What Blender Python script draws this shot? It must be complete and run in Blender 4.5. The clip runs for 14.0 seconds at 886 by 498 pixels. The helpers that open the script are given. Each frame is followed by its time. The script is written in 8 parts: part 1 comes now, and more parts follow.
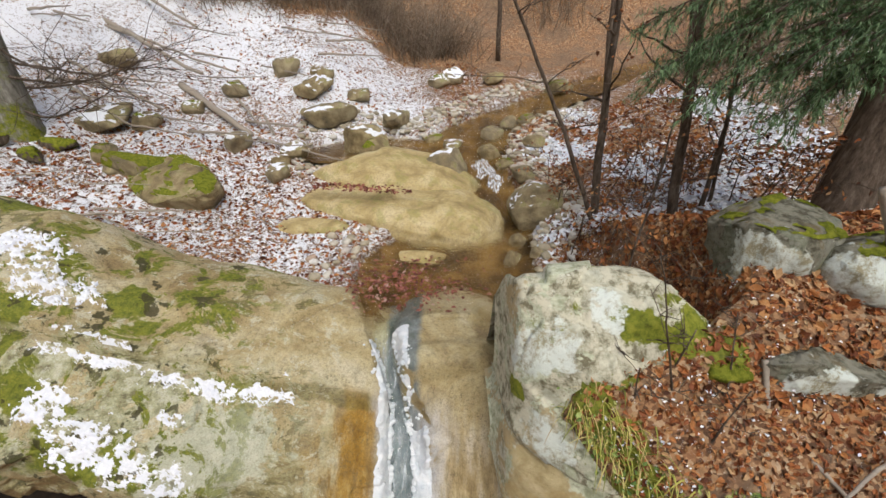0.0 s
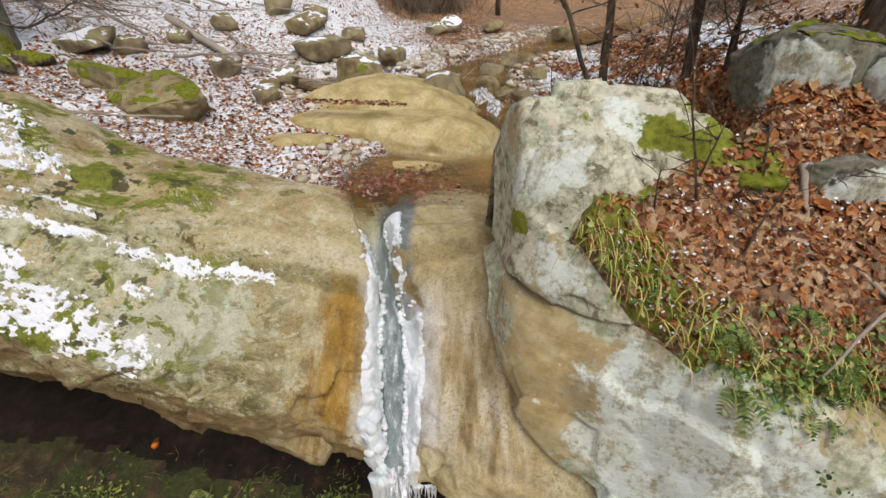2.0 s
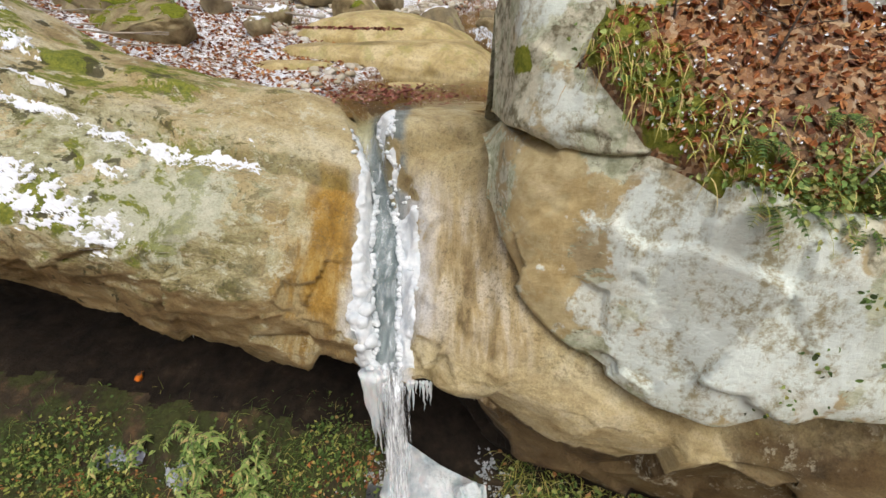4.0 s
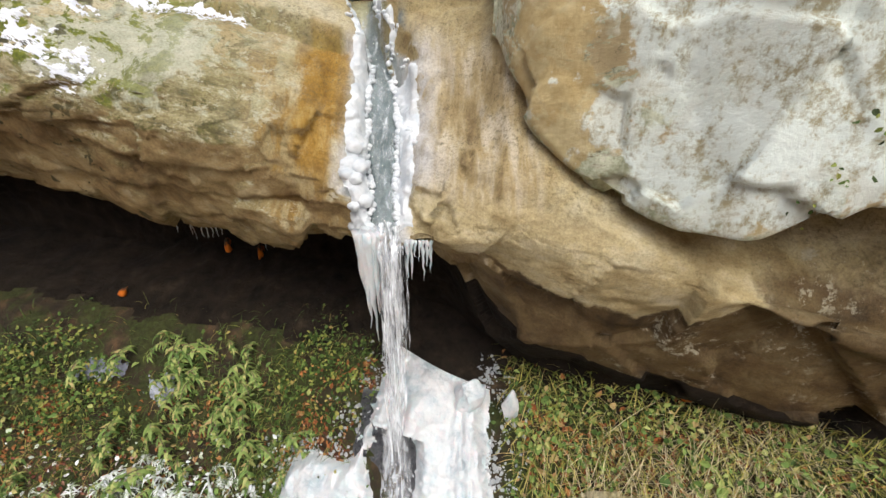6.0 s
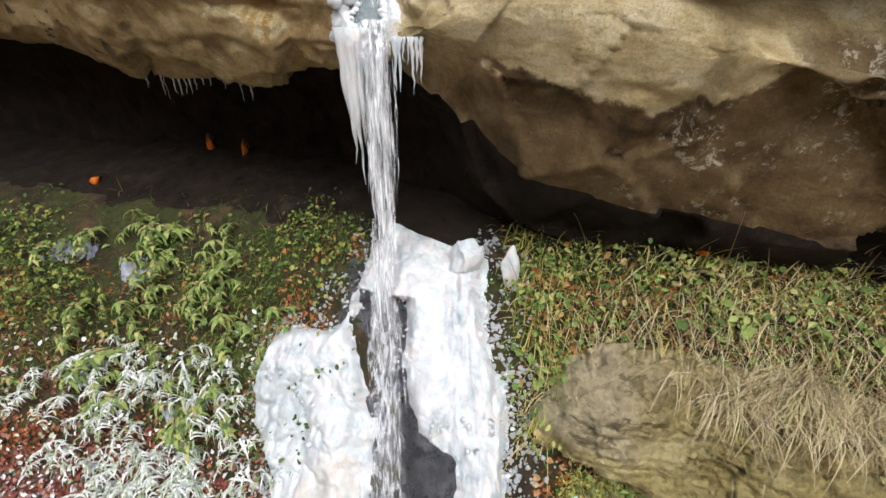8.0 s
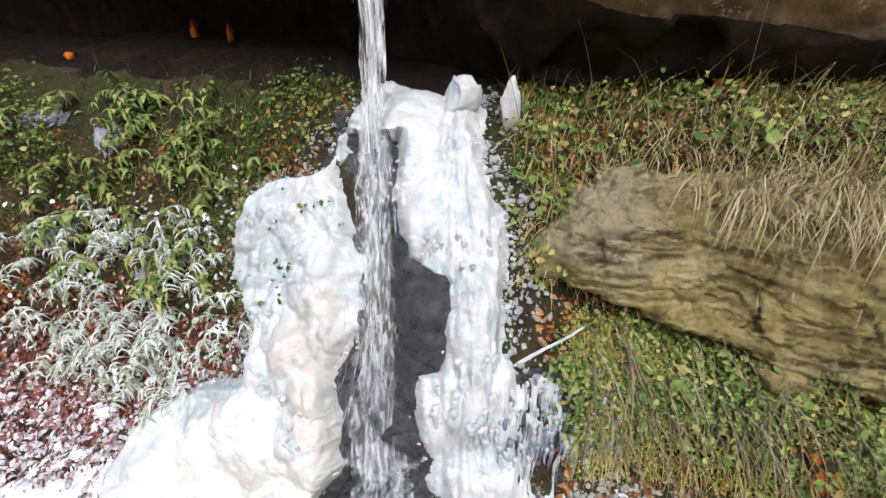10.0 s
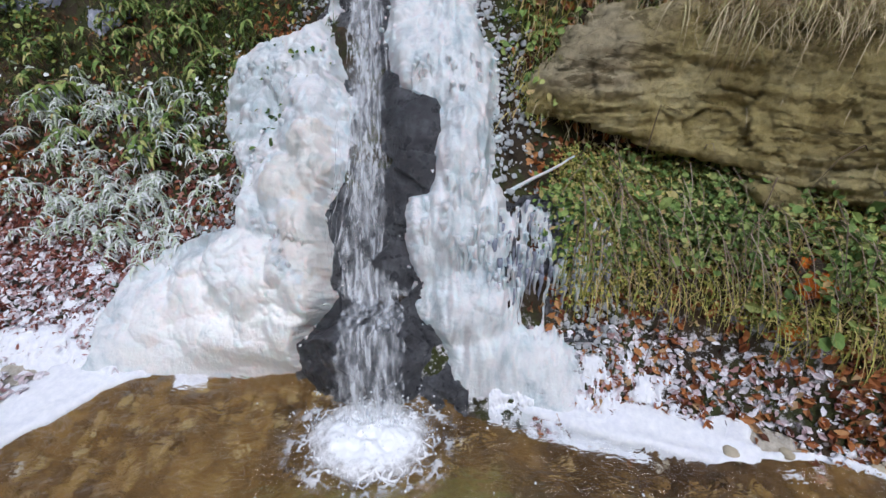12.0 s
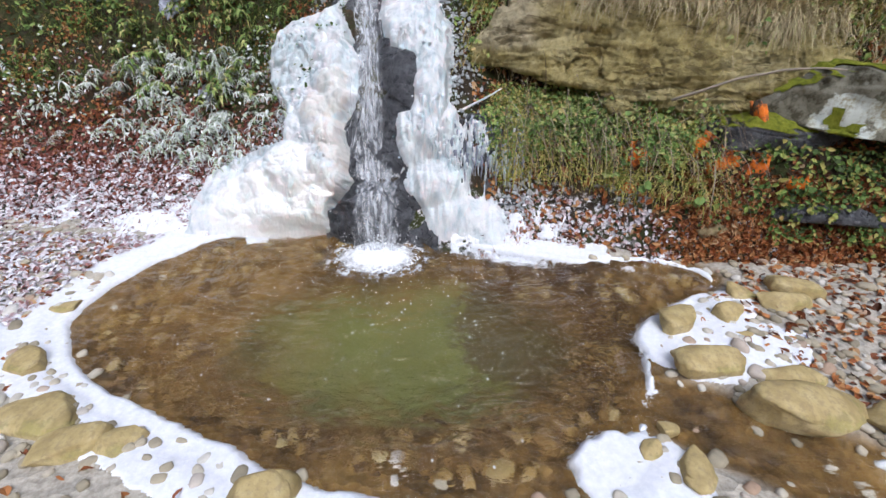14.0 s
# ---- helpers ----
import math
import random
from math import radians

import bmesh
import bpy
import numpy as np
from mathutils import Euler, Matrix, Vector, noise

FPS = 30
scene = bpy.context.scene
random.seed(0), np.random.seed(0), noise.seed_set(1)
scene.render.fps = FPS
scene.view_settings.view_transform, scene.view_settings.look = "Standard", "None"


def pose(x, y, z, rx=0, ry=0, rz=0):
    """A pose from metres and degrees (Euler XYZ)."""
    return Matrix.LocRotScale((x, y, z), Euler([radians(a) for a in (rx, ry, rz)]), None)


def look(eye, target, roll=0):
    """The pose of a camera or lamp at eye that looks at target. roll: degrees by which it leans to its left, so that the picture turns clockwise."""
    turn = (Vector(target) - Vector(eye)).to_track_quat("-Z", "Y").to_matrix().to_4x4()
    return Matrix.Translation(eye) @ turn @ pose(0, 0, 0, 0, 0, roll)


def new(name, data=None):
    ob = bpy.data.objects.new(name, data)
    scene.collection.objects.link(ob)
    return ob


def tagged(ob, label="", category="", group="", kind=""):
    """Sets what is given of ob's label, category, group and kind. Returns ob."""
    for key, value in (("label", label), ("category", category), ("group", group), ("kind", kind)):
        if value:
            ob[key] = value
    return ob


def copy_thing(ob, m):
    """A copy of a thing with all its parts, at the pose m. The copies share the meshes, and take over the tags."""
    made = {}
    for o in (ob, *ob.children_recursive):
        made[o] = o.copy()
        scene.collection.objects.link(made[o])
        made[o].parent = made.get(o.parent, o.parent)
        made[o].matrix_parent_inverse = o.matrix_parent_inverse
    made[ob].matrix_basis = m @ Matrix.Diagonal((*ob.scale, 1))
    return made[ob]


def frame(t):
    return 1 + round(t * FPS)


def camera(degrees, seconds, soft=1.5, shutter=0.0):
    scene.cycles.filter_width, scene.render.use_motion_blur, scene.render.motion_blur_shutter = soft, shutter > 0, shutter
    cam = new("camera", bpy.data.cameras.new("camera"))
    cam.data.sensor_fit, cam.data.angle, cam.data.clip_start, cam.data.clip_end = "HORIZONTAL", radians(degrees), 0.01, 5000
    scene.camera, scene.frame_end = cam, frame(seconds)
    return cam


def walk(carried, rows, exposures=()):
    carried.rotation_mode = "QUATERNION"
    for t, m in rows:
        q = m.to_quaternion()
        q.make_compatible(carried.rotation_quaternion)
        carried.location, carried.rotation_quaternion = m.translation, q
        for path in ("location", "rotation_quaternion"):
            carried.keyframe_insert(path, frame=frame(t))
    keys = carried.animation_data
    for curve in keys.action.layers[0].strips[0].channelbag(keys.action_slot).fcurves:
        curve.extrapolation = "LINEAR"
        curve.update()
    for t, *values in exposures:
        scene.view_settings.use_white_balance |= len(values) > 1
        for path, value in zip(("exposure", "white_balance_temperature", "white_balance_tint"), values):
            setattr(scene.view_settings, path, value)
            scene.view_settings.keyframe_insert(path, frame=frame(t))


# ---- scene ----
cam = camera(93.5, 14.0)
METRES, EYE, TILT, LEAN, TURN = 8.0, 7.86, -30.75, 0.0, 0.0
ROWS = [
    (0.0, 0.0, 0.0, 0.0, -0.0, 0.0, -0.0),
    (0.5, 0.0012, 0.0102, -0.0359, -0.06, -0.02, -0.07),
    (1.0, 0.0026, 0.0203, -0.0696, -0.07, -0.06, -0.1),
    (1.5, 0.0031, 0.0292, -0.1016, -0.1, -0.1, -0.14),
    (2.0, 0.0041, 0.0374, -0.1327, -0.16, -0.1, -0.18),
    (2.5, 0.007, 0.0458, -0.1637, -0.19, -0.11, -0.21),
    (5.0, 0.0075, 0.078, -0.2907, -0.23, -0.19, -0.33),
    (5.5, 0.0063, 0.0862, -0.3237, -0.25, -0.24, -0.34),
    (6.0, 0.0069, 0.0945, -0.3582, -0.27, -0.22, -0.35),
    (6.5, 0.0094, 0.1032, -0.3926, -0.28, -0.21, -0.36),
    (7.0, 0.0099, 0.1127, -0.4272, -0.3, -0.22, -0.35),
    (7.5, 0.0108, 0.1222, -0.4638, -0.3, -0.2, -0.36),
    (8.0, 0.0137, 0.1306, -0.5005, -0.27, -0.24, -0.34),
    (10.5, 0.0207, 0.1673, -0.671, -0.23, -0.24, -0.41),
    (11.0, 0.0222, 0.1745, -0.7036, -0.23, -0.27, -0.4),
    (11.5, 0.0247, 0.177, -0.7423, -0.19, -0.3, -0.41),
    (12.0, 0.0278, 0.1589, -0.7613, -0.15, -0.42, -0.41),
    (12.5, 0.0273, 0.1253, -0.782, -0.15, -0.36, -0.42),
    (13.0, 0.0257, 0.0823, -0.8092, -0.12, -0.34, -0.46),
    (13.5, 0.0295, 0.0324, -0.8415, -1.04, -0.27, 0.12),
    (14.0, 0.0347, -0.0165, -0.874, -2.19, -0.52, 0.87),
]
EXPOSURES = [(0.0, -0.07, 6150, 7), (2.5, -0.05, 6150, 7), (5.0, 0.17, 6150, 7), (6.5, 0.24, 6050, 8), (8.0, 0.32, 5950, 9), (11.0, 0.1, 5700, 10), (11.5, -0.06, 5500, 10), (12.0, -0.26, 5400, 10), (12.5, -0.25, 5400, 10), (13.0, -0.15, 5400, 10), (13.5, 0.0, 5450, 10), (14.0, 0.12, 5500, 10)]
walk(cam, [(t, pose(0, 0, EYE, TILT, LEAN, TURN) @ pose(METRES * x, METRES * y, METRES * z, 90 + pitch, roll, yaw)) for t, x, y, z, yaw, pitch, roll in ROWS], EXPOSURES)

# ---- light: an overcast winter sky, a very wide weak sun behind the cloud ----
world = bpy.data.worlds.new("overcast_sky")
scene.world = world
world.use_nodes = True
wt = world.node_tree
sky = wt.nodes.new("ShaderNodeTexSky")
sky.sky_type, sky.sun_disc = "NISHITA", False
sky.sun_elevation, sky.sun_rotation = radians(56), radians(167)
sky.air_density, sky.dust_density, sky.ozone_density = 1.0, 6.0, 0.4
wt.links.new(sky.outputs[0], wt.nodes["Background"].inputs[0])
wt.nodes["Background"].inputs[1].default_value = 0.15
sun_data = bpy.data.lights.new("sun", "SUN")
sun_data.energy, sun_data.angle, sun_data.color = 1.3, radians(50), (1.0, 0.99, 0.97)
sun = new("sun", sun_data)
sun.matrix_world = look((1.8, -6.6, 14), (0, 1, 2))


# ---- shaping helpers ----
def lane(*pairs):
    """A smooth curve through (place, value) pairs, flat past its ends."""
    px = np.array([p[0] for p in pairs], float)
    pv = np.array([p[1] for p in pairs], float)
    slope = np.gradient(pv, px) if len(px) > 2 else np.zeros(len(px))
    flat = np.zeros(len(px))
    if len(px) > 2:
        seg = np.diff(pv) / np.diff(px)
        for i in range(1, len(px) - 1):
            if seg[i - 1] * seg[i] > 0:
                flat[i] = 2 * seg[i - 1] * seg[i] / (seg[i - 1] + seg[i])
    slope = flat

    def at(x):
        x = np.clip(np.asarray(x, float), px[0], px[-1])
        i = np.clip(np.searchsorted(px, x, side="right") - 1, 0, len(px) - 2)
        w = px[i + 1] - px[i]
        u = (x - px[i]) / w
        a, b = pv[i], pv[i + 1]
        m, n = slope[i] * w, slope[i + 1] * w
        return a * (2 * u**3 - 3 * u**2 + 1) + m * (u**3 - 2 * u**2 + u) + b * (3 * u**2 - 2 * u**3) + n * (u**3 - u**2)
    return at


def step(a, b, x):
    u = np.clip((np.asarray(x, float) - a) / (b - a), 0, 1)
    return u * u * (3 - 2 * u)


GRID_N = 64
_lattice = np.random.RandomState(7).rand(GRID_N, GRID_N, GRID_N)


def vnoise(p, scale, octaves=4, rough=0.5, seed=0):
    """Fractal value noise in -1..1 for an array of places."""
    p = np.asarray(p, float) * scale + np.array([seed * 3.17, seed * 7.31, seed * 1.93])
    total, amp, norm = np.zeros(p.shape[:-1]), 1.0, 0.0
    for _ in range(octaves):
        i = np.floor(p).astype(int)
        f = p - i
        f = f * f * (3 - 2 * f)
        i0, i1 = i % GRID_N, (i + 1) % GRID_N
        acc = 0
        for dx in (0, 1):
            for dy in (0, 1):
                for dz in (0, 1):
                    w = (f[..., 0] if dx else 1 - f[..., 0]) * (f[..., 1] if dy else 1 - f[..., 1]) * (f[..., 2] if dz else 1 - f[..., 2])
                    acc = acc + w * _lattice[(i1 if dx else i0)[..., 0], (i1 if dy else i0)[..., 1], (i1 if dz else i0)[..., 2]]
        total += amp * (acc * 2 - 1)
        norm += amp
        amp *= rough
        p = p * 2.03 + 11.7
    return total / norm


def grid_mesh(name, pts, smooth=True, keep=None, flip=False):
    """A mesh from a rows x columns array of places; keep masks whole cells away."""
    r, c = pts.shape[:2]
    idx = np.arange(r * c).reshape(r, c)
    quads = np.stack([idx[:-1, :-1], idx[:-1, 1:], idx[1:, 1:], idx[1:, :-1]], -1)
    quads = quads[keep] if keep is not None else quads.reshape(-1, 4)
    if flip:
        quads = quads[:, ::-1]
    me = bpy.data.meshes.new(name)
    verts = pts.reshape(-1, 3)
    if keep is not None:
        used, quads = np.unique(quads, return_inverse=True)
        quads = quads.reshape(-1, 4)
        verts = verts[used]
    me.from_pydata(verts.tolist(), [], quads.tolist())
    if smooth:
        me.polygons.foreach_set("use_smooth", [True] * len(me.polygons))
    me.update()
    return me


def grid_normals(pts):
    du, dv = np.gradient(pts, axis=0), np.gradient(pts, axis=1)
    n = np.cross(dv, du)
    return n / np.maximum(np.linalg.norm(n, axis=-1, keepdims=True), 1e-9)


def loft(xs, tracks, rows):
    """Places on a skin that runs over the control lanes tracks = [(y lane, z lane), ...] along x."""
    ys = np.stack([y(xs) for y, z in tracks])
    zs = np.stack([z(xs) for y, z in tracks])
    k = len(tracks)
    s = np.linspace(0, k - 1.0001, rows)
    i = s.astype(int)
    u = (s - i)[:, None]
    a, b, c, d = np.maximum(i - 1, 0), i, np.minimum(i + 1, k - 1), np.minimum(i + 2, k - 1)

    def spline(v):
        m, n = 0.5 * (v[c] - v[a]), 0.5 * (v[d] - v[b])
        return v[b] * (2 * u**3 - 3 * u**2 + 1) + m * (u**3 - 2 * u**2 + u) + v[c] * (3 * u**2 - 2 * u**3) + n * (u**3 - u**2)
    return np.stack([np.broadcast_to(xs, (rows, len(xs))), spline(ys), spline(zs)], -1)


def thing(name, me, material, label="", category="", group="", kind=""):
    ob = new(name, me)
    if material and not me.materials:
        me.materials.append(material)
    return tagged(ob, label, category, group, kind)


def part(name, me, material, parent, label=""):
    ob = new(name, me)
    if material and not me.materials:
        me.materials.append(material)
    ob.parent = parent
    return tagged(ob, label)


def soup(name, verts, faces, smooth=False):
    me = bpy.data.meshes.new(name)
    me.from_pydata([tuple(v) for v in verts], [], faces)
    if smooth:
        me.polygons.foreach_set("use_smooth", [True] * len(me.polygons))
    me.update()
    return me


_ico = {}


def ico(level):
    if level not in _ico:
        bm = bmesh.new()
        bmesh.ops.create_icosphere(bm, subdivisions=level, radius=1)
        bm.verts.ensure_lookup_table()
        _ico[level] = (np.array([v.co[:] for v in bm.verts]), [[v.index for v in f.verts] for f in bm.faces])
        bm.free()
    return _ico[level]


def stone_mesh(name, size, seed, level=4, cuts=9, rough=0.06, boxy=0.5, smooth=True):
    """A weathered stone: a rounded block, split along a few planes, then worn by noise."""
    v, f = ico(level)
    rng = np.random.RandomState(seed)
    p = np.sign(v) * np.abs(v) ** (1 - 0.45 * boxy)
    for _ in range(cuts):
        n = rng.normal(size=3)
        n /= np.linalg.norm(n)
        d = rng.uniform(0.62, 0.95)
        over = np.maximum(p @ n - d, 0)
        p = p - over[:, None] * n * 0.85
    p = p * (1 + rough * 1.6 * vnoise(v, 1.6, 3, seed=seed)[:, None] + rough * 0.7 * vnoise(v, 6, 3, seed=seed + 5)[:, None])
    return soup(name, p * np.array(size) / 2, f, smooth)


def scatter_mesh(name, shapes, places, smooth=False):
    """Joins copies of small shapes (verts, faces) at 4x4 matrices into one mesh, by numpy."""
    vs, fs, base = [], [], 0
    for k, m in places:
        v, f = shapes[k]
        vs.append(v @ m[:3, :3].T + m[:3, 3])
        fs.extend([[i + base for i in q] for q in f])
        base += len(v)
    return soup(name, np.concatenate(vs), fs, smooth)


def cross(a, b):
    return np.array((a[1] * b[2] - a[2] * b[1], a[2] * b[0] - a[0] * b[2], a[0] * b[1] - a[1] * b[0]))


def unit(v):
    return v / max(math.sqrt(v[0] * v[0] + v[1] * v[1] + v[2] * v[2]), 1e-9)


def frame_on(pos, normal, spin, scale):
    """A 4x4 matrix that stands a shape on a surface."""
    n = unit(np.asarray(normal, float))
    t = unit(cross(n, (1.0, 0, 0) if abs(n[0]) < 0.8 else (0, 1.0, 0)))
    b = cross(n, t)
    c, s = math.cos(spin), math.sin(spin)
    m = np.eye(4)
    m[:3, 0], m[:3, 1], m[:3, 2], m[:3, 3] = (c * t + s * b) * scale, (c * b - s * t) * scale, n * scale, pos
    return m


def tube(points, radii, sides=6):
    """Verts and faces of a tapered tube along points."""
    pts = np.asarray(points, float)
    k = len(pts)
    tang = np.empty_like(pts)
    tang[1:-1], tang[0], tang[-1] = pts[2:] - pts[:-2], pts[1] - pts[0], pts[-1] - pts[-2]
    tang /= np.maximum(np.sqrt((tang * tang).sum(1, keepdims=True)), 1e-9)
    rx, ry, rz = 0.31, 0.77, 0.55
    a = np.stack([tang[:, 1] * rz - tang[:, 2] * ry, tang[:, 2] * rx - tang[:, 0] * rz, tang[:, 0] * ry - tang[:, 1] * rx], -1)
    a /= np.maximum(np.sqrt((a * a).sum(1, keepdims=True)), 1e-9)
    b = np.stack([tang[:, 1] * a[:, 2] - tang[:, 2] * a[:, 1], tang[:, 2] * a[:, 0] - tang[:, 0] * a[:, 2], tang[:, 0] * a[:, 1] - tang[:, 1] * a[:, 0]], -1)
    w = np.arange(sides) * 2 * math.pi / sides
    r = np.asarray(radii, float)[:, None, None]
    verts = (pts[:, None] + r * (np.cos(w)[None, :, None] * a[:, None] + np.sin(w)[None, :, None] * b[:, None])).reshape(-1, 3)
    i = (np.arange(k - 1) * sides)[:, None] + np.arange(sides)[None]
    j = (np.arange(k - 1) * sides)[:, None] + (np.arange(sides)[None] + 1) % sides
    faces = np.stack([i, j, j + sides, i + sides], -1).reshape(-1, 4).tolist()
    faces.append(list(range(sides))[::-1])
    faces.append([(k - 1) * sides + q for q in range(sides)])
    return verts, faces


def merge(chunks):
    vs, fs, base = [], [], 0
    for v, f in chunks:
        vs.append(np.asarray(v))
        fs.extend([[i + base for i in q] for q in f])
        base += len(v)
    return np.concatenate(vs), fs


# ---- materials ----
class Shader:
    def __init__(self, name):
        self.material = bpy.data.materials.new(name)
        self.material.use_nodes = True
        self.tree = self.material.node_tree
        self.bsdf = self.tree.nodes["Principled BSDF"]
        self.place = self.make("ShaderNodeTexCoord").outputs["Object"]

    def make(self, kind):
        return self.tree.nodes.new(kind)

    def put(self, socket, value):
        if isinstance(value, bpy.types.NodeSocket):
            self.tree.links.new(value, socket)
        elif isinstance(value, tuple) and len(value) == 3 and socket.type == "RGBA":
            socket.default_value = (*value, 1)
        else:
            socket.default_value = value

    def scaled(self, x, y, z):
        n = self.make("ShaderNodeMapping")
        self.put(n.inputs["Vector"], self.place)
        n.inputs["Scale"].default_value = (x, y, z)
        return n.outputs[0]

    def strata(self, dip, squeeze):
        """Places squeezed across tilted bedding."""
        a = self.make("ShaderNodeMapping")
        self.put(a.inputs["Vector"], self.place)
        a.inputs["Rotation"].default_value = (0, radians(dip), 0)
        n = self.make("ShaderNodeMapping")
        self.put(n.inputs["Vector"], a.outputs[0])
        n.inputs["Scale"].default_value = (1, 1, squeeze)
        return n.outputs[0]

    def wobble(self, scale, amount):
        n = self.make("ShaderNodeTexNoise")
        self.put(n.inputs["Vector"], self.place)
        n.inputs["Scale"].default_value = scale
        v = self.make("ShaderNodeVectorMath")
        v.operation = "MULTIPLY_ADD"
        self.put(v.inputs[0], n.outputs["Color"])
        v.inputs[1].default_value = (amount,) * 3
        self.put(v.inputs[2], self.place)
        return v.outputs[0]

    def noise(self, scale, detail=5, rough=0.6, place=None, warp=0.0):
        n = self.make("ShaderNodeTexNoise")
        self.put(n.inputs["Vector"], place or self.place)
        n.inputs["Scale"].default_value, n.inputs["Detail"].default_value = scale, detail
        n.inputs["Roughness"].default_value, n.inputs["Distortion"].default_value = rough, warp
        return n.outputs["Fac"]

    def cells(self, scale, place=None, feature="F1", out="Distance"):
        n = self.make("ShaderNodeTexVoronoi")
        n.feature = feature
        self.put(n.inputs["Vector"], place or self.place)
        n.inputs["Scale"].default_value = scale
        return n.outputs[out]

    def ramp(self, fac, *stops):
        n = self.make("ShaderNodeValToRGB")
        self.put(n.inputs[0], fac)
        e = n.color_ramp.elements
        while len(e) < len(stops):
            e.new(0.5)
        for el, (at, col) in zip(e, stops):
            el.position = at
            el.color = (*col, 1) if isinstance(col, tuple) else (col, col, col, 1)
        return n.outputs[0]

    def mix(self, fac, a, b):
        n = self.make("ShaderNodeMix")
        n.data_type = "RGBA"
        self.put(n.inputs[0], fac)
        self.put(n.inputs[6], a)
        self.put(n.inputs[7], b)
        return n.outputs[2]

    def times(self, a, b):
        n = self.make("ShaderNodeMix")
        n.data_type, n.blend_type = "RGBA", "MULTIPLY"
        n.inputs[0].default_value = 1.0
        self.put(n.inputs[6], a)
        self.put(n.inputs[7], b)
        return n.outputs[2]

    def calc(self, op, a, b=0.0, clamp=False):
        n = self.make("ShaderNodeMath")
        n.operation, n.use_clamp = op, clamp
        self.put(n.inputs[0], a)
        self.put(n.inputs[1], b)
        return n.outputs[0]

    def between(self, v, lo, hi):
        n = self.make("ShaderNodeMapRange")
        n.interpolation_type = "SMOOTHSTEP"
        self.put(n.inputs[0], v)
        n.inputs[1].default_value, n.inputs[2].default_value = lo, hi
        return n.outputs[0]

    def axis(self, k, normal=False):
        n = self.make("ShaderNodeSeparateXYZ")
        self.put(n.inputs[0], self.make("ShaderNodeNewGeometry").outputs["Normal"] if normal else self.place)
        return n.outputs[k]

    def island(self):
        return self.make("ShaderNodeNewGeometry").outputs["Random Per Island"]

    def each(self):
        return self.make("ShaderNodeObjectInfo").outputs["Random"]

    def blob(self, centre, radius, ragged=0.5, scale=3.0):
        """A ragged patch round a place: 1 inside, 0 outside."""
        v = self.make("ShaderNodeVectorMath")
        v.operation = "DISTANCE"
        self.put(v.inputs[0], self.place)
        v.inputs[1].default_value = centre
        d = self.calc("DIVIDE", v.outputs["Value"], radius)
        d = self.calc("ADD", d, self.calc("MULTIPLY", self.calc("SUBTRACT", self.noise(scale, 5, 0.65), 0.5), ragged * 2))
        return self.between(d, 1.0, 0.82)

    def relief(self, height, strength=0.5, distance=0.02):
        n = self.make("ShaderNodeBump")
        n.inputs["Strength"].default_value, n.inputs["Distance"].default_value = strength, distance
        self.put(n.inputs["Height"], height)
        old = self.bsdf.inputs["Normal"].links
        if old:
            self.put(n.inputs["Normal"], old[0].from_socket)
        self.put(self.bsdf.inputs["Normal"], n.outputs[0])

    def done(self, colour, rough=0.85, spec=0.3):
        self.put(self.bsdf.inputs["Base Color"], colour)
        self.put(self.bsdf.inputs["Roughness"], rough)
        self.put(self.bsdf.inputs["Specular IOR Level"], spec)
        return self.material


MOSS = ((0.06, 0.075, 0.01), (0.17, 0.19, 0.02), (0.27, 0.27, 0.035))


def moss_colour(s):
    return s.ramp(s.noise(22, 6, 0.7), (0.3, MOSS[0]), (0.5, MOSS[1]), (0.7, MOSS[2]))


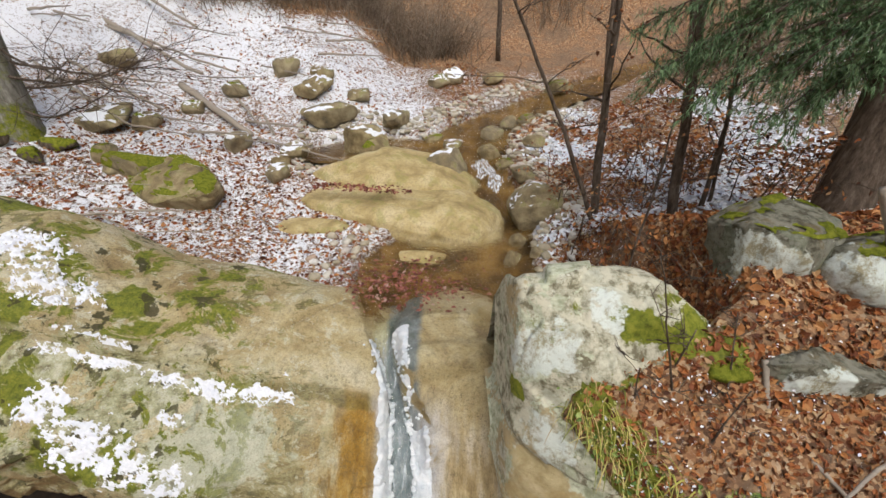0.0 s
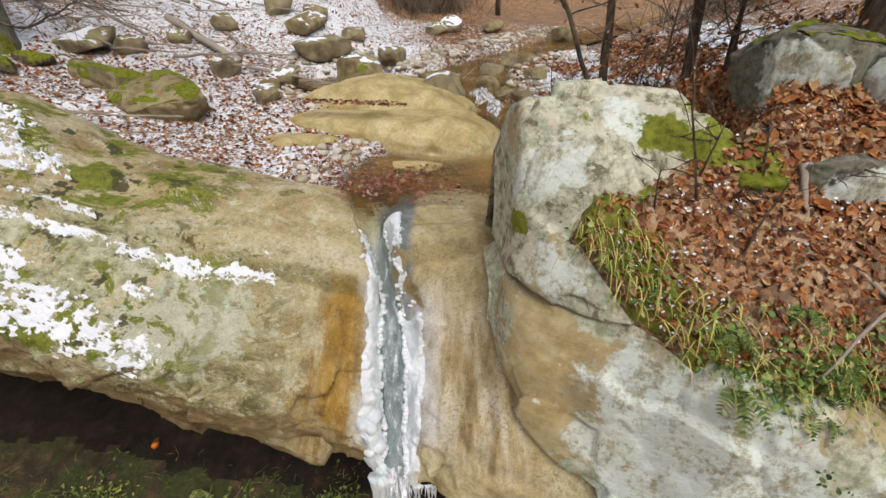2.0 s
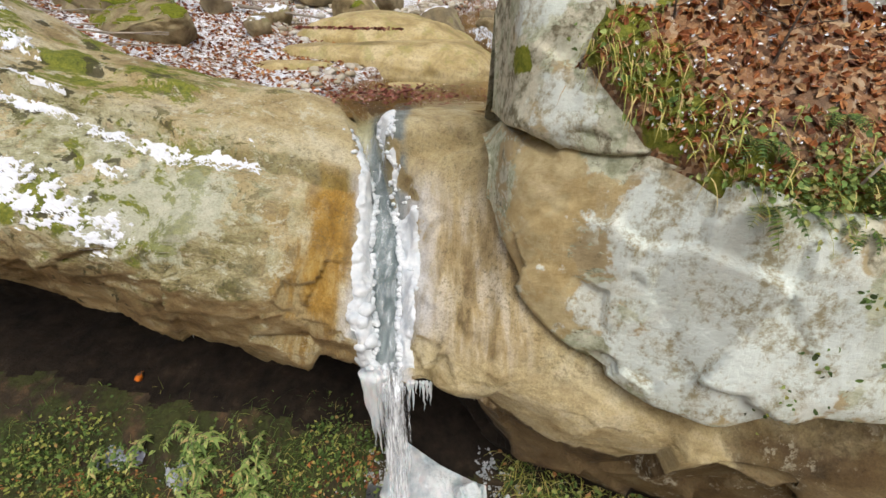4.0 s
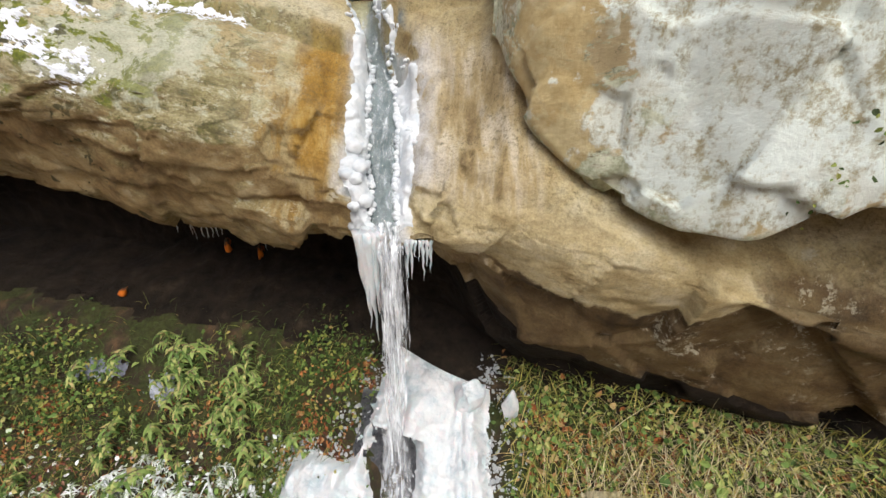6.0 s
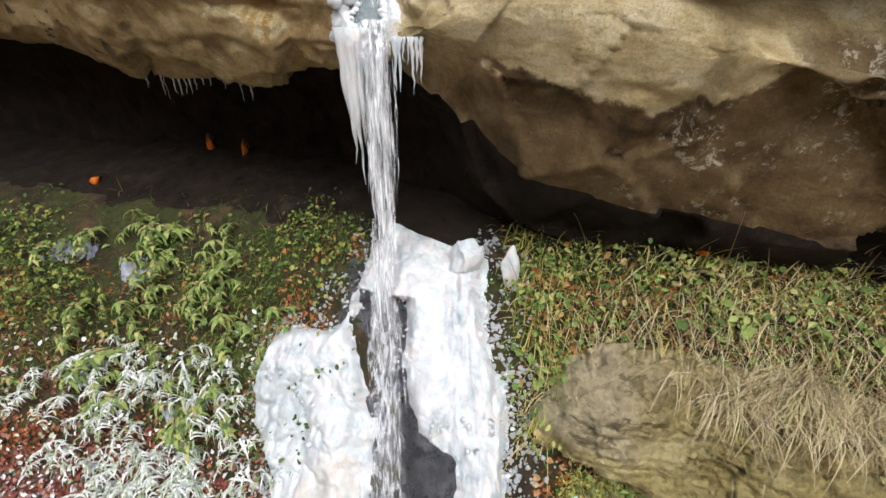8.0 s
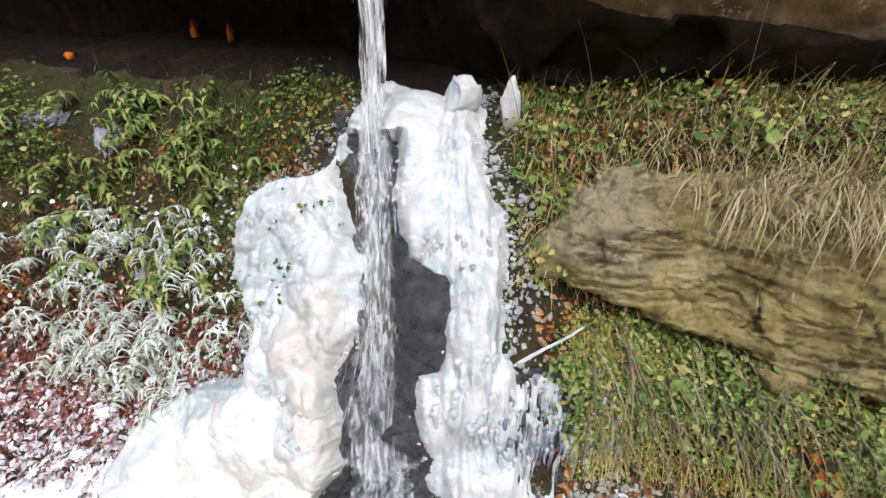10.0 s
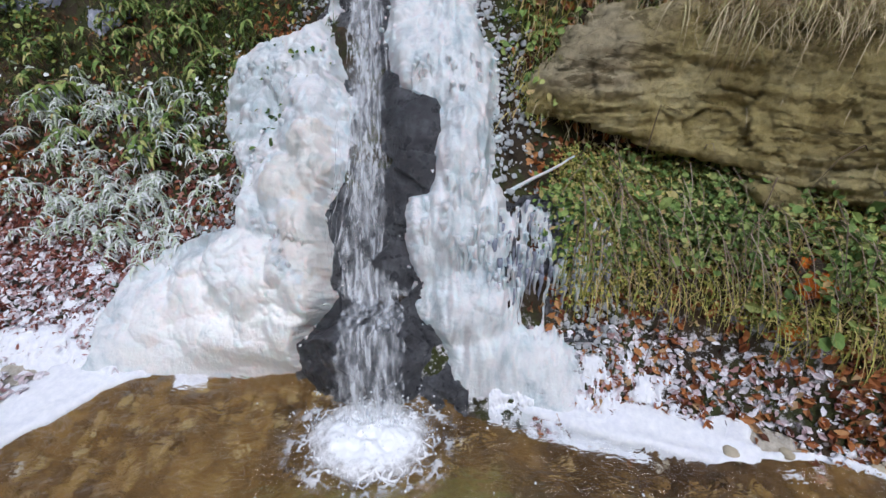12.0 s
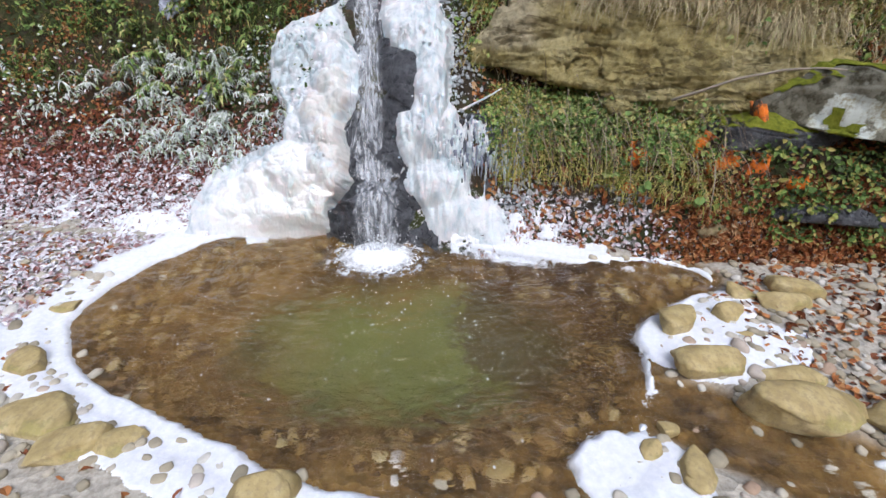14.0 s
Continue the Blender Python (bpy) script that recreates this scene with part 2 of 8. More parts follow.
def sandstone():
    """The big tan slabs: bedding, grey lichen crust, moss in the damp places, ochre runs by the chute."""
    s = Shader("sandstone")
    x, y, z = s.axis(0), s.axis(1), s.axis(2)
    up = s.axis(2, True)
    base = s.ramp(s.noise(1.7, 6, 0.65, warp=0.6), (0.34, (0.3, 0.22, 0.1)), (0.45, (0.45, 0.36, 0.18)), (0.54, (0.53, 0.45, 0.26)), (0.64, (0.6, 0.54, 0.36)))
    fine = s.ramp(s.noise(28, 7, 0.8), (0.34, 0.35), (0.48, 0.9), (0.6, 1.0))
    base = s.mix(0.7, base, s.times(base, fine))
    bed = s.noise(2.2, 7, 0.72, s.strata(-16, 4), 0.6)
    base = s.mix(s.calc("MULTIPLY", s.between(bed, 0.54, 0.7), 0.5), base, (0.19, 0.14, 0.085))
    # grey-green lichen crust on the weathered left front
    crust = s.calc("MULTIPLY", s.between(s.noise(2.6, 8, 0.74, warp=0.8), 0.462, 0.482), s.between(x, -0.8, -1.3))
    crust = s.calc("MULTIPLY", crust, s.between(y, 2.75, 2.45))
    crust = s.calc("MULTIPLY", crust, s.between(z, 4.1, 4.45))
    crust_colour = s.ramp(s.noise(9, 6, 0.7), (0.36, (0.1, 0.1, 0.05)), (0.46, (0.3, 0.31, 0.17)), (0.54, (0.44, 0.45, 0.29)), (0.64, (0.58, 0.59, 0.45)))
    base = s.mix(s.calc("MULTIPLY", crust, 0.75), base, crust_colour)
    # damp ochre runs beside the water
    run = s.calc("MULTIPLY", s.between(s.noise(2.2, 5, 0.65, s.scaled(3.2, 0.7, 0.7)), 0.42, 0.54), s.between(x, -1.35, -0.95))
    run = s.calc("MULTIPLY", run, s.between(x, -0.54, -0.64))
    run = s.calc("MULTIPLY", run, s.between(z, 4.9, 4.6))
    base = s.mix(s.calc("MULTIPLY", run, 0.9), base, s.ramp(s.noise(9, 5, 0.7), (0.35, (0.17, 0.09, 0.015)), (0.65, (0.38, 0.24, 0.06))))
    amber = s.calc("MULTIPLY", s.between(s.calc("ADD", x, s.calc("MULTIPLY", s.noise(4, 4, 0.6, s.scaled(2, 1, 0.4)), 0.16)), -0.84, -0.77), s.between(s.calc("ADD", x, s.calc("MULTIPLY", s.noise(5, 4, 0.6, s.scaled(2, 1, 0.4)), 0.12)), -0.58, -0.64))
    amber = s.calc("MULTIPLY", s.calc("MULTIPLY", amber, s.between(y, 2.62, 2.5)), s.between(z, 4.0, 4.15))
    base = s.mix(s.calc("MULTIPLY", amber, 0.85), base, s.ramp(s.noise(4, 6, 0.7, s.scaled(2, 1, 0.7), 0.4), (0.34, (0.19, 0.1, 0.012)), (0.5, (0.34, 0.19, 0.025)), (0.66, (0.46, 0.32, 0.1))))
    crack = s.calc("MULTIPLY", s.between(s.calc("ABSOLUTE", s.calc("SUBTRACT", s.calc("ADD", y, s.calc("MULTIPLY", s.noise(3, 4), 0.14)), 2.6)), 0.035, 0.01), s.calc("MULTIPLY", s.between(x, -0.55, -0.7), s.between(x, -1.9, -1.6)))
    base = s.mix(s.calc("MULTIPLY", crack, 0.5), base, s.ramp(s.noise(9, 4), (0.35, (0.05, 0.045, 0.012)), (0.65, (0.2, 0.17, 0.03))))
    # cream and brown runs on the washed face right of the chute
    runs = s.noise(2.4, 5, 0.6, s.scaled(4.5, 1.2, 0.35), 0.2)
    face = s.calc("MULTIPLY", s.between(x, -0.16, -0.06), s.calc("MULTIPLY", s.between(x, 0.75, 0.45), s.between(z, 4.95, 4.6)))
    base = s.mix(s.calc("MULTIPLY", face, 0.8), base, s.ramp(runs, (0.32, (0.2, 0.13, 0.055)), (0.46, (0.42, 0.32, 0.16)), (0.6, (0.6, 0.53, 0.4))))
    # olive algae and dark seams along the bedding of the left slab
    seam = s.calc("MULTIPLY", s.between(s.noise(1.5, 7, 0.7, s.strata(-9, 5), 0.4), 0.6, 0.615), s.between(x, -0.9, -1.3))
    base = s.mix(s.calc("MULTIPLY", seam, 0.75), base, s.ramp(s.noise(14, 5), (0.35, (0.05, 0.045, 0.015)), (0.6, (0.17, 0.16, 0.035))))
    low = s.calc("MULTIPLY", s.between(s.calc("ADD", z, s.calc("MULTIPLY", s.noise(1.6, 6, 0.7, warp=0.5), 0.7)), 5.25, 4.85), s.between(x, -1.0, -1.35))
    base = s.mix(s.calc("MULTIPLY", low, 0.85), base, s.ramp(s.noise(6, 8, 0.8, s.strata(-16, 3), 0.3), (0.38, (0.06, 0.048, 0.018)), (0.47, (0.2, 0.16, 0.06)), (0.56, (0.36, 0.31, 0.16)), (0.66, (0.52, 0.5, 0.35))))
    speckle = s.calc("MULTIPLY", s.between(s.noise(34, 5, 0.8), 0.54, 0.6), s.between(s.noise(1.7, 5, 0.7), 0.42, 0.58))
    base = s.mix(s.calc("MULTIPLY", speckle, 0.6), base, (0.12, 0.1, 0.05))
    flake = s.calc("MULTIPLY", s.between(s.noise(5.5, 8, 0.78, s.strata(-16, 2.2), 0.3), 0.555, 0.572), s.between(x, -0.75, -1.1))
    base = s.mix(s.calc("MULTIPLY", flake, 0.6), base, (0.58, 0.57, 0.43))
    rock_tufts = s.calc("MULTIPLY", s.between(s.noise(3.8, 7, 0.74, warp=0.4), 0.585, 0.598), s.calc("MULTIPLY", s.between(x, -1.0, -1.5), s.between(y, 2.9, 2.6)))
    base = s.mix(s.calc("MULTIPLY", rock_tufts, 0.85), base, s.ramp(s.noise(20, 5), (0.35, (0.04, 0.038, 0.012)), (0.65, (0.14, 0.13, 0.03))))
    # dark wet algae in the bed of the chute
    wet = s.calc("MULTIPLY", s.between(s.calc("ADD", x, s.calc("MULTIPLY", s.noise(5, 4), 0.08)), -0.56, -0.48), s.between(s.calc("ADD", x, s.calc("MULTIPLY", s.noise(6, 4), 0.08)), -0.14, -0.22))
    wet = s.calc("MULTIPLY", wet, s.between(up, 0.1, 0.4))
    glaze = s.calc("MULTIPLY", s.between(s.calc("ADD", x, s.calc("MULTIPLY", s.noise(3, 5, 0.6, s.scaled(1, 0.5, 0.5)), 0.5)), -0.42, -0.3), s.between(s.calc("ADD", x, s.calc("MULTIPLY", s.noise(3.3, 5, 0.6, s.scaled(1, 0.5, 0.5)), 0.5)), 0.4, 0.12))
    glaze = s.calc("MULTIPLY", s.calc("MULTIPLY", glaze, s.between(up, 0.1, 0.3)), s.between(z, 4.95, 4.6))
    base = s.mix(s.calc("MULTIPLY", glaze, 0.75), base, s.ramp(s.noise(7, 6, 0.7, s.scaled(2, 1, 0.6)), (0.35, (0.45, 0.43, 0.38)), (0.55, (0.64, 0.65, 0.66)), (0.7, (0.74, 0.75, 0.77))))
    base = s.mix(s.calc("MULTIPLY", wet, 0.9), base, s.ramp(s.noise(8, 5, 0.7), (0.35, (0.09, 0.115, 0.115)), (0.65, (0.22, 0.26, 0.27))))
    # brown skin on downward faces; underside shade is mixed into this colour
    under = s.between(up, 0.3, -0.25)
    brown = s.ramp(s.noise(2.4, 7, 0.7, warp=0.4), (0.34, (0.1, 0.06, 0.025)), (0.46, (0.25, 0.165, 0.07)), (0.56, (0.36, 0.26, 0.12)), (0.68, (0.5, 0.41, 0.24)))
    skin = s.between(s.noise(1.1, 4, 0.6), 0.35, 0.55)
    # a pale face right of the lip with a ragged lower edge
    ragged = s.calc("MULTIPLY", s.calc("SUBTRACT", s.noise(4.5, 6, 0.7), 0.5), 0.22)
    falling = s.calc("SUBTRACT", 3.69, s.calc("MULTIPLY", x, 0.263))
    rising = s.calc("ADD", 2.82, s.calc("MULTIPLY", x, 0.44))
    over = s.calc("SUBTRACT", s.calc("ADD", z, ragged), s.calc("MAXIMUM", falling, rising))
    fresh = s.calc("MULTIPLY", s.between(over, -0.02, 0.02), s.calc("MULTIPLY", s.between(x, -0.2, -0.1), s.between(s.calc("ADD", x, ragged), 1.78, 1.72)))
    base = s.mix(s.calc("MULTIPLY", fresh, s.between(z, 4.1, 3.9)), base, s.ramp(s.noise(3.2, 6, 0.65, s.strata(-10, 2)), (0.34, (0.32, 0.24, 0.11)), (0.5, (0.5, 0.41, 0.22)), (0.66, (0.62, 0.55, 0.36))))
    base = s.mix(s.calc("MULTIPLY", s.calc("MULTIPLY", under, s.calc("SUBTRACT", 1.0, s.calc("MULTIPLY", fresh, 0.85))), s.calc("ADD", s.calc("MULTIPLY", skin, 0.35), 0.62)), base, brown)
    # dark brown rock low on the right, with underside shade painted in
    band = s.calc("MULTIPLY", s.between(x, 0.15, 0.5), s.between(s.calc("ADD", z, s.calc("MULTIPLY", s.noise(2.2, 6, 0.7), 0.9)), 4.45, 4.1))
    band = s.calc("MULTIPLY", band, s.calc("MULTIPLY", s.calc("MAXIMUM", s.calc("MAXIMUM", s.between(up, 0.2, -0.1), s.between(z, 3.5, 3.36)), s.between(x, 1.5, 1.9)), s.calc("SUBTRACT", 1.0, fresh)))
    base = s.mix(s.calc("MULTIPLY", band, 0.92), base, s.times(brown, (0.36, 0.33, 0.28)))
    # lichen flecks on the darkened rock at the far end
    flecks = s.calc("MULTIPLY", s.between(s.noise(11, 7, 0.8), 0.54, 0.58), s.between(s.noise(1.8, 5, 0.65), 0.46, 0.56))
    flecks = s.calc("MULTIPLY", s.calc("MULTIPLY", flecks, s.between(x, 0.9, 1.3)), s.calc("SUBTRACT", s.between(z, 4.15, 4.0), fresh, True))
    base = s.mix(s.calc("MULTIPLY", flecks, 0.75), base, (0.47, 0.44, 0.33))
    # pale lichen plates
    for cx, cy, cz, r in ((-1.85, 1.9, 4.9, 0.5), (-1.38, 2.1, 4.86, 0.1), (-2.25, 1.98, 5.0, 0.08), (-1.2, 2.0, 4.75, 0.12), (-2.0, 2.75, 5.4, 0.1)):
        plate = s.ramp(s.noise(7, 6, 0.7), (0.3, (0.36, 0.37, 0.26)), (0.65, (0.6, 0.6, 0.46)))
        base = s.mix(s.calc("MULTIPLY", s.blob((cx, cy, cz), r, 0.9, 5.0), 0.85), base, plate)
    # moss
    m = s.calc("MULTIPLY", s.between(s.noise(2.4, 8, 0.75, warp=0.5), 0.52, 0.55), s.between(x, -1.2, -2.1))
    m = s.calc("MULTIPLY", m, s.between(up, 0.1, 0.4))
    base = s.mix(m, base, moss_colour(s))
    for centre, r in (((-2.7, 1.78, 4.88), 0.16), ((-3.0, 1.85, 4.95), 0.2), ((-2.8, 2.95, 5.56), 0.2), ((-2.6, 2.75, 5.45), 0.12), ((-4.3, 3.9, 6.0), 0.3), ((-3.7, 3.5, 5.85), 0.2), ((-3.3, 2.2, 5.2), 0.16)):
        base = s.mix(s.blob(centre, r, 1.1, 5.0), base, moss_colour(s))
    tufts = s.calc("MULTIPLY", s.between(s.noise(5.5, 5, 0.6), 0.6, 0.63), s.between(x, -1.9, -2.3))
    base = s.mix(s.calc("MULTIPLY", tufts, 0.9), base, (0.05, 0.045, 0.015))
    s.relief(s.noise(7, 9, 0.68), 0.7, 0.04)
    s.relief(s.noise(60, 6, 0.8), 0.6, 0.008)
    s.relief(bed, 0.3, 0.04)
    grit = s.ramp(s.noise(70, 4, 0.8), (0.36, 0.55), (0.5, 0.95), (0.64, 1.12))
    base = s.mix(0.6, base, s.times(base, grit))
    return s.done(base, s.ramp(s.noise(6, 3), (0.3, 0.65), (0.7, 0.92)), 0.35)


def lichen_stone(name, pale, moss, tan, mossy_at=(), pale_at=(), tan_at=(), shade=1.0):
    """Stone under pale crust lichen: grey-green field, white and mint blotches, dark specks."""
    s = Shader(name)
    up = s.axis(2, True)
    base = s.ramp(s.noise(1.6, 6, 0.65, warp=0.5), (0.3, (0.3, 0.25, 0.16)), (0.5, (0.42, 0.35, 0.22)), (0.7, (0.5, 0.44, 0.3)))
    grey = s.ramp(s.noise(11, 6, 0.7), (0.4, (0.18, 0.17, 0.12)), (0.48, (0.4, 0.4, 0.33)), (0.57, (0.58, 0.58, 0.5)))
    base = s.mix(s.between(s.noise(1.2, 6, 0.65, warp=0.7), tan - 0.02, tan + 0.02), base, grey)
    mint = s.ramp(s.noise(14, 6, 0.7), (0.38, (0.3, 0.33, 0.24)), (0.6, (0.58, 0.63, 0.53)))
    base = s.mix(s.between(s.noise(2.3, 8, 0.7, warp=0.9), pale, pale + 0.025), base, mint)
    spots = s.between(s.cells(15, s.scaled(1, 1, 1)), 0.24, 0.16)
    spots = s.calc("MULTIPLY", spots, s.between(s.noise(3.1, 4, 0.6), 0.46, 0.56))
    base = s.mix(s.calc("MULTIPLY", spots, 0.8), base, (0.66, 0.68, 0.62))
    large = s.calc("MULTIPLY", s.between(s.cells(6, s.wobble(9, 0.12)), 0.4, 0.34), s.between(s.noise(1.9, 4, 0.6), 0.47, 0.55))
    base = s.mix(s.calc("MULTIPLY", large, 0.7), base, s.ramp(s.noise(20, 5), (0.35, (0.45, 0.47, 0.4)), (0.65, (0.68, 0.71, 0.65))))
    specks = s.between(s.noise(17, 6, 0.8), 0.55, 0.62)
    base = s.mix(s.calc("MULTIPLY", s.calc("MULTIPLY", specks, s.between(s.noise(2.1, 4, 0.6), 0.42, 0.6)), 0.7), base, (0.13, 0.12, 0.085))
    for centre, r in tan_at:
        rust = s.ramp(s.noise(5, 6, 0.7), (0.3, (0.34, 0.25, 0.11)), (0.65, (0.55, 0.46, 0.27)))
        base = s.mix(s.calc("MULTIPLY", s.blob(centre, r, 1.3, 4.0), 0.8), base, rust)
    base = s.times(base, (shade, shade * 0.96, shade * 0.85))
    for centre, r in pale_at:
        frosty = s.ramp(s.calc("ADD", s.calc("MULTIPLY", s.noise(5, 8, 0.8, s.scaled(1, 1, 0.6)), 0.6), s.calc("MULTIPLY", s.noise(24, 7, 0.8), 0.4)), (0.42, (0.33, 0.29, 0.18)), (0.465, (0.52, 0.54, 0.45)), (0.51, (0.7, 0.76, 0.71)))
        base = s.mix(s.calc("MULTIPLY", s.blob(centre, r, 1.4, 4.0), 0.8), base, frosty)
    m = s.calc("MULTIPLY", s.between(s.noise(2.2, 6, 0.7, warp=0.4), moss, moss + 0.06), s.between(up, -0.1, 0.3))
    base = s.mix(m, base, moss_colour(s))
    for centre, r in mossy_at:
        base = s.mix(s.blob(centre, r, 1.5, 5.0), base, moss_colour(s))
    s.relief(s.noise(6, 9, 0.66), 0.6, 0.03)
    s.relief(s.noise(50, 6, 0.75), 0.45, 0.005)
    return s.done(base, 0.9, 0.25)


def mudstone():
    s = Shader("mudstone")
    base = s.ramp(s.noise(3.0, 7, 0.7, warp=0.4), (0.34, (0.32, 0.25, 0.09)), (0.46, (0.52, 0.43, 0.17)), (0.58, (0.64, 0.55, 0.26)), (0.72, (0.72, 0.64, 0.36)))
    chips = s.cells(5, s.wobble(3, 0.3), "F1", "Color")
    base = s.mix(0.35, base, s.times(base, s.ramp(chips, (0.1, 0.35), (0.6, 1.0))))
    pale = s.calc("MULTIPLY", s.between(s.calc("ADD", s.axis(0), s.calc("MULTIPLY", s.noise(2.5, 5), 0.8)), 2.0, 1.5), s.between(s.axis(2), 1.45, 1.6))
    base = s.mix(s.calc("MULTIPLY", pale, 0.7), base, (0.62, 0.54, 0.38))
    base = s.mix(0.5, base, s.times(base, s.ramp(s.noise(26, 7, 0.8), (0.38, 0.45), (0.5, 0.9), (0.62, 1.1))))
    base = s.mix(s.calc("MULTIPLY", s.between(s.noise(2.6, 8, 0.75, s.strata(-12, 3), 0.5), 0.57, 0.585), 0.6), base, (0.12, 0.09, 0.03))
    s.relief(s.noise(6, 10, 0.78), 1.0, 0.1)
    s.relief(s.cells(7, s.wobble(4, 0.25)), 0.8, 0.08)
    s.relief(s.noise(3, 7, 0.7, s.strata(-8, 3), 0.6), 0.4, 0.05)
    s.relief(s.noise(40, 6, 0.8), 0.6, 0.01)
    return s.done(base, 0.85, 0.3)


def damp_soil():
    """The shaded bank: dark wet earth, moss and leaf mould, frosted low down by the spray."""
    s = Shader("damp_soil")
    base = s.ramp(s.noise(5, 7, 0.7), (0.3, (0.014, 0.01, 0.007)), (0.5, (0.04, 0.028, 0.015)), (0.62, (0.085, 0.052, 0.026)), (0.75, (0.14, 0.07, 0.036)))
    green = s.between(s.noise(2.4, 6, 0.7), 0.44, 0.56)
    base = s.mix(s.calc("MULTIPLY", green, 0.8), base, s.ramp(s.noise(26, 5, 0.7), (0.3, (0.012, 0.018, 0.004)), (0.7, (0.06, 0.075, 0.014))))
    frost = s.calc("MULTIPLY", s.between(s.noise(16, 6, 0.75), 0.5, 0.6), s.between(s.axis(2), 0.75, 0.2))
    base = s.mix(s.calc("MULTIPLY", frost, s.between(s.noise(1.6, 4), 0.4, 0.55)), base, (0.75, 0.74, 0.76))
    s.relief(s.noise(14, 8, 0.7), 0.9, 0.03)
    return s.done(base, 0.8, 0.3)


def litter():
    """Upper ground: beech leaf litter under thin broken snow, snowier toward the open hillside."""
    s = Shader("leaf_litter_and_snow")
    x, y = s.axis(0), s.axis(1)
    leafy = s.cells(42, s.wobble(24, 0.03), "F1", "Color")
    leafs = s.make("ShaderNodeSeparateColor")
    s.put(leafs.inputs[0], leafy)
    base = s.ramp(leafs.outputs[0], (0.0, (0.1, 0.05, 0.025)), (0.4, (0.26, 0.13, 0.06)), (0.75, (0.4, 0.23, 0.11)), (1.0, (0.48, 0.37, 0.24)))
    base = s.mix(s.calc("MULTIPLY", s.between(s.noise(9, 5), 0.5, 0.7), 0.5), base, (0.05, 0.032, 0.02))
    cover = s.noise(12, 10, 0.86)
    broad = s.noise(0.55, 4, 0.6)
    bias = s.calc("ADD", s.calc("MULTIPLY", s.between(x, 1.4, -2.2), 0.1), s.calc("MULTIPLY", s.between(y, 3.4, 4.6), 0.04))
    open_hill = s.calc("MULTIPLY", s.between(y, 6.5, 9.5), s.calc("MULTIPLY", s.between(x, 0.6, -1.4), 0.03))
    base = s.mix(s.calc("MULTIPLY", s.between(s.noise(0.9, 6, 0.7), 0.46, 0.58), 0.55), base, (0.17, 0.125, 0.085))
    beyond = s.calc("MULTIPLY", s.between(s.calc("ADD", y, s.calc("MULTIPLY", s.noise(1.3, 5, 0.7), 2.4)), 12.4, 14.4), -0.5)
    front = s.calc("MULTIPLY", s.between(y, 3.2, 2.4), s.calc("MULTIPLY", s.between(x, 0.0, 1.0), -0.08))
    total = s.calc("ADD", s.calc("ADD", cover, bias), s.calc("ADD", open_hill, s.calc("ADD", beyond, front)))
    total = s.calc("ADD", total, s.calc("MULTIPLY", s.calc("SUBTRACT", broad, 0.5), 0.3))
    total = s.calc("ADD", total, s.calc("MULTIPLY", s.calc("SUBTRACT", s.noise(34, 4, 0.65), 0.52), 0.55))
    white = s.between(total, 0.57, 0.62)
    base = s.mix(white, base, (0.8, 0.81, 0.84))
    for centre, r in (((0.85, 1.62, 5.85), 0.16), ((1.0, 1.5, 5.68), 0.16), ((1.12, 1.35, 5.5), 0.16), ((1.32, 1.18, 5.35), 0.16), ((1.55, 1.05, 5.2), 0.2), ((1.55, 1.9, 6.12), 0.12), ((1.68, 1.82, 6.08), 0.14), ((1.0, 1.72, 6.0), 0.12), ((1.9, 1.0, 5.25), 0.2)):
        base = s.mix(s.blob(centre, r, 1.3, 6.0), base, moss_colour(s))
    s.relief(s.calc("ADD", white, s.noise(40, 6, 0.7)), 0.7, 0.02)
    return s.done(base, 0.8, 0.3)


def snow():
    s = Shader("snow")
    base = s.ramp(s.noise(30, 5), (0.3, (0.72, 0.74, 0.79)), (0.7, (0.86, 0.87, 0.89)))
    s.relief(s.noise(60, 6, 0.7), 0.5, 0.008)
    s.bsdf.inputs["Subsurface Weight"].default_value = 0.15
    s.bsdf.inputs["Subsurface Radius"].default_value = (0.03, 0.03, 0.04)
    return s.done(base, 0.7, 0.3)


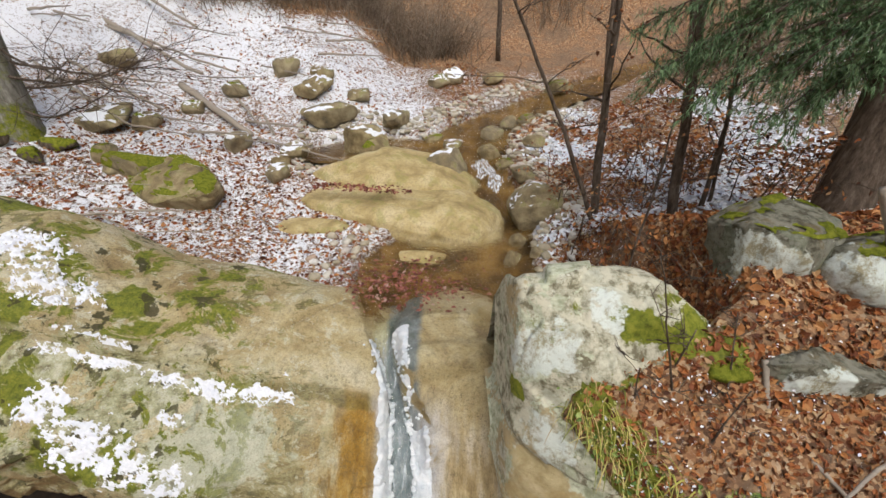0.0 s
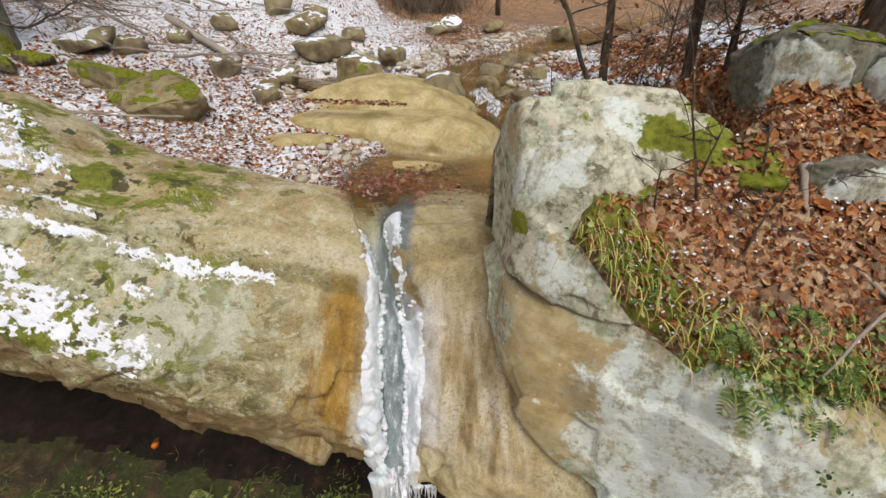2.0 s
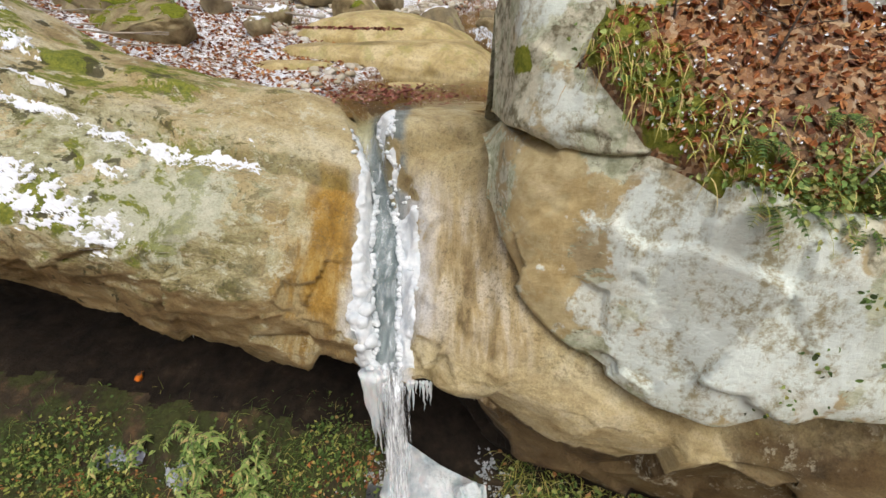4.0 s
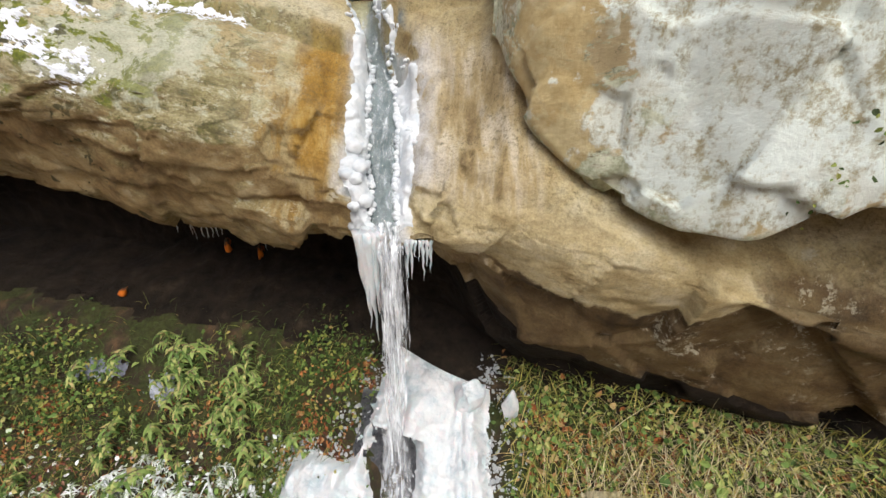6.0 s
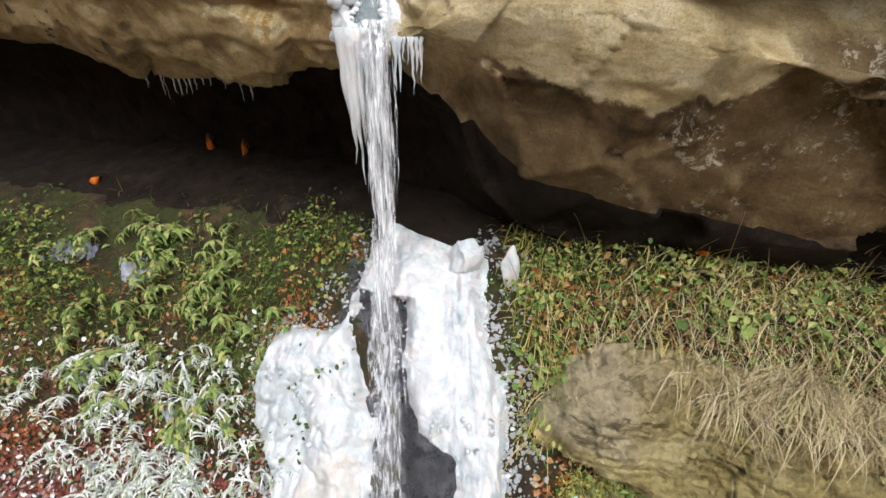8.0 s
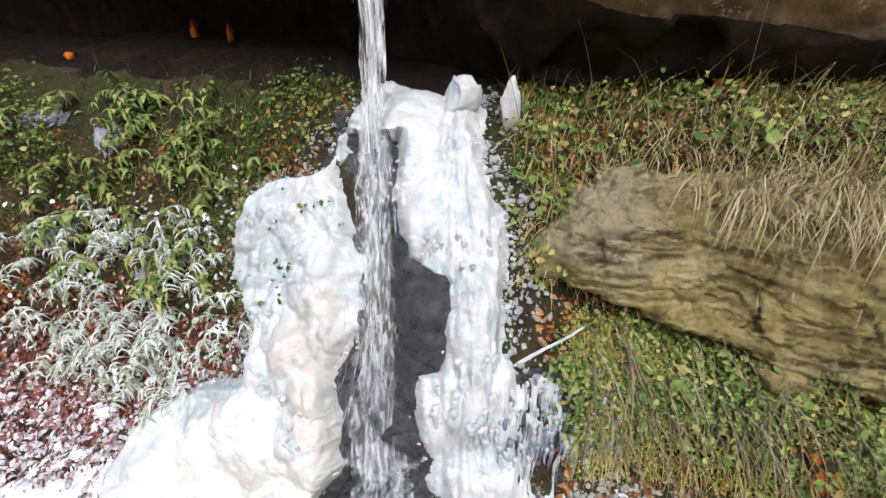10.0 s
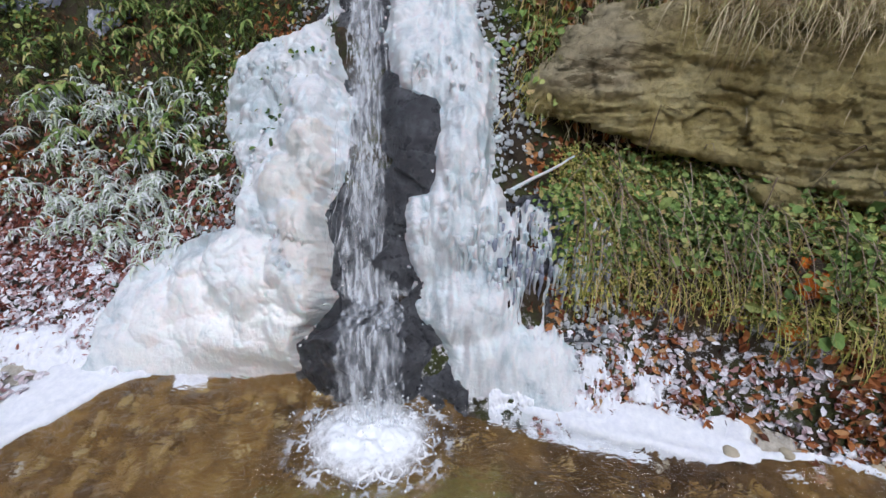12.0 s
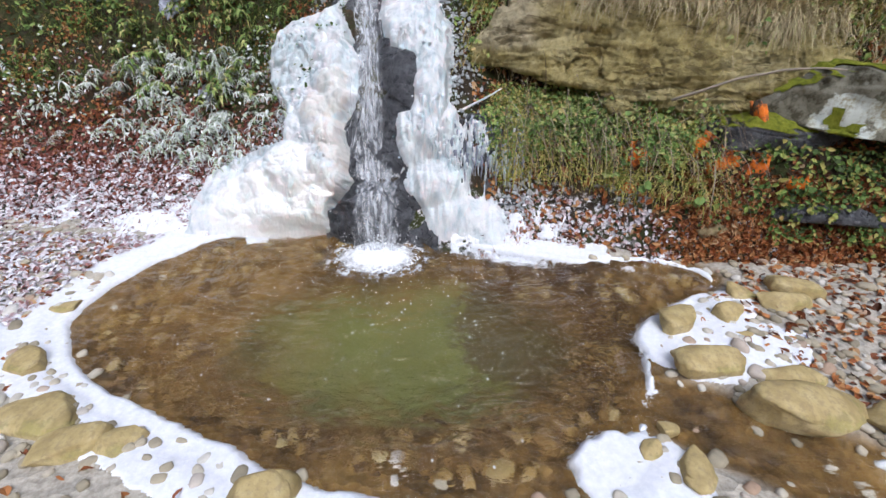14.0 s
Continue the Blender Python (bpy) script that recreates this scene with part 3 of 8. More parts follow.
def ice():
    """White waterfall ice, bluish where it is thin, here and there stained cream."""
    s = Shader("ice")
    base = s.ramp(s.noise(4.5, 7, 0.7, s.scaled(1.3, 1.3, 0.8), 0.3), (0.36, (0.46, 0.53, 0.56)), (0.46, (0.65, 0.69, 0.71)), (0.56, (0.74, 0.76, 0.77)))
    for centre, r in (((-0.62, 0.3, 1.2), 0.26), ((-0.5, 0.0, 0.8), 0.26), ((-0.5, -0.2, 0.45), 0.26), ((-0.8, -0.2, 0.35), 0.3)):
        base = s.mix(s.calc("MULTIPLY", s.blob(centre, r, 0.9, 3.0), 0.38), base, s.ramp(s.noise(6, 5, 0.7), (0.35, (0.68, 0.56, 0.42)), (0.65, (0.8, 0.74, 0.65))))
    for centre, r in (((-1.1, 0.75, 1.45), 0.34), ((-1.35, 0.3, 0.7), 0.3), ((0.85, 0.05, 0.6), 0.34), ((0.35, 0.8, 1.6), 0.2)):
        base = s.mix(s.calc("MULTIPLY", s.blob(centre, r, 0.8, 3.0), 0.6), base, s.ramp(s.noise(9, 6, 0.7, s.scaled(2, 2, 0.6)), (0.35, (0.32, 0.39, 0.41)), (0.65, (0.62, 0.68, 0.7))))
    for centre, r in (((-0.95, -0.25, 0.4), 0.55), ((-0.6, -0.3, 0.3), 0.4), ((-1.4, -0.2, 0.25), 0.4)):
        base = s.mix(s.calc("MULTIPLY", s.blob(centre, r, 0.7, 3.0), 0.7), base, (0.87, 0.87, 0.85))
    clear = s.calc("MULTIPLY", s.between(s.noise(7, 6, 0.7, s.scaled(2.5, 2.5, 0.6)), 0.56, 0.68), 0.35)
    base = s.mix(clear, base, (0.45, 0.53, 0.56))
    s.relief(s.noise(12, 6, 0.65), 0.6, 0.03)
    s.relief(s.noise(40, 6, 0.7), 0.5, 0.01)
    s.relief(s.noise(7, 5, 0.6, s.scaled(6, 6, 0.8)), 0.35, 0.02)
    s.bsdf.inputs["Subsurface Weight"].default_value = 0.6
    s.bsdf.inputs["Subsurface Radius"].default_value = (0.03, 0.045, 0.05)
    return s.done(base, s.ramp(s.noise(5, 4), (0.35, 0.3), (0.6, 0.6)), 0.4)


def water(name, ripple, tint=(1, 1, 1), rough=0.04):
    s = Shader(name)
    s.bsdf.inputs["Transmission Weight"].default_value = 1.0
    s.bsdf.inputs["IOR"].default_value = 1.33
    s.relief(s.noise(ripple, 4, 0.55, s.scaled(1, 1.9, 1), 0.4), 0.8, 0.14)
    s.relief(s.noise(ripple * 3.2, 3, 0.5), 0.5, 0.03)
    return s.done(tint, rough, 0.5)


def white_water(name="white_water", full=0.92):
    """Falling and foaming water: white streaks with clear gaps."""
    s = Shader(name)
    s.bsdf.inputs["Alpha"].default_value = 1.0
    streak = s.calc("ADD", s.calc("MULTIPLY", s.noise(3, 4, 0.6, s.scaled(15, 6, 0.6), 0.2), 0.75), s.calc("MULTIPLY", s.noise(10, 5, 0.65, s.scaled(2, 1, 0.5)), 0.25))
    s.put(s.bsdf.inputs["Alpha"], s.ramp(streak, (0.42, 0.02), (0.5, full * 0.36), (0.6, full)))
    return s.done((0.86, 0.89, 0.92), 0.25, 0.5)


def riffle():
    s = Shader("riffle")
    grain = s.noise(5, 7, 0.75, s.scaled(5, 1.6, 1.2), 0.3)
    s.put(s.bsdf.inputs["Alpha"], s.ramp(grain, (0.46, 0.02), (0.58, 0.3), (0.66, 0.85)))
    return s.done((0.8, 0.85, 0.87), 0.3, 0.5)


def splash_foam():
    """Aerated water: solid white where the stream lands, breaking into lace outward."""
    s = Shader("splash_foam")
    lace = s.between(s.cells(17, s.wobble(9, 0.1), "DISTANCE_TO_EDGE"), 0.16, 0.02)
    grain = s.noise(26, 7, 0.75)
    v = s.make("ShaderNodeVectorMath")
    v.operation = "DISTANCE"
    s.put(v.inputs[0], s.scaled(0.85, 1.2, 0.2))
    v.inputs[1].default_value = (-0.12, -0.82, 0.0)
    near = s.between(s.calc("ADD", v.outputs["Value"], s.calc("MULTIPLY", s.calc("SUBTRACT", s.noise(7, 4), 0.5), 0.2)), 0.5, 0.04)
    wave = s.calc("SINE", s.calc("ADD", s.calc("MULTIPLY", v.outputs["Value"], 48.0), s.calc("MULTIPLY", s.noise(6, 4), 7.0)))
    thick = s.calc("ADD", s.calc("MULTIPLY", near, 1.25), s.calc("SUBTRACT", s.calc("MULTIPLY", grain, 0.9), 0.8))
    thin = s.calc("MULTIPLY", s.calc("MULTIPLY", s.calc("MAXIMUM", lace, s.calc("MULTIPLY", s.between(wave, 0.35, 1.0), 0.9)), s.between(near, 0.02, 0.5)), s.calc("MULTIPLY", s.between(s.noise(12, 5, 0.65), 0.4, 0.6), 0.95))
    s.put(s.bsdf.inputs["Alpha"], s.calc("MAXIMUM", s.between(thick, 0.1, 0.75), thin))
    return s.done((0.9, 0.92, 0.94), 0.35, 0.4)


def clear_ice():
    s = Shader("grey_ice")
    base = s.ramp(s.noise(6, 6, 0.7), (0.35, (0.17, 0.18, 0.23)), (0.5, (0.28, 0.3, 0.37)), (0.66, (0.46, 0.48, 0.56)))
    s.relief(s.noise(14, 6, 0.7), 0.7, 0.02)
    return s.done(base, 0.25, 0.5)


def wet_stone():
    """Brown algae-coated stones under water."""
    s = Shader("wet_brown_stone")
    base = s.ramp(s.island(), (0.0, (0.11, 0.06, 0.016)), (0.5, (0.23, 0.135, 0.034)), (0.85, (0.32, 0.21, 0.065)), (1.0, (0.4, 0.31, 0.14)))
    s.relief(s.noise(30, 5, 0.7), 0.5, 0.006)
    return s.done(base, 0.7, 0.3)


def foam_white(name, k=1.0):
    s = Shader(name)
    s.relief(s.noise(50, 5, 0.7), 0.6, 0.01)
    return s.done(s.ramp(s.noise(12, 5), (0.3, (0.66 * k, 0.72 * k, 0.76 * k)), (0.65, (0.9 * k, 0.92 * k, 0.93 * k))), 0.4, 0.4)


def slab_stone():
    """Smooth water-worn sandstone, stained ochre low down."""
    s = Shader("worn_sandstone")
    base = s.ramp(s.noise(2.2, 6, 0.65, warp=0.5), (0.34, (0.27, 0.2, 0.08)), (0.48, (0.46, 0.36, 0.16)), (0.62, (0.57, 0.48, 0.27)))
    olive = s.calc("MULTIPLY", s.between(s.noise(3.6, 6, 0.7), 0.52, 0.6), s.between(s.axis(2, True), 0.0, 0.5))
    base = s.mix(s.calc("MULTIPLY", olive, 0.45), base, (0.26, 0.26, 0.06))
    base = s.mix(s.calc("MULTIPLY", s.between(s.noise(30, 6, 0.75), 0.48, 0.6), 0.45), base, (0.25, 0.19, 0.11))
    s.relief(s.noise(6, 7, 0.62), 0.4, 0.03)
    s.relief(s.noise(50, 5, 0.7), 0.3, 0.005)
    return s.done(base, 0.7, 0.35)


def pebbles():
    s = Shader("pebble_stone")
    base = s.ramp(s.island(), (0.0, (0.3, 0.26, 0.18)), (0.35, (0.48, 0.42, 0.3)), (0.6, (0.6, 0.55, 0.45)), (0.85, (0.68, 0.66, 0.6)), (1.0, (0.42, 0.28, 0.18)))
    base = s.mix(0.5, base, s.times(base, s.ramp(s.noise(30, 5, 0.7), (0.3, 0.5), (0.7, 1.0))))
    s.relief(s.noise(40, 5, 0.7), 0.4, 0.006)
    return s.done(base, 0.75, 0.35)


def cobble():
    s = Shader("river_stone")
    base = s.ramp(s.noise(3.5, 6, 0.65), (0.32, (0.1, 0.075, 0.035)), (0.48, (0.26, 0.2, 0.1)), (0.62, (0.42, 0.35, 0.2)), (0.75, (0.5, 0.45, 0.32)))
    base = s.mix(s.calc("MULTIPLY", s.each(), 0.2), base, (0.3, 0.29, 0.25))
    m = s.calc("MULTIPLY", s.between(s.noise(4, 6, 0.7), 0.5, 0.6), s.between(s.axis(2, True), 0.1, 0.5))
    base = s.mix(s.calc("MULTIPLY", m, 0.55), base, (0.22, 0.22, 0.06))
    s.relief(s.noise(9, 9, 0.75), 0.9, 0.04)
    s.relief(s.noise(50, 5, 0.75), 0.4, 0.006)
    return s.done(base, 0.8, 0.3)


def bed():
    s = Shader("pool_bed")
    base = s.ramp(s.noise(2.6, 8, 0.72), (0.34, (0.06, 0.033, 0.009)), (0.46, (0.17, 0.095, 0.022)), (0.58, (0.27, 0.155, 0.038)), (0.72, (0.36, 0.235, 0.07)))
    base = s.mix(0.6, base, s.times(base, s.ramp(s.noise(24, 6, 0.75), (0.35, 0.35), (0.6, 1.0))))
    stones = s.between(s.cells(13), 0.5, 0.2)
    base = s.mix(s.calc("MULTIPLY", s.calc("MULTIPLY", stones, s.between(s.noise(3, 3), 0.45, 0.6)), 0.3), base, (0.2, 0.145, 0.065))
    deep = s.between(s.calc("ADD", s.axis(2), s.calc("MULTIPLY", s.noise(1.6, 5, 0.65), 0.5)), -0.08, -0.42)
    base = s.mix(s.calc("MULTIPLY", deep, 0.8), base, s.ramp(s.noise(3, 5), (0.3, (0.12, 0.14, 0.03)), (0.7, (0.19, 0.225, 0.058))))
    for centre, r in (((1.1, -1.25, -0.3), 0.75), ((1.6, -1.0, -0.15), 0.45)):
        base = s.mix(s.calc("MULTIPLY", s.blob(centre, r, 0.6, 2.5), 0.7), base, s.ramp(s.noise(7, 6, 0.7), (0.35, (0.035, 0.018, 0.006)), (0.65, (0.1, 0.055, 0.018))))
    dry = s.between(s.axis(2), -0.01, 0.03)
    grit = s.ramp(s.noise(38, 5, 0.7), (0.3, (0.28, 0.25, 0.2)), (0.7, (0.56, 0.52, 0.44)))
    base = s.mix(dry, base, grit)
    # dark litter colour on unseen outer ground, added to lower bounce light
    stray = s.calc("MULTIPLY", s.calc("SUBTRACT", s.noise(0.8, 6, 0.7), 0.5), 4.0)
    out = s.calc("MAXIMUM", s.calc("SUBTRACT", s.calc("ABSOLUTE", s.axis(0)), 4.9), s.calc("SUBTRACT", -4.9, s.axis(1)))
    wood = s.between(s.calc("ADD", out, stray), -0.2, 0.4)
    base = s.mix(wood, base, s.ramp(s.noise(30, 6, 0.75), (0.3, (0.05, 0.028, 0.014)), (0.5, (0.13, 0.07, 0.035)), (0.7, (0.22, 0.13, 0.07))))
    s.relief(s.cells(13), 0.6, 0.05)
    s.relief(s.noise(45, 5, 0.7), 0.5, 0.01)
    return s.done(base, 0.8, 0.3)


def brook_bed():
    s = Shader("brook_bed")
    base = s.ramp(s.noise(2.4, 7, 0.7), (0.34, (0.04, 0.024, 0.008)), (0.46, (0.13, 0.075, 0.018)), (0.56, (0.24, 0.14, 0.035)), (0.68, (0.34, 0.22, 0.07)))
    s.relief(s.cells(16), 0.6, 0.04)
    return s.done(base, 0.8, 0.3)


def leaf_mat(name, *stops):
    s = Shader(name)
    base = s.ramp(s.island(), *stops)
    base = s.mix(0.35, base, s.times(base, s.ramp(s.noise(60, 3), (0.3, 0.45), (0.7, 1.0))))
    s.bsdf.inputs["Subsurface Weight"].default_value = 0.0
    return s.done(base, 0.65, 0.3)


def bark():
    s = Shader("bark")
    base = s.ramp(s.noise(9, 6, 0.7, s.scaled(3, 3, 0.7)), (0.3, (0.035, 0.025, 0.018)), (0.5, (0.1, 0.075, 0.055)), (0.7, (0.19, 0.155, 0.12)))
    s.relief(s.noise(14, 7, 0.7, s.scaled(3, 3, 0.6)), 0.8, 0.02)
    return s.done(base, 0.9, 0.2)


def grey_bark():
    s = Shader("grey_bark")
    base = s.ramp(s.noise(6, 7, 0.72, s.scaled(2.5, 2.5, 0.8)), (0.3, (0.08, 0.075, 0.06)), (0.5, (0.2, 0.19, 0.16)), (0.7, (0.36, 0.35, 0.31)))
    m = s.calc("MULTIPLY", s.between(s.noise(3, 5, 0.7), 0.45, 0.58), s.between(s.axis(2), 7.6, 6.4))
    base = s.mix(m, base, moss_colour(s))
    s.relief(s.noise(12, 7, 0.7, s.scaled(3, 3, 0.6)), 0.8, 0.02)
    return s.done(base, 0.9, 0.2)


# near-black earth; the hollow's shade is put into its colour
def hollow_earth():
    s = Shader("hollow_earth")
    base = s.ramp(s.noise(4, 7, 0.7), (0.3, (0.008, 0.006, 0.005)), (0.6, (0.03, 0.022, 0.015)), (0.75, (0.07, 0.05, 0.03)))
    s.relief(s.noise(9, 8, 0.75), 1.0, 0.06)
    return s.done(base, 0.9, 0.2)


def dark_rock():
    s = Shader("wet_dark_rock")
    base = s.ramp(s.noise(7, 7, 0.7), (0.3, (0.02, 0.021, 0.024)), (0.5, (0.07, 0.072, 0.08)), (0.66, (0.15, 0.155, 0.17)))
    s.relief(s.noise(9, 9, 0.75), 1.0, 0.06)
    s.relief(s.noise(45, 6, 0.75), 0.7, 0.012)
    return s.done(base, s.ramp(s.noise(20, 4), (0.3, 0.15), (0.7, 0.55)), 0.6)


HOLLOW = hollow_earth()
THIN = white_water("thin_white_water", 0.42)
RIME = foam_white("rime_ice", 0.84)
SPRAY = foam_white("spray_ice", 0.5)
SAND, SNOW, ICE, MUD, SOIL, LITTER = sandstone(), snow(), ice(), mudstone(), damp_soil(), litter()
GREY = lichen_stone("lichen_grey_stone", 0.53, 0.62, 0.4, mossy_at=(((1.36, 2.1, 6.2), 0.13), ((1.2, 1.95, 6.15), 0.16), ((1.45, 1.9, 6.1), 0.2), ((1.12, 1.68, 5.85), 0.14), ((1.62, 1.92, 6.1), 0.12), ((0.5, 1.9, 5.7), 0.1)), pale_at=(((0.62, 1.9, 6.0), 0.22), ((1.0, 2.0, 6.2), 0.14), ((0.66, 1.62, 5.5), 0.2)))
PALE = lichen_stone("lichen_pale_stone", 0.5, 0.72, 0.52, pale_at=(((1.3, 1.05, 4.75), 0.6), ((1.65, 0.85, 4.85), 0.3), ((1.55, 0.85, 4.5), 0.4), ((1.05, 1.25, 4.95), 0.26), ((1.25, 1.0, 4.3), 0.36), ((2.0, 0.75, 4.7), 0.35)), tan_at=(((0.6, 1.55, 5.1), 0.3), ((0.58, 1.5, 4.75), 0.3), ((0.75, 1.4, 4.5), 0.26), ((1.02, 1.25, 4.7), 0.1), ((0.85, 1.4, 5.1), 0.16), ((1.45, 0.9, 4.2), 0.14)))
POOL, BROOK_W, BROOK_RUN, FALL = water("pool_water", 5.0), water("brook_water", 9.0, (0.95, 0.9, 0.8)), water("chute_water", 14.0, (0.85, 0.93, 0.92), 0.1), white_water()
FOAM, SLAB, SPLASH, GREYICE, WETSTONE, RIFFLE = foam_white("foam"), slab_stone(), splash_foam(), clear_ice(), wet_stone(), riffle()
BROOK_BED = brook_bed()
PEBBLE, COBBLE, BED, BARK, WET = pebbles(), cobble(), bed(), bark(), dark_rock()
LEAF = leaf_mat("dead_beech_leaf", (0.0, (0.08, 0.03, 0.014)), (0.3, (0.24, 0.075, 0.025)), (0.6, (0.4, 0.15, 0.045)), (0.85, (0.5, 0.25, 0.09)), (1.0, (0.5, 0.36, 0.2)))
GREEN = leaf_mat("green_leaf", (0.0, (0.03, 0.045, 0.01)), (0.3, (0.07, 0.12, 0.022)), (0.6, (0.14, 0.22, 0.045)), (0.82, (0.28, 0.31, 0.065)), (0.95, (0.4, 0.36, 0.1)), (1.0, (0.36, 0.22, 0.08)))
STRAW = leaf_mat("dry_grass", (0.0, (0.32, 0.24, 0.13)), (0.4, (0.58, 0.48, 0.28)), (0.75, (0.76, 0.66, 0.43)), (1.0, (0.46, 0.48, 0.17)))
FROST = leaf_mat("frosted_leaf", (0.0, (0.3, 0.38, 0.2)), (0.35, (0.56, 0.63, 0.48)), (0.7, (0.78, 0.81, 0.79)), (1.0, (0.88, 0.89, 0.9)))
NEEDLE = leaf_mat("pine_needle", (0.0, (0.07, 0.13, 0.05)), (0.5, (0.14, 0.24, 0.1)), (1.0, (0.24, 0.34, 0.17)))
GREYBARK = grey_bark()
SEDGE = leaf_mat("green_sedge", (0.0, (0.13, 0.15, 0.025)), (0.3, (0.32, 0.34, 0.06)), (0.6, (0.52, 0.48, 0.11)), (0.85, (0.62, 0.5, 0.2)), (1.0, (0.48, 0.32, 0.14)))
FROSTY = leaf_mat("frosted_dead_leaf", (0.0, (0.3, 0.12, 0.1)), (0.25, (0.6, 0.5, 0.52)), (0.6, (0.8, 0.78, 0.82)), (1.0, (0.88, 0.88, 0.91)))
WETLEAF = leaf_mat("wet_red_leaf", (0.0, (0.1, 0.03, 0.02)), (0.5, (0.26, 0.08, 0.055)), (0.85, (0.38, 0.17, 0.12)), (1.0, (0.5, 0.35, 0.3)))
TWIG = leaf_mat("brown_twig", (0.0, (0.1, 0.07, 0.045)), (0.5, (0.24, 0.18, 0.12)), (1.0, (0.4, 0.33, 0.25)))
DRIFT = leaf_mat("bleached_wood", (0.0, (0.22, 0.18, 0.14)), (0.5, (0.34, 0.29, 0.23)), (1.0, (0.44, 0.39, 0.32)))

LIME = leaf_mat("lime_leaf", (0.0, (0.08, 0.14, 0.03)), (0.4, (0.19, 0.29, 0.07)), (0.75, (0.32, 0.4, 0.11)), (0.9, (0.45, 0.46, 0.16)), (1.0, (0.5, 0.36, 0.16)))
DULL = lichen_stone("slope_stone", 0.54, 0.6, 0.42, pale_at=(((-0.25, -0.2, -0.02), 0.22), ((0.1, -0.25, 0.1), 0.12)), shade=0.36)

def facets(p, scale, seed, tilt=0.16):
    """Offsets that break a skin into tilted flat chips."""
    q = p * scale
    i = np.floor(q).astype(int)
    best, out = np.full(q.shape[:-1], 9.0), np.zeros(q.shape[:-1])
    for dx in (-1, 0, 1):
        for dy in (-1, 0, 1):
            for dz in (-1, 0, 1):
                c = i + np.array([dx, dy, dz])
                k = (c + seed * 17) % GRID_N
                r = np.stack([_lattice[k[..., 0], k[..., 1], k[..., 2]], _lattice[k[..., 1], k[..., 2], k[..., 0]], _lattice[k[..., 2], k[..., 0], k[..., 1]]], -1)
                off = q - (c + r)
                d = (off * off).sum(-1)
                h = (off * (r[..., ::-1] - 0.5)).sum(-1) * 2 * tilt / scale
                near = d < best
                out = np.where(near, h, out)
                best = np.minimum(d, best)
    return out


# ---- the sandstone cliff: one skin from the brook over the lip into the hollow ----
# middle and half width of the water in the chute, by how far back it lies
CHUTE_MID = lane((1.5, -0.31), (1.75, -0.33), (2.0, -0.355), (2.33, -0.38), (2.6, -0.41), (2.87, -0.5), (3.2, -0.6), (3.6, -0.6))
CHUTE_HALF = lane((1.5, 0.085), (1.75, 0.085), (2.0, 0.105), (2.33, 0.11), (2.6, 0.075), (2.87, 0.08), (3.2, 0.1), (3.6, 0.16))
cliff_x = np.concatenate([np.linspace(-9, -4.2, 50)[:-1], np.linspace(-4.2, -1.2, 120)[:-1], np.linspace(-1.2, 0.5, 120)[:-1], np.linspace(0.5, 2.8, 80)[:-1], np.linspace(2.8, 9, 40)])


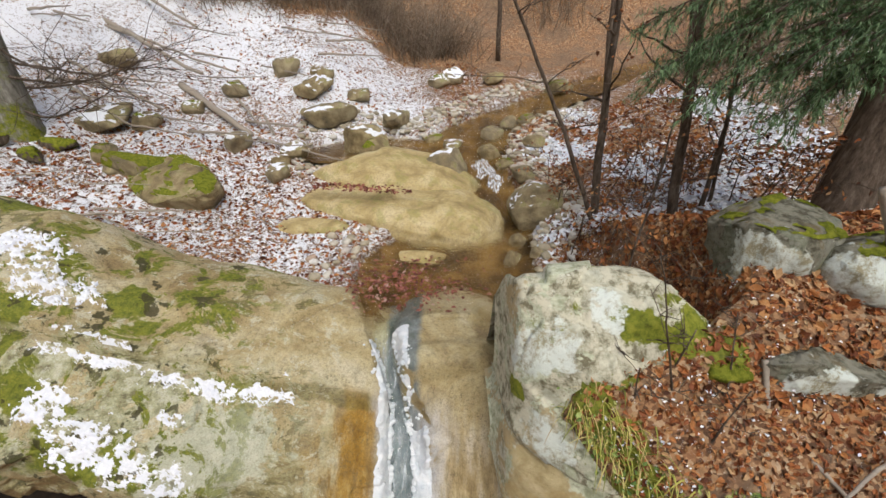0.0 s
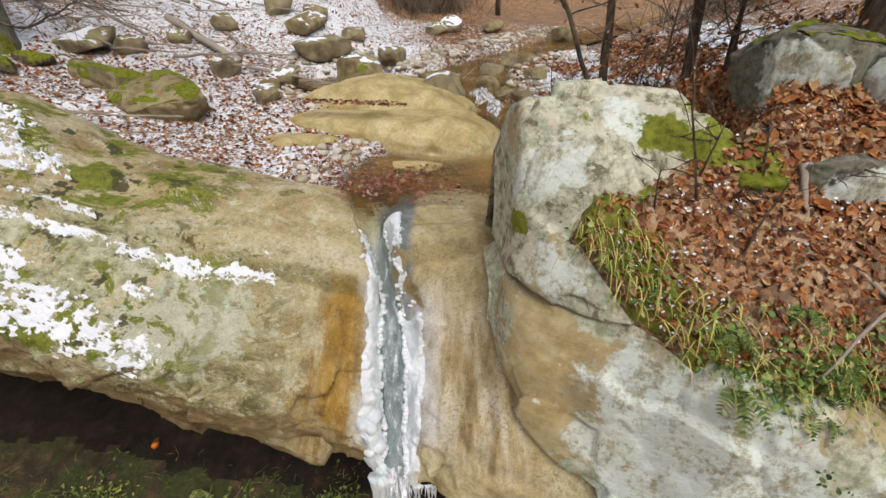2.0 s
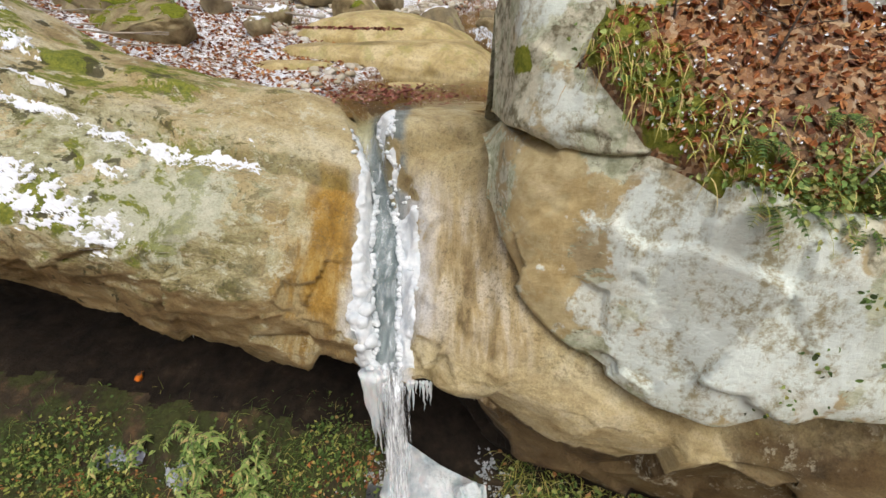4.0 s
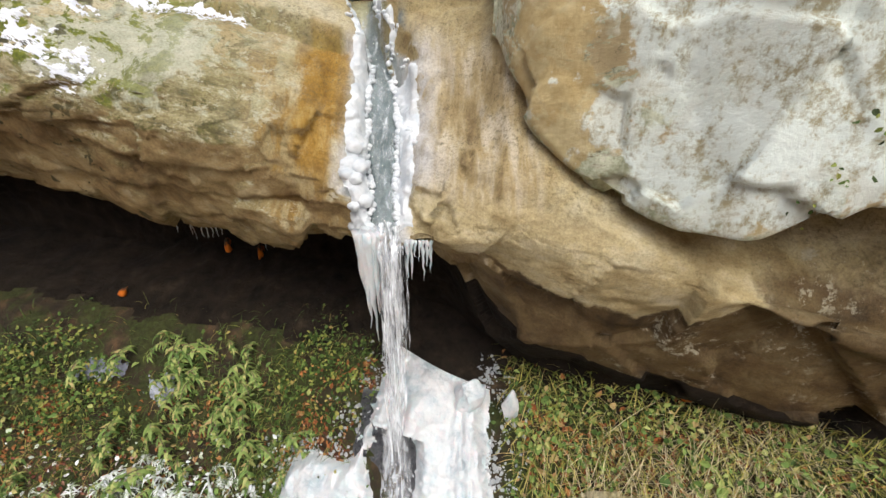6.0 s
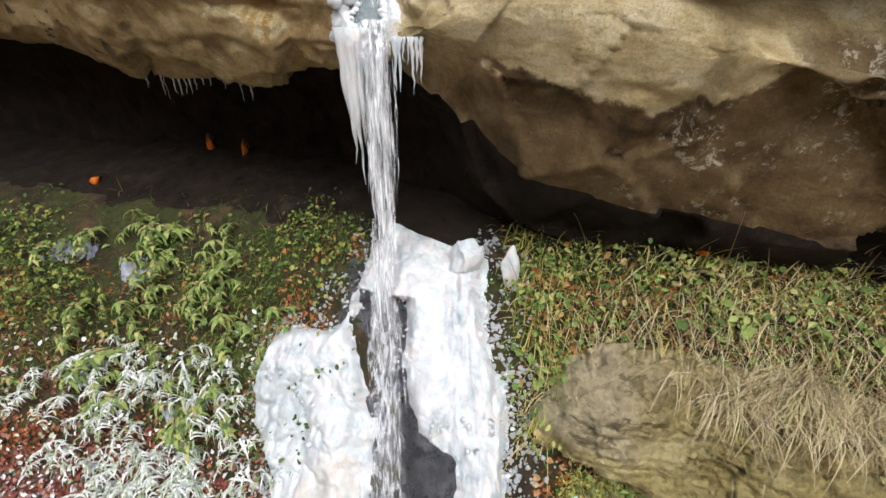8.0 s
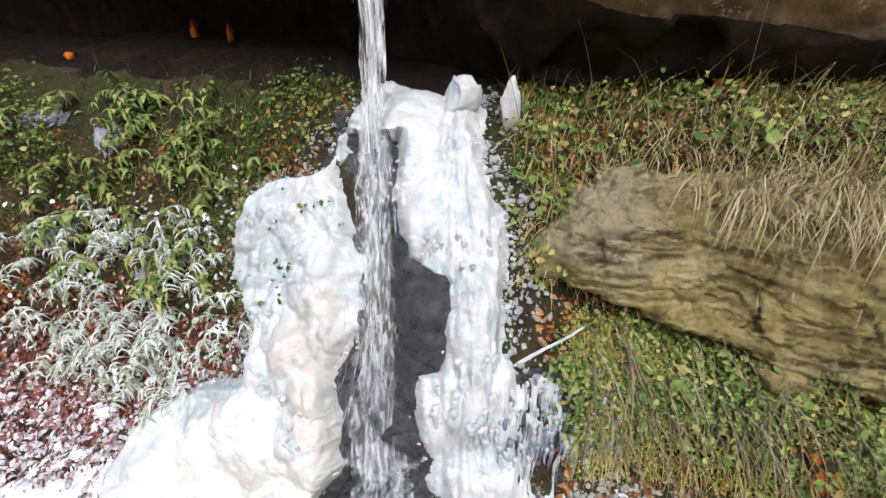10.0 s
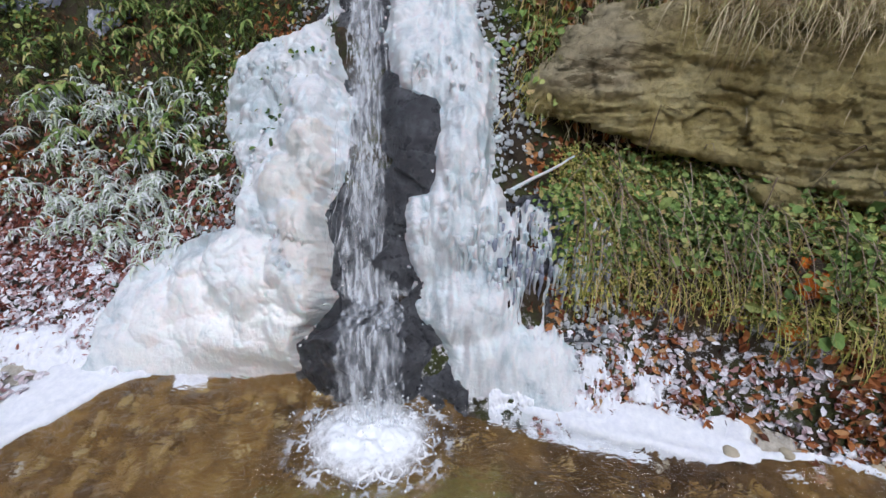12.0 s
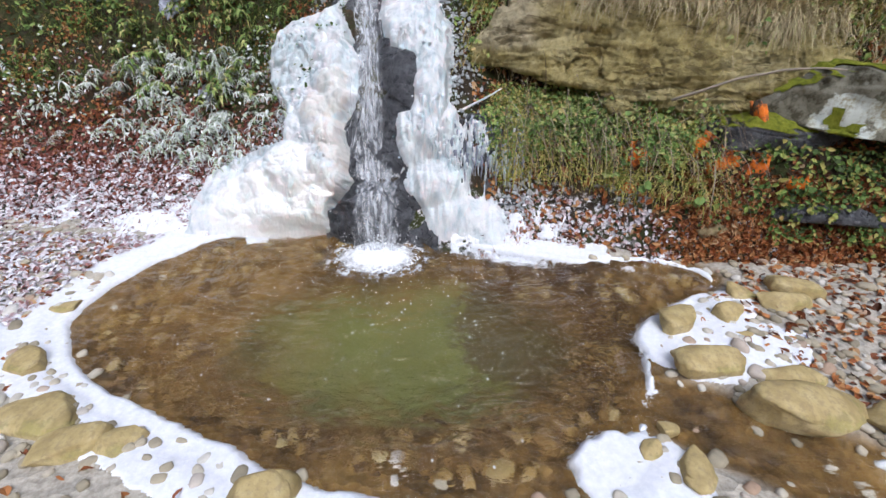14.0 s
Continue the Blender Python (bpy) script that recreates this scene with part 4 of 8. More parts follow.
def cliff_skin():
    xs = cliff_x
    tracks = [
        (lane((-9, 5.6), (-3, 4.6), (0, 4.4), (9, 4.0)), lane((-9, 5.6), (-3, 5.0), (-0.6, 4.75), (0.5, 4.75), (9, 5.0))),
        (lane((-9, 4.4), (-3, 3.7), (-1, 3.5), (0.1, 3.4), (1, 3.2), (9, 3.0)), lane((-9, 6.6), (-3.9, 6.0), (-2.9, 5.55), (-2, 5.36), (-1.2, 5.2), (-0.7, 5.06), (-0.55, 4.98), (-0.25, 4.98), (-0.1, 5.06), (0.15, 5.12), (0.6, 5.1), (9, 5.0))),
        (lane((-9, 3.4), (-3, 2.75), (-0.8, 2.85), (-0.4, 3.1), (0.0, 2.75), (0.5, 2.6), (9, 2.4)), lane((-9, 6.4), (-3.9, 5.95), (-3, 5.63), (-2.25, 5.4), (-1.7, 5.25), (-1.2, 5.1), (-0.75, 4.98), (-0.62, 4.92), (-0.52, 4.8), (-0.3, 4.8), (-0.18, 4.95), (-0.05, 5.1), (0.2, 5.12), (0.6, 5.1), (9, 4.9))),
        (lane((-9, 2.9), (-3, 2.1), (-1.8, 1.98), (-1.2, 2.12), (-0.8, 2.3), (-0.45, 2.5), (0.0, 2.38), (0.5, 2.05), (1, 1.85), (9, 1.2)), lane((-9, 5.9), (-3, 5.32), (-2, 5.0), (-1.2, 4.86), (-0.8, 4.72), (-0.66, 4.62), (-0.54, 4.44), (-0.25, 4.44), (-0.12, 4.62), (0.05, 4.86), (0.5, 4.85), (9, 4.6))),
        (lane((-9, 2.5), (-3, 1.85), (-2, 1.74), (-1.2, 1.74), (-0.8, 1.84), (-0.45, 2.0), (0.0, 1.9), (0.4, 1.74), (1, 1.6), (1.7, 1.4), (2.4, 1.2), (9, 0.7)), lane((-9, 5.4), (-3, 4.98), (-2, 4.68), (-1.2, 4.5), (-0.8, 4.28), (-0.64, 4.2), (-0.52, 4.07), (-0.22, 4.07), (-0.08, 4.18), (0.15, 4.4), (0.5, 4.5), (1, 4.3), (1.7, 4.1), (9, 3.9))),
        (lane((-9, 2.6), (-3, 1.95), (-2, 1.78), (-1.2, 1.66), (-0.7, 1.64), (-0.4, 1.56), (0.0, 1.46), (0.4, 1.29), (0.73, 1.22), (1.05, 1.14), (1.3, 1.05), (1.7, 0.96), (2.4, 0.8), (9, 0.3)), lane((-9, 4.6), (-3, 4.35), (-2, 4.15), (-1.2, 4.02), (-0.7, 3.86), (-0.5, 3.74), (-0.2, 3.72), (0.0, 3.8), (0.4, 3.95), (0.73, 3.97), (1.05, 3.9), (1.32, 3.8), (1.7, 3.68), (2.4, 3.5), (9, 3.2))),
        (lane((-9, 3.3), (-3.9, 2.85), (-3, 2.5), (-2, 2.3), (-1.2, 2.05), (-0.6, 1.85), (-0.2, 1.66), (0.15, 1.46), (0.52, 1.36), (1, 1.19), (1.24, 1.12), (1.7, 0.99), (2.4, 0.9), (9, 0.5)), lane((-9, 3.8), (-3, 3.55), (-2, 3.42), (-1.2, 3.38), (-0.6, 3.42), (-0.2, 3.56), (0.2, 3.66), (0.52, 3.56), (1, 3.42), (1.24, 3.35), (1.7, 3.54), (2.4, 3.3), (9, 2.8))),
        (lane((-9, 4.0), (-3, 3.3), (-1.2, 3.0), (-0.2, 2.5), (0.5, 1.8), (1, 1.55), (1.7, 1.4), (2.4, 1.15), (9, 0.7)), lane((-9, 3.8), (-3, 3.62), (-1.2, 3.5), (-0.3, 3.35), (0.2, 3.0), (0.7, 2.68), (1.7, 2.5), (9, 2.2))),
        (lane((-9, 4.6), (-3, 3.7), (-1.2, 3.4), (0, 3.0), (1, 2.4), (2.4, 2.0), (9, 1.6)), lane((-9, 1.6), (9, 1.5))),
    ]
    pts = loft(xs, tracks, 280)
    p0 = pts.copy()
    n = -grid_normals(pts)
    # the chute bends and narrows on its way down
    off = p0[..., 0] + 0.375
    pull = step(0.62, 0.25, np.abs(off)) * step(4.2, 3.6, p0[..., 1])
    pts[..., 0] += pull * (CHUTE_MID(p0[..., 1]) + off * CHUTE_HALF(p0[..., 1]) / 0.155 - p0[..., 0])
    x, y, z = p0[..., 0], p0[..., 1], p0[..., 2]
    top = step(0.2, 0.6, n[..., 2])
    chute = step(-0.72, -0.6, x) * step(0.0, -0.14, x)
    # a bedding step that runs across the left slab
    line = 2.53 + 0.06 * vnoise(p0, 1.7, 3, seed=2)
    drop = 0.15 * step(line + 0.03, line - 0.02, y) * step(-0.62, -0.8, x) * step(4.3, 4.6, z)
    pts[..., 2] -= drop
    line2 = 3.05 + 0.12 * (x + 2) + 0.1 * vnoise(p0, 1.2, 3, seed=9)
    pts[..., 2] -= 0.06 * step(line2 + 0.03, line2 - 0.02, y) * step(-1.5, -1.9, x) * top
    # a broken ledge and water-worn flutes on the face right of the chute
    line3 = 2.6 + 0.22 * (x + 0.1) + 0.07 * vnoise(p0, 3.0, 3, seed=11)
    beside = step(-0.3, -0.12, x) * step(0.5, 0.32, x) * step(4.2, 4.4, z)
    pts[..., 2] -= 0.13 * step(line3 + 0.03, line3 - 0.03, y) * beside
    pts += n * (beside * 0.07 * np.exp(-((y - line3 - 0.12) / 0.1) ** 2))[..., None]
    flutes = step(-0.16, 0.0, x) * step(0.7, 0.45, x) * step(2.6, 2.4, y) * step(0.1, 0.35, n[..., 2])
    pts += n * (flutes * 0.05 * vnoise(p0 * np.array([1, 0.2, 0.12]), 7, 3, seed=12))[..., None]
    # a cleft and bosses on the upper left slab
    cleft = np.abs(y - 3.15 - 1.0 * (x + 1.35) - 0.05 * vnoise(p0, 4, 3, seed=13))
    pts[..., 2] -= 0.05 * np.exp(-(cleft / 0.03) ** 2) * step(-1.5, -1.38, x) * step(-1.0, -1.1, x) * top
    crisp = step(0.0, 0.25, x) * step(4.15, 3.95, z)
    amp = (1 - 0.75 * chute) * (1 - 0.75 * crisp)
    pts += n * (amp * (0.09 * vnoise(p0, 1.1, 4, seed=1) + 0.03 * vnoise(p0, 4, 4, seed=3)))[..., None]
    # ledges on the sheltered side
    under = step(0.15, -0.3, n[..., 2])
    ledge = np.round(z * 4.5 + 0.9 * vnoise(p0, 1.3, 3, seed=4)) / 4.5 - z
    pts += n * (under * 0.09 * ledge * (1 - 0.8 * crisp))[..., None]
    # broken facets on the free faces
    free = step(0.75, 0.45, n[..., 2]) * (1 - chute)
    pts += n * (free * ((1 - crisp) * 1.0 * facets(pts, 1.7, 5) + crisp * 1.5 * facets(pts, 1.5, 9) + (0.8 - 0.3 * crisp) * facets(pts, 6, 8)))[..., None]
    return pts, n


CLIFF, CLIFF_N = cliff_skin()
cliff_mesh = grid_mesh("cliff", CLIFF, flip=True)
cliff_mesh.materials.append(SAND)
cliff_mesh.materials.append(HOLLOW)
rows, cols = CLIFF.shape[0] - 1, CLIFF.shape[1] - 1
# rear rows take the dark earth that paints in the hollow's shade
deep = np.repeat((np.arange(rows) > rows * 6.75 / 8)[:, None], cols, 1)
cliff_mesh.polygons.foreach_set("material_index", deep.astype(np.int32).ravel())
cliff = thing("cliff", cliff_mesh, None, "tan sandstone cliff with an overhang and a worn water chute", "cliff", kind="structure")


# ---- the lichened blocks right of the chute ----
def block_skin(xs, tracks, rows, seed, amp=0.05):
    pts = loft(xs, tracks, rows)
    n = grid_normals(pts)
    soft = step(xs[0], xs[0] + 0.22, xs)[None, :, None]
    pts = pts + soft * n * (amp * vnoise(pts, 1.5, 4, seed=seed) + amp * 0.35 * vnoise(pts, 5, 4, seed=seed + 1) + 0.9 * facets(pts, 2.4, seed))[..., None]
    return pts


lower_x = np.concatenate([np.linspace(0.36, 0.6, 24)[:-1], np.linspace(0.6, 2.4, 90)[:-1], np.linspace(2.4, 7, 40)])
LOWER = block_skin(lower_x, [
    (lane((0.36, 2.6), (7, 2.2)), lane((0.36, 5.1), (0.6, 5.3), (7, 5.2))),
    (lane((0.36, 2.1), (0.6, 1.85), (1.2, 1.5), (1.8, 1.2), (7, 0.9)), lane((0.36, 5.1), (0.45, 5.32), (1, 5.34), (1.3, 5.3), (1.7, 5.2), (7, 5.1))),
    (lane((0.36, 2.05), (0.45, 1.78), (0.6, 1.62), (1.07, 1.32), (1.3, 1.14), (1.6, 0.96), (2.2, 0.84), (7, 0.5)), lane((0.36, 5.0), (0.5, 5.2), (1, 5.22), (1.3, 5.2), (1.7, 5.14), (7, 5.05))),
    (lane((0.36, 2.05), (0.45, 1.7), (0.6, 1.52), (0.83, 1.38), (1.29, 1.06), (1.54, 0.87), (2.0, 0.72), (7, 0.3)), lane((0.36, 4.9), (1, 4.75), (1.5, 4.66), (7, 4.6))),
    (lane((0.36, 2.05), (0.45, 1.68), (0.6, 1.47), (0.9, 1.25), (1.24, 1.0), (1.45, 0.84), (1.62, 0.78), (2.0, 0.7), (7, 0.25)), lane((0.36, 4.85), (0.45, 4.66), (0.6, 4.47), (0.9, 4.24), (1.24, 4.13), (1.45, 4.12), (1.62, 4.22), (1.85, 4.36), (7, 4.3))),
    (lane((0.36, 2.05), (0.6, 1.56), (0.9, 1.36), (1.24, 1.14), (1.5, 1.0), (1.8, 0.88), (7, 0.4)), lane((0.36, 4.82), (0.6, 4.4), (0.9, 4.17), (1.24, 4.06), (1.5, 4.06), (1.85, 4.28), (7, 4.2))),
    (lane((0.36, 2.3), (0.9, 1.9), (1.5, 1.7), (7, 1.2)), lane((0.36, 4.8), (0.9, 4.3), (1.5, 4.2), (7, 4.25))),
], 150, 31, 0.035)
lower_block = thing("rock_block", grid_mesh("rock_block", LOWER, flip=True), PALE, "bulging boulder crusted with pale mint and grey lichen", "boulder")

upper_x = np.concatenate([np.linspace(0.4, 0.62, 24)[:-1], np.linspace(0.62, 2.3, 90)])
UPPER = block_skin(upper_x, [
    (lane((0.4, 3.0), (2.3, 3.1)), lane((0.4, 5.0), (2.3, 5.2))),
    (lane((0.4, 2.75), (0.6, 2.8), (2.3, 2.8)), lane((0.4, 5.4), (0.55, 5.7), (1.2, 5.85), (1.7, 5.7), (2.3, 5.4))),
    (lane((0.4, 2.6), (0.5, 2.28), (1, 2.24), (1.6, 2.08), (2.3, 2.0)), lane((0.4, 5.9), (0.46, 6.24), (0.54, 6.33), (0.95, 6.37), (1.3, 6.37), (1.45, 6.28), (1.7, 6.05), (2.3, 5.6))),
    (lane((0.4, 2.45), (0.47, 2.0), (0.7, 1.85), (1, 1.78), (1.5, 1.78), (2.3, 1.9)), lane((0.4, 5.65), (0.48, 6.0), (0.9, 6.08), (1.4, 6.02), (2.3, 5.5))),
    (lane((0.4, 2.4), (0.46, 1.86), (0.7, 1.66), (1.1, 1.5), (1.3, 1.62), (1.6, 1.72), (2.3, 1.95)), lane((0.4, 5.5), (0.7, 5.65), (1.1, 5.62), (1.6, 5.7), (2.3, 5.4))),
    (lane((0.4, 2.4), (0.44, 1.86), (0.7, 1.55), (1.07, 1.34), (1.2, 1.45), (1.4, 1.75), (2.3, 2.0)), lane((0.4, 5.35), (0.7, 5.33), (1.1, 5.36), (1.4, 5.4), (2.3, 5.2))),
    (lane((0.4, 2.5), (0.7, 1.75), (1.1, 1.6), (1.4, 1.9), (2.3, 2.1)), lane((0.4, 5.28), (1.1, 5.3), (2.3, 5.1))),
], 130, 41, 0.045)
upper_block = thing("rock_block", grid_mesh("rock_block", UPPER, flip=True), GREY, "grey lichen-spotted boulder with bright moss on its shoulder", "boulder")


# ---- upper ground: brook valley, leafy slope, hillside ----
RIGHT_SLOPE = lane((0.6, 4.8), (0.95, 5.25), (1.5, 5.8), (2.0, 6.25), (2.5, 6.5), (3.2, 6.2), (4.2, 5.9))


BLOCK_FOOT = lane((0.6, 1.4), (0.95, 1.1), (1.15, 0.85), (1.35, 0.6), (1.6, 0.45), (1.72, 0.5), (1.85, 1.0), (2.0, 1.4), (2.2, 1.66), (2.9, 1.75), (3.4, 1.5), (4.5, 1.4))
# the brook: middle, water level and half width along its way
BROOK = np.array([(-0.58, 3.02, 4.99, 0.14), (-0.35, 3.5, 5.12, 0.5), (0.05, 4.05, 5.14, 0.95), (0.55, 4.6, 5.15, 0.5), (0.98, 5.1, 5.2, 0.2), (0.85, 5.9, 5.35, 0.22), (0.45, 6.6, 5.52, 0.5), (0.3, 7.3, 5.6, 0.7),
                  (0.7, 8.2, 5.7, 0.5), (1.5, 9.0, 5.85, 0.4), (2.8, 10.0, 6.05, 0.4), (4.4, 11.2, 6.25, 0.4), (7.0, 13.0, 6.5, 0.4)])
SIDE_POOL = np.array([(-2.0, 7.05, 5.62, 0.35), (-1.2, 7.6, 5.62, 0.3), (0.0, 7.4, 5.6, 0.3)])


def brook_gap(x, y):
    best, level = np.full(np.shape(x), 99.0), np.zeros(np.shape(x))
    for chain in (BROOK, SIDE_POOL):
        for a, b in zip(chain[:-1], chain[1:]):
            ab = b[:2] - a[:2]
            u = np.clip(((x - a[0]) * ab[0] + (y - a[1]) * ab[1]) / (ab @ ab), 0, 1)
            d = np.hypot(x - a[0] - u * ab[0], y - a[1] - u * ab[1]) - (a[3] + u * (b[3] - a[3]))
            level = np.where(d < best, a[2] + u * (b[2] - a[2]), level)
            best = np.minimum(d, best)
    return best, level


def upper_z(x, y):
    x, y = np.asarray(x, float), np.asarray(y, float)
    z = 5.1 + 0.155 * (y - 3.8) + 0.62 * np.maximum(y - 13.5, 0) ** 1.0 * step(13.5, 17, y)
    z = z + 0.16 * np.maximum(-2 - x, 0) + 0.4 * np.maximum(-5.6 - x, 0) + 0.22 * np.clip(y - 7.2, 0, 6) * step(-0.8, -2.5, x)
    z = z + 0.3 * np.maximum(x - 1.3 - 0.55 * np.maximum(y - 5.5, 0), 0) * step(3, 4.5, y)
    near = RIGHT_SLOPE(y) + 0.06 * (x - 1.6)
    edge = BLOCK_FOOT(y)
    w = step(edge, edge + 0.35, x) * step(5.4, 3.4, y)
    z = z * (1 - w) + near * w
    d, level = brook_gap(x, y)
    wet = step(0.22, -0.08, d)
    z = z * (1 - wet) + np.minimum(z, level - 0.34) * wet
    p = np.stack([x, y, np.zeros_like(x)], -1)
    z = z + 0.07 * vnoise(p, 1.3, 4, seed=61) + 0.025 * vnoise(p, 6, 3, seed=62)
    return z + 1.2 * step(14, 40, y) * vnoise(p, 0.12, 3, seed=63)


ux = np.concatenate([-np.geomspace(60, 6, 30)[:-1], np.linspace(-6, 5, 230)[:-1], np.geomspace(5, 60, 30)])
front = lane((-60, 4.0), (-3, 3.6), (0.2, 3.3), (0.5, 2.4), (0.68, 1.72), (0.78, 1.56), (0.95, 1.42), (1.15, 1.28), (1.32, 1.14), (1.6, 1.04), (2.2, 0.93), (3, 0.74), (60, 0.5))
uy = np.concatenate([np.linspace(0, 1, 220)[:-1] ** 1.25 * 12, np.geomspace(12, 70, 40)])
UX, UD = np.meshgrid(ux, uy)
UY = front(UX) + UD
UZ = upper_z(UX, UY) - 0.2 * np.exp(-UD / 0.1) * step(0.7, 1.0, UX) * step(3.0, 2.4, UX)
UPPER_GROUND = np.stack([UX, UY, UZ], -1)
skirt = UPPER_GROUND[:1] + np.array([0, 0.25, -0.7])
UPPER_GROUND = np.concatenate([skirt, UPPER_GROUND])
ground = thing("ground", grid_mesh("ground", UPPER_GROUND), LITTER, "leaf-strewn forest floor under thin broken snow", "ground", kind="structure")


# ---- lower bank: from the pool up to the dark hollow ----
def bank_tracks():
    return [
        (lane((-9, -1.2), (-3, -0.75), (-1.5, -0.3), (-0.6, -0.24), (0.2, -0.42), (1.1, -0.72), (2.1, -0.85), (9, -1.6)), lane((-9, -0.1), (9, -0.1))),
        (lane((-9, 0.2), (-3, 0.3), (-1.5, 0.15), (-0.6, -0.02), (0.2, -0.2), (1.1, -0.12), (1.6, -0.25), (2.1, -0.5), (3, -0.75), (9, -1.2)), lane((-9, 0.3), (-3, 0.22), (-1.5, 0.3), (-0.6, 0.33), (1.1, 0.35), (3, 0.35), (9, 0.4))),
        (lane((-9, 0.8), (-3, 0.8), (-1.5, 0.62), (-0.6, 0.22), (0.2, 0.0), (1.1, 0.1), (1.6, 0.03), (2.1, -0.22), (3, -0.58), (9, -1.0)), lane((-9, 0.6), (-3, 0.56), (-1.5, 0.72), (-0.6, 0.78), (1.6, 0.8), (9, 0.85))),
        (lane((-9, 1.4), (-3, 1.4), (-1.5, 1.18), (-0.6, 0.85), (0.2, 0.3), (0.7, 0.42), (1.1, 0.5), (1.6, 0.42), (2.1, 0.2), (3, -0.25), (9, -0.8)), lane((-9, 1.2), (-1.5, 1.26), (-0.6, 1.38), (0.2, 1.3), (1.6, 1.15), (3, 1.2), (9, 1.2))),
        (lane((-9, 2.2), (-3, 2.2), (-1.5, 2.05), (-0.6, 1.5), (0.2, 0.95), (0.7, 0.9), (1.1, 0.98), (1.6, 0.85), (2.1, 0.7), (3, 0.35), (9, -0.4)), lane((-9, 2.1), (-1.5, 2.02), (-0.6, 1.95), (0.2, 1.82), (1.1, 1.86), (1.6, 1.96), (2.1, 2.06), (9, 1.9))),
        (lane((-9, 3.0), (-3, 2.9), (-1.5, 2.8), (-0.6, 2.3), (0.2, 1.8), (1.1, 1.4), (1.6, 1.3), (2.1, 1.1), (3, 0.8), (9, 0.2)), lane((-9, 2.3), (-1.5, 2.35), (0.2, 2.12), (1.1, 2.14), (1.6, 2.25), (2.1, 2.3), (9, 2.2))),
        (lane((-9, 4.4), (-1.5, 3.9), (0.2, 3.4), (2.1, 2.6), (9, 2.0)), lane((-9, 2.5), (9, 2.4))),
    ]


bank_x = np.concatenate([np.linspace(-9, -3.6, 40)[:-1], np.linspace(-3.6, 3.4, 260)[:-1], np.linspace(3.4, 9, 40)])
BANK = loft(bank_x, bank_tracks(), 170)
BANK_N = grid_normals(BANK)
BANK = BANK + BANK_N * (0.07 * vnoise(BANK, 2.0, 4, seed=71) + 0.035 * vnoise(BANK, 7, 4, seed=72))[..., None]
bank_mesh = grid_mesh("bank", BANK, flip=True)
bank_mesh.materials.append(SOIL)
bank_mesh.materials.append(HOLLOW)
# bank faces under the overhang get the same painted-in shade
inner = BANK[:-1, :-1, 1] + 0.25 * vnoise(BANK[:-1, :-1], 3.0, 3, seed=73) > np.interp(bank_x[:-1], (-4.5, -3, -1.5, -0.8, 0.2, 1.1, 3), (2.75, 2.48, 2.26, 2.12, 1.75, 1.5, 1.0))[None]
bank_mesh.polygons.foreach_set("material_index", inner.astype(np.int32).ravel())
bank = thing("bank", bank_mesh, None, "steep damp earth bank under the rock overhang", "bank", kind="structure")

# ---- pool bed, gravel flat and the unseen rising land added beyond ----
SHORE = lane((-30, 1.72), (-8, 1.72), (-1, 2.03), (8.5, 2.57), (15, 2.3), (21, 1.66), (46, 1.17), (70, 1.05), (95, 1.0), (117, 1.35), (144, 1.95), (170, 2.15), (179, 2.15), (187, 2.0), (197, 1.78), (211, 1.46), (238, 1.2), (270, 1.26), (306, 1.56), (324, 1.67), (340, 1.7), (352, 1.72), (359, 2.03))


def shore_gap(x, y):
    """How far a place lies outside the waterline of the pool."""
    dx, dy = x, y + 1.4
    a = np.degrees(np.arctan2(dy, dx)) % 360
    a = np.where(a > 355, a - 360, a)
    return np.hypot(dx, dy) - SHORE(a)


def outlet_gap(x, y):
    """Sideways distance from the middle of the outflow, past its half width."""
    mid = -2.22 - 0.62 * (x - 1.55)
    return np.where(x > 1.3, np.abs(y - mid) - 0.16 - 0.05 * (x - 1.3), 9)


def floor_z(x, y):
    g = np.minimum(shore_gap(x, y), outlet_gap(x, y))
    p = np.stack([x, y, np.zeros_like(x)], -1)
    bowl = 1 - ((x - 0.15) / 1.85) ** 2 - ((y + 1.42) / 1.0) ** 2
    inside = -0.5 * step(-0.1, 1.0, bowl) - 0.1 * step(0, 0.25, -g)
    out = 0.05 * step(0, 0.25, g) + 0.05 * np.maximum(g - 0.3, 0) ** 0.8
    # unseen slopes at the sides and behind, added to block low sky
    rise = 0.75 * np.maximum(np.abs(x) - 6.5, 0) + 0.65 * np.maximum(-y - 8, 0)
    return np.where(g < 0, inside, out) + rise + 0.018 * vnoise(p, 5, 4, seed=81) * step(-0.1, 0.2, np.abs(g)) - 0.012


fx = np.concatenate([-np.geomspace(60, 5, 24)[:-1], np.linspace(-5, 5, 260)[:-1], np.geomspace(5, 60, 24)])
fy = np.concatenate([-np.geomspace(60, 6, 24)[:-1], np.linspace(-6, 0.7, 190)])
FX, FY = np.meshgrid(fx, fy)
floor_bed = thing("gravel_floor", grid_mesh("gravel_floor", np.stack([FX, FY, floor_z(FX, FY)], -1)), BED, "brown pool bed rising to a gravel flat", "ground", kind="structure")

wx, wy = np.meshgrid(np.arange(-2.6, 5.5, 0.024), np.arange(-6, 0.1, 0.024))
wg = np.minimum(shore_gap(wx, wy), outlet_gap(wx, wy))
wkeep = (wg < 0.16)[:-1, :-1]
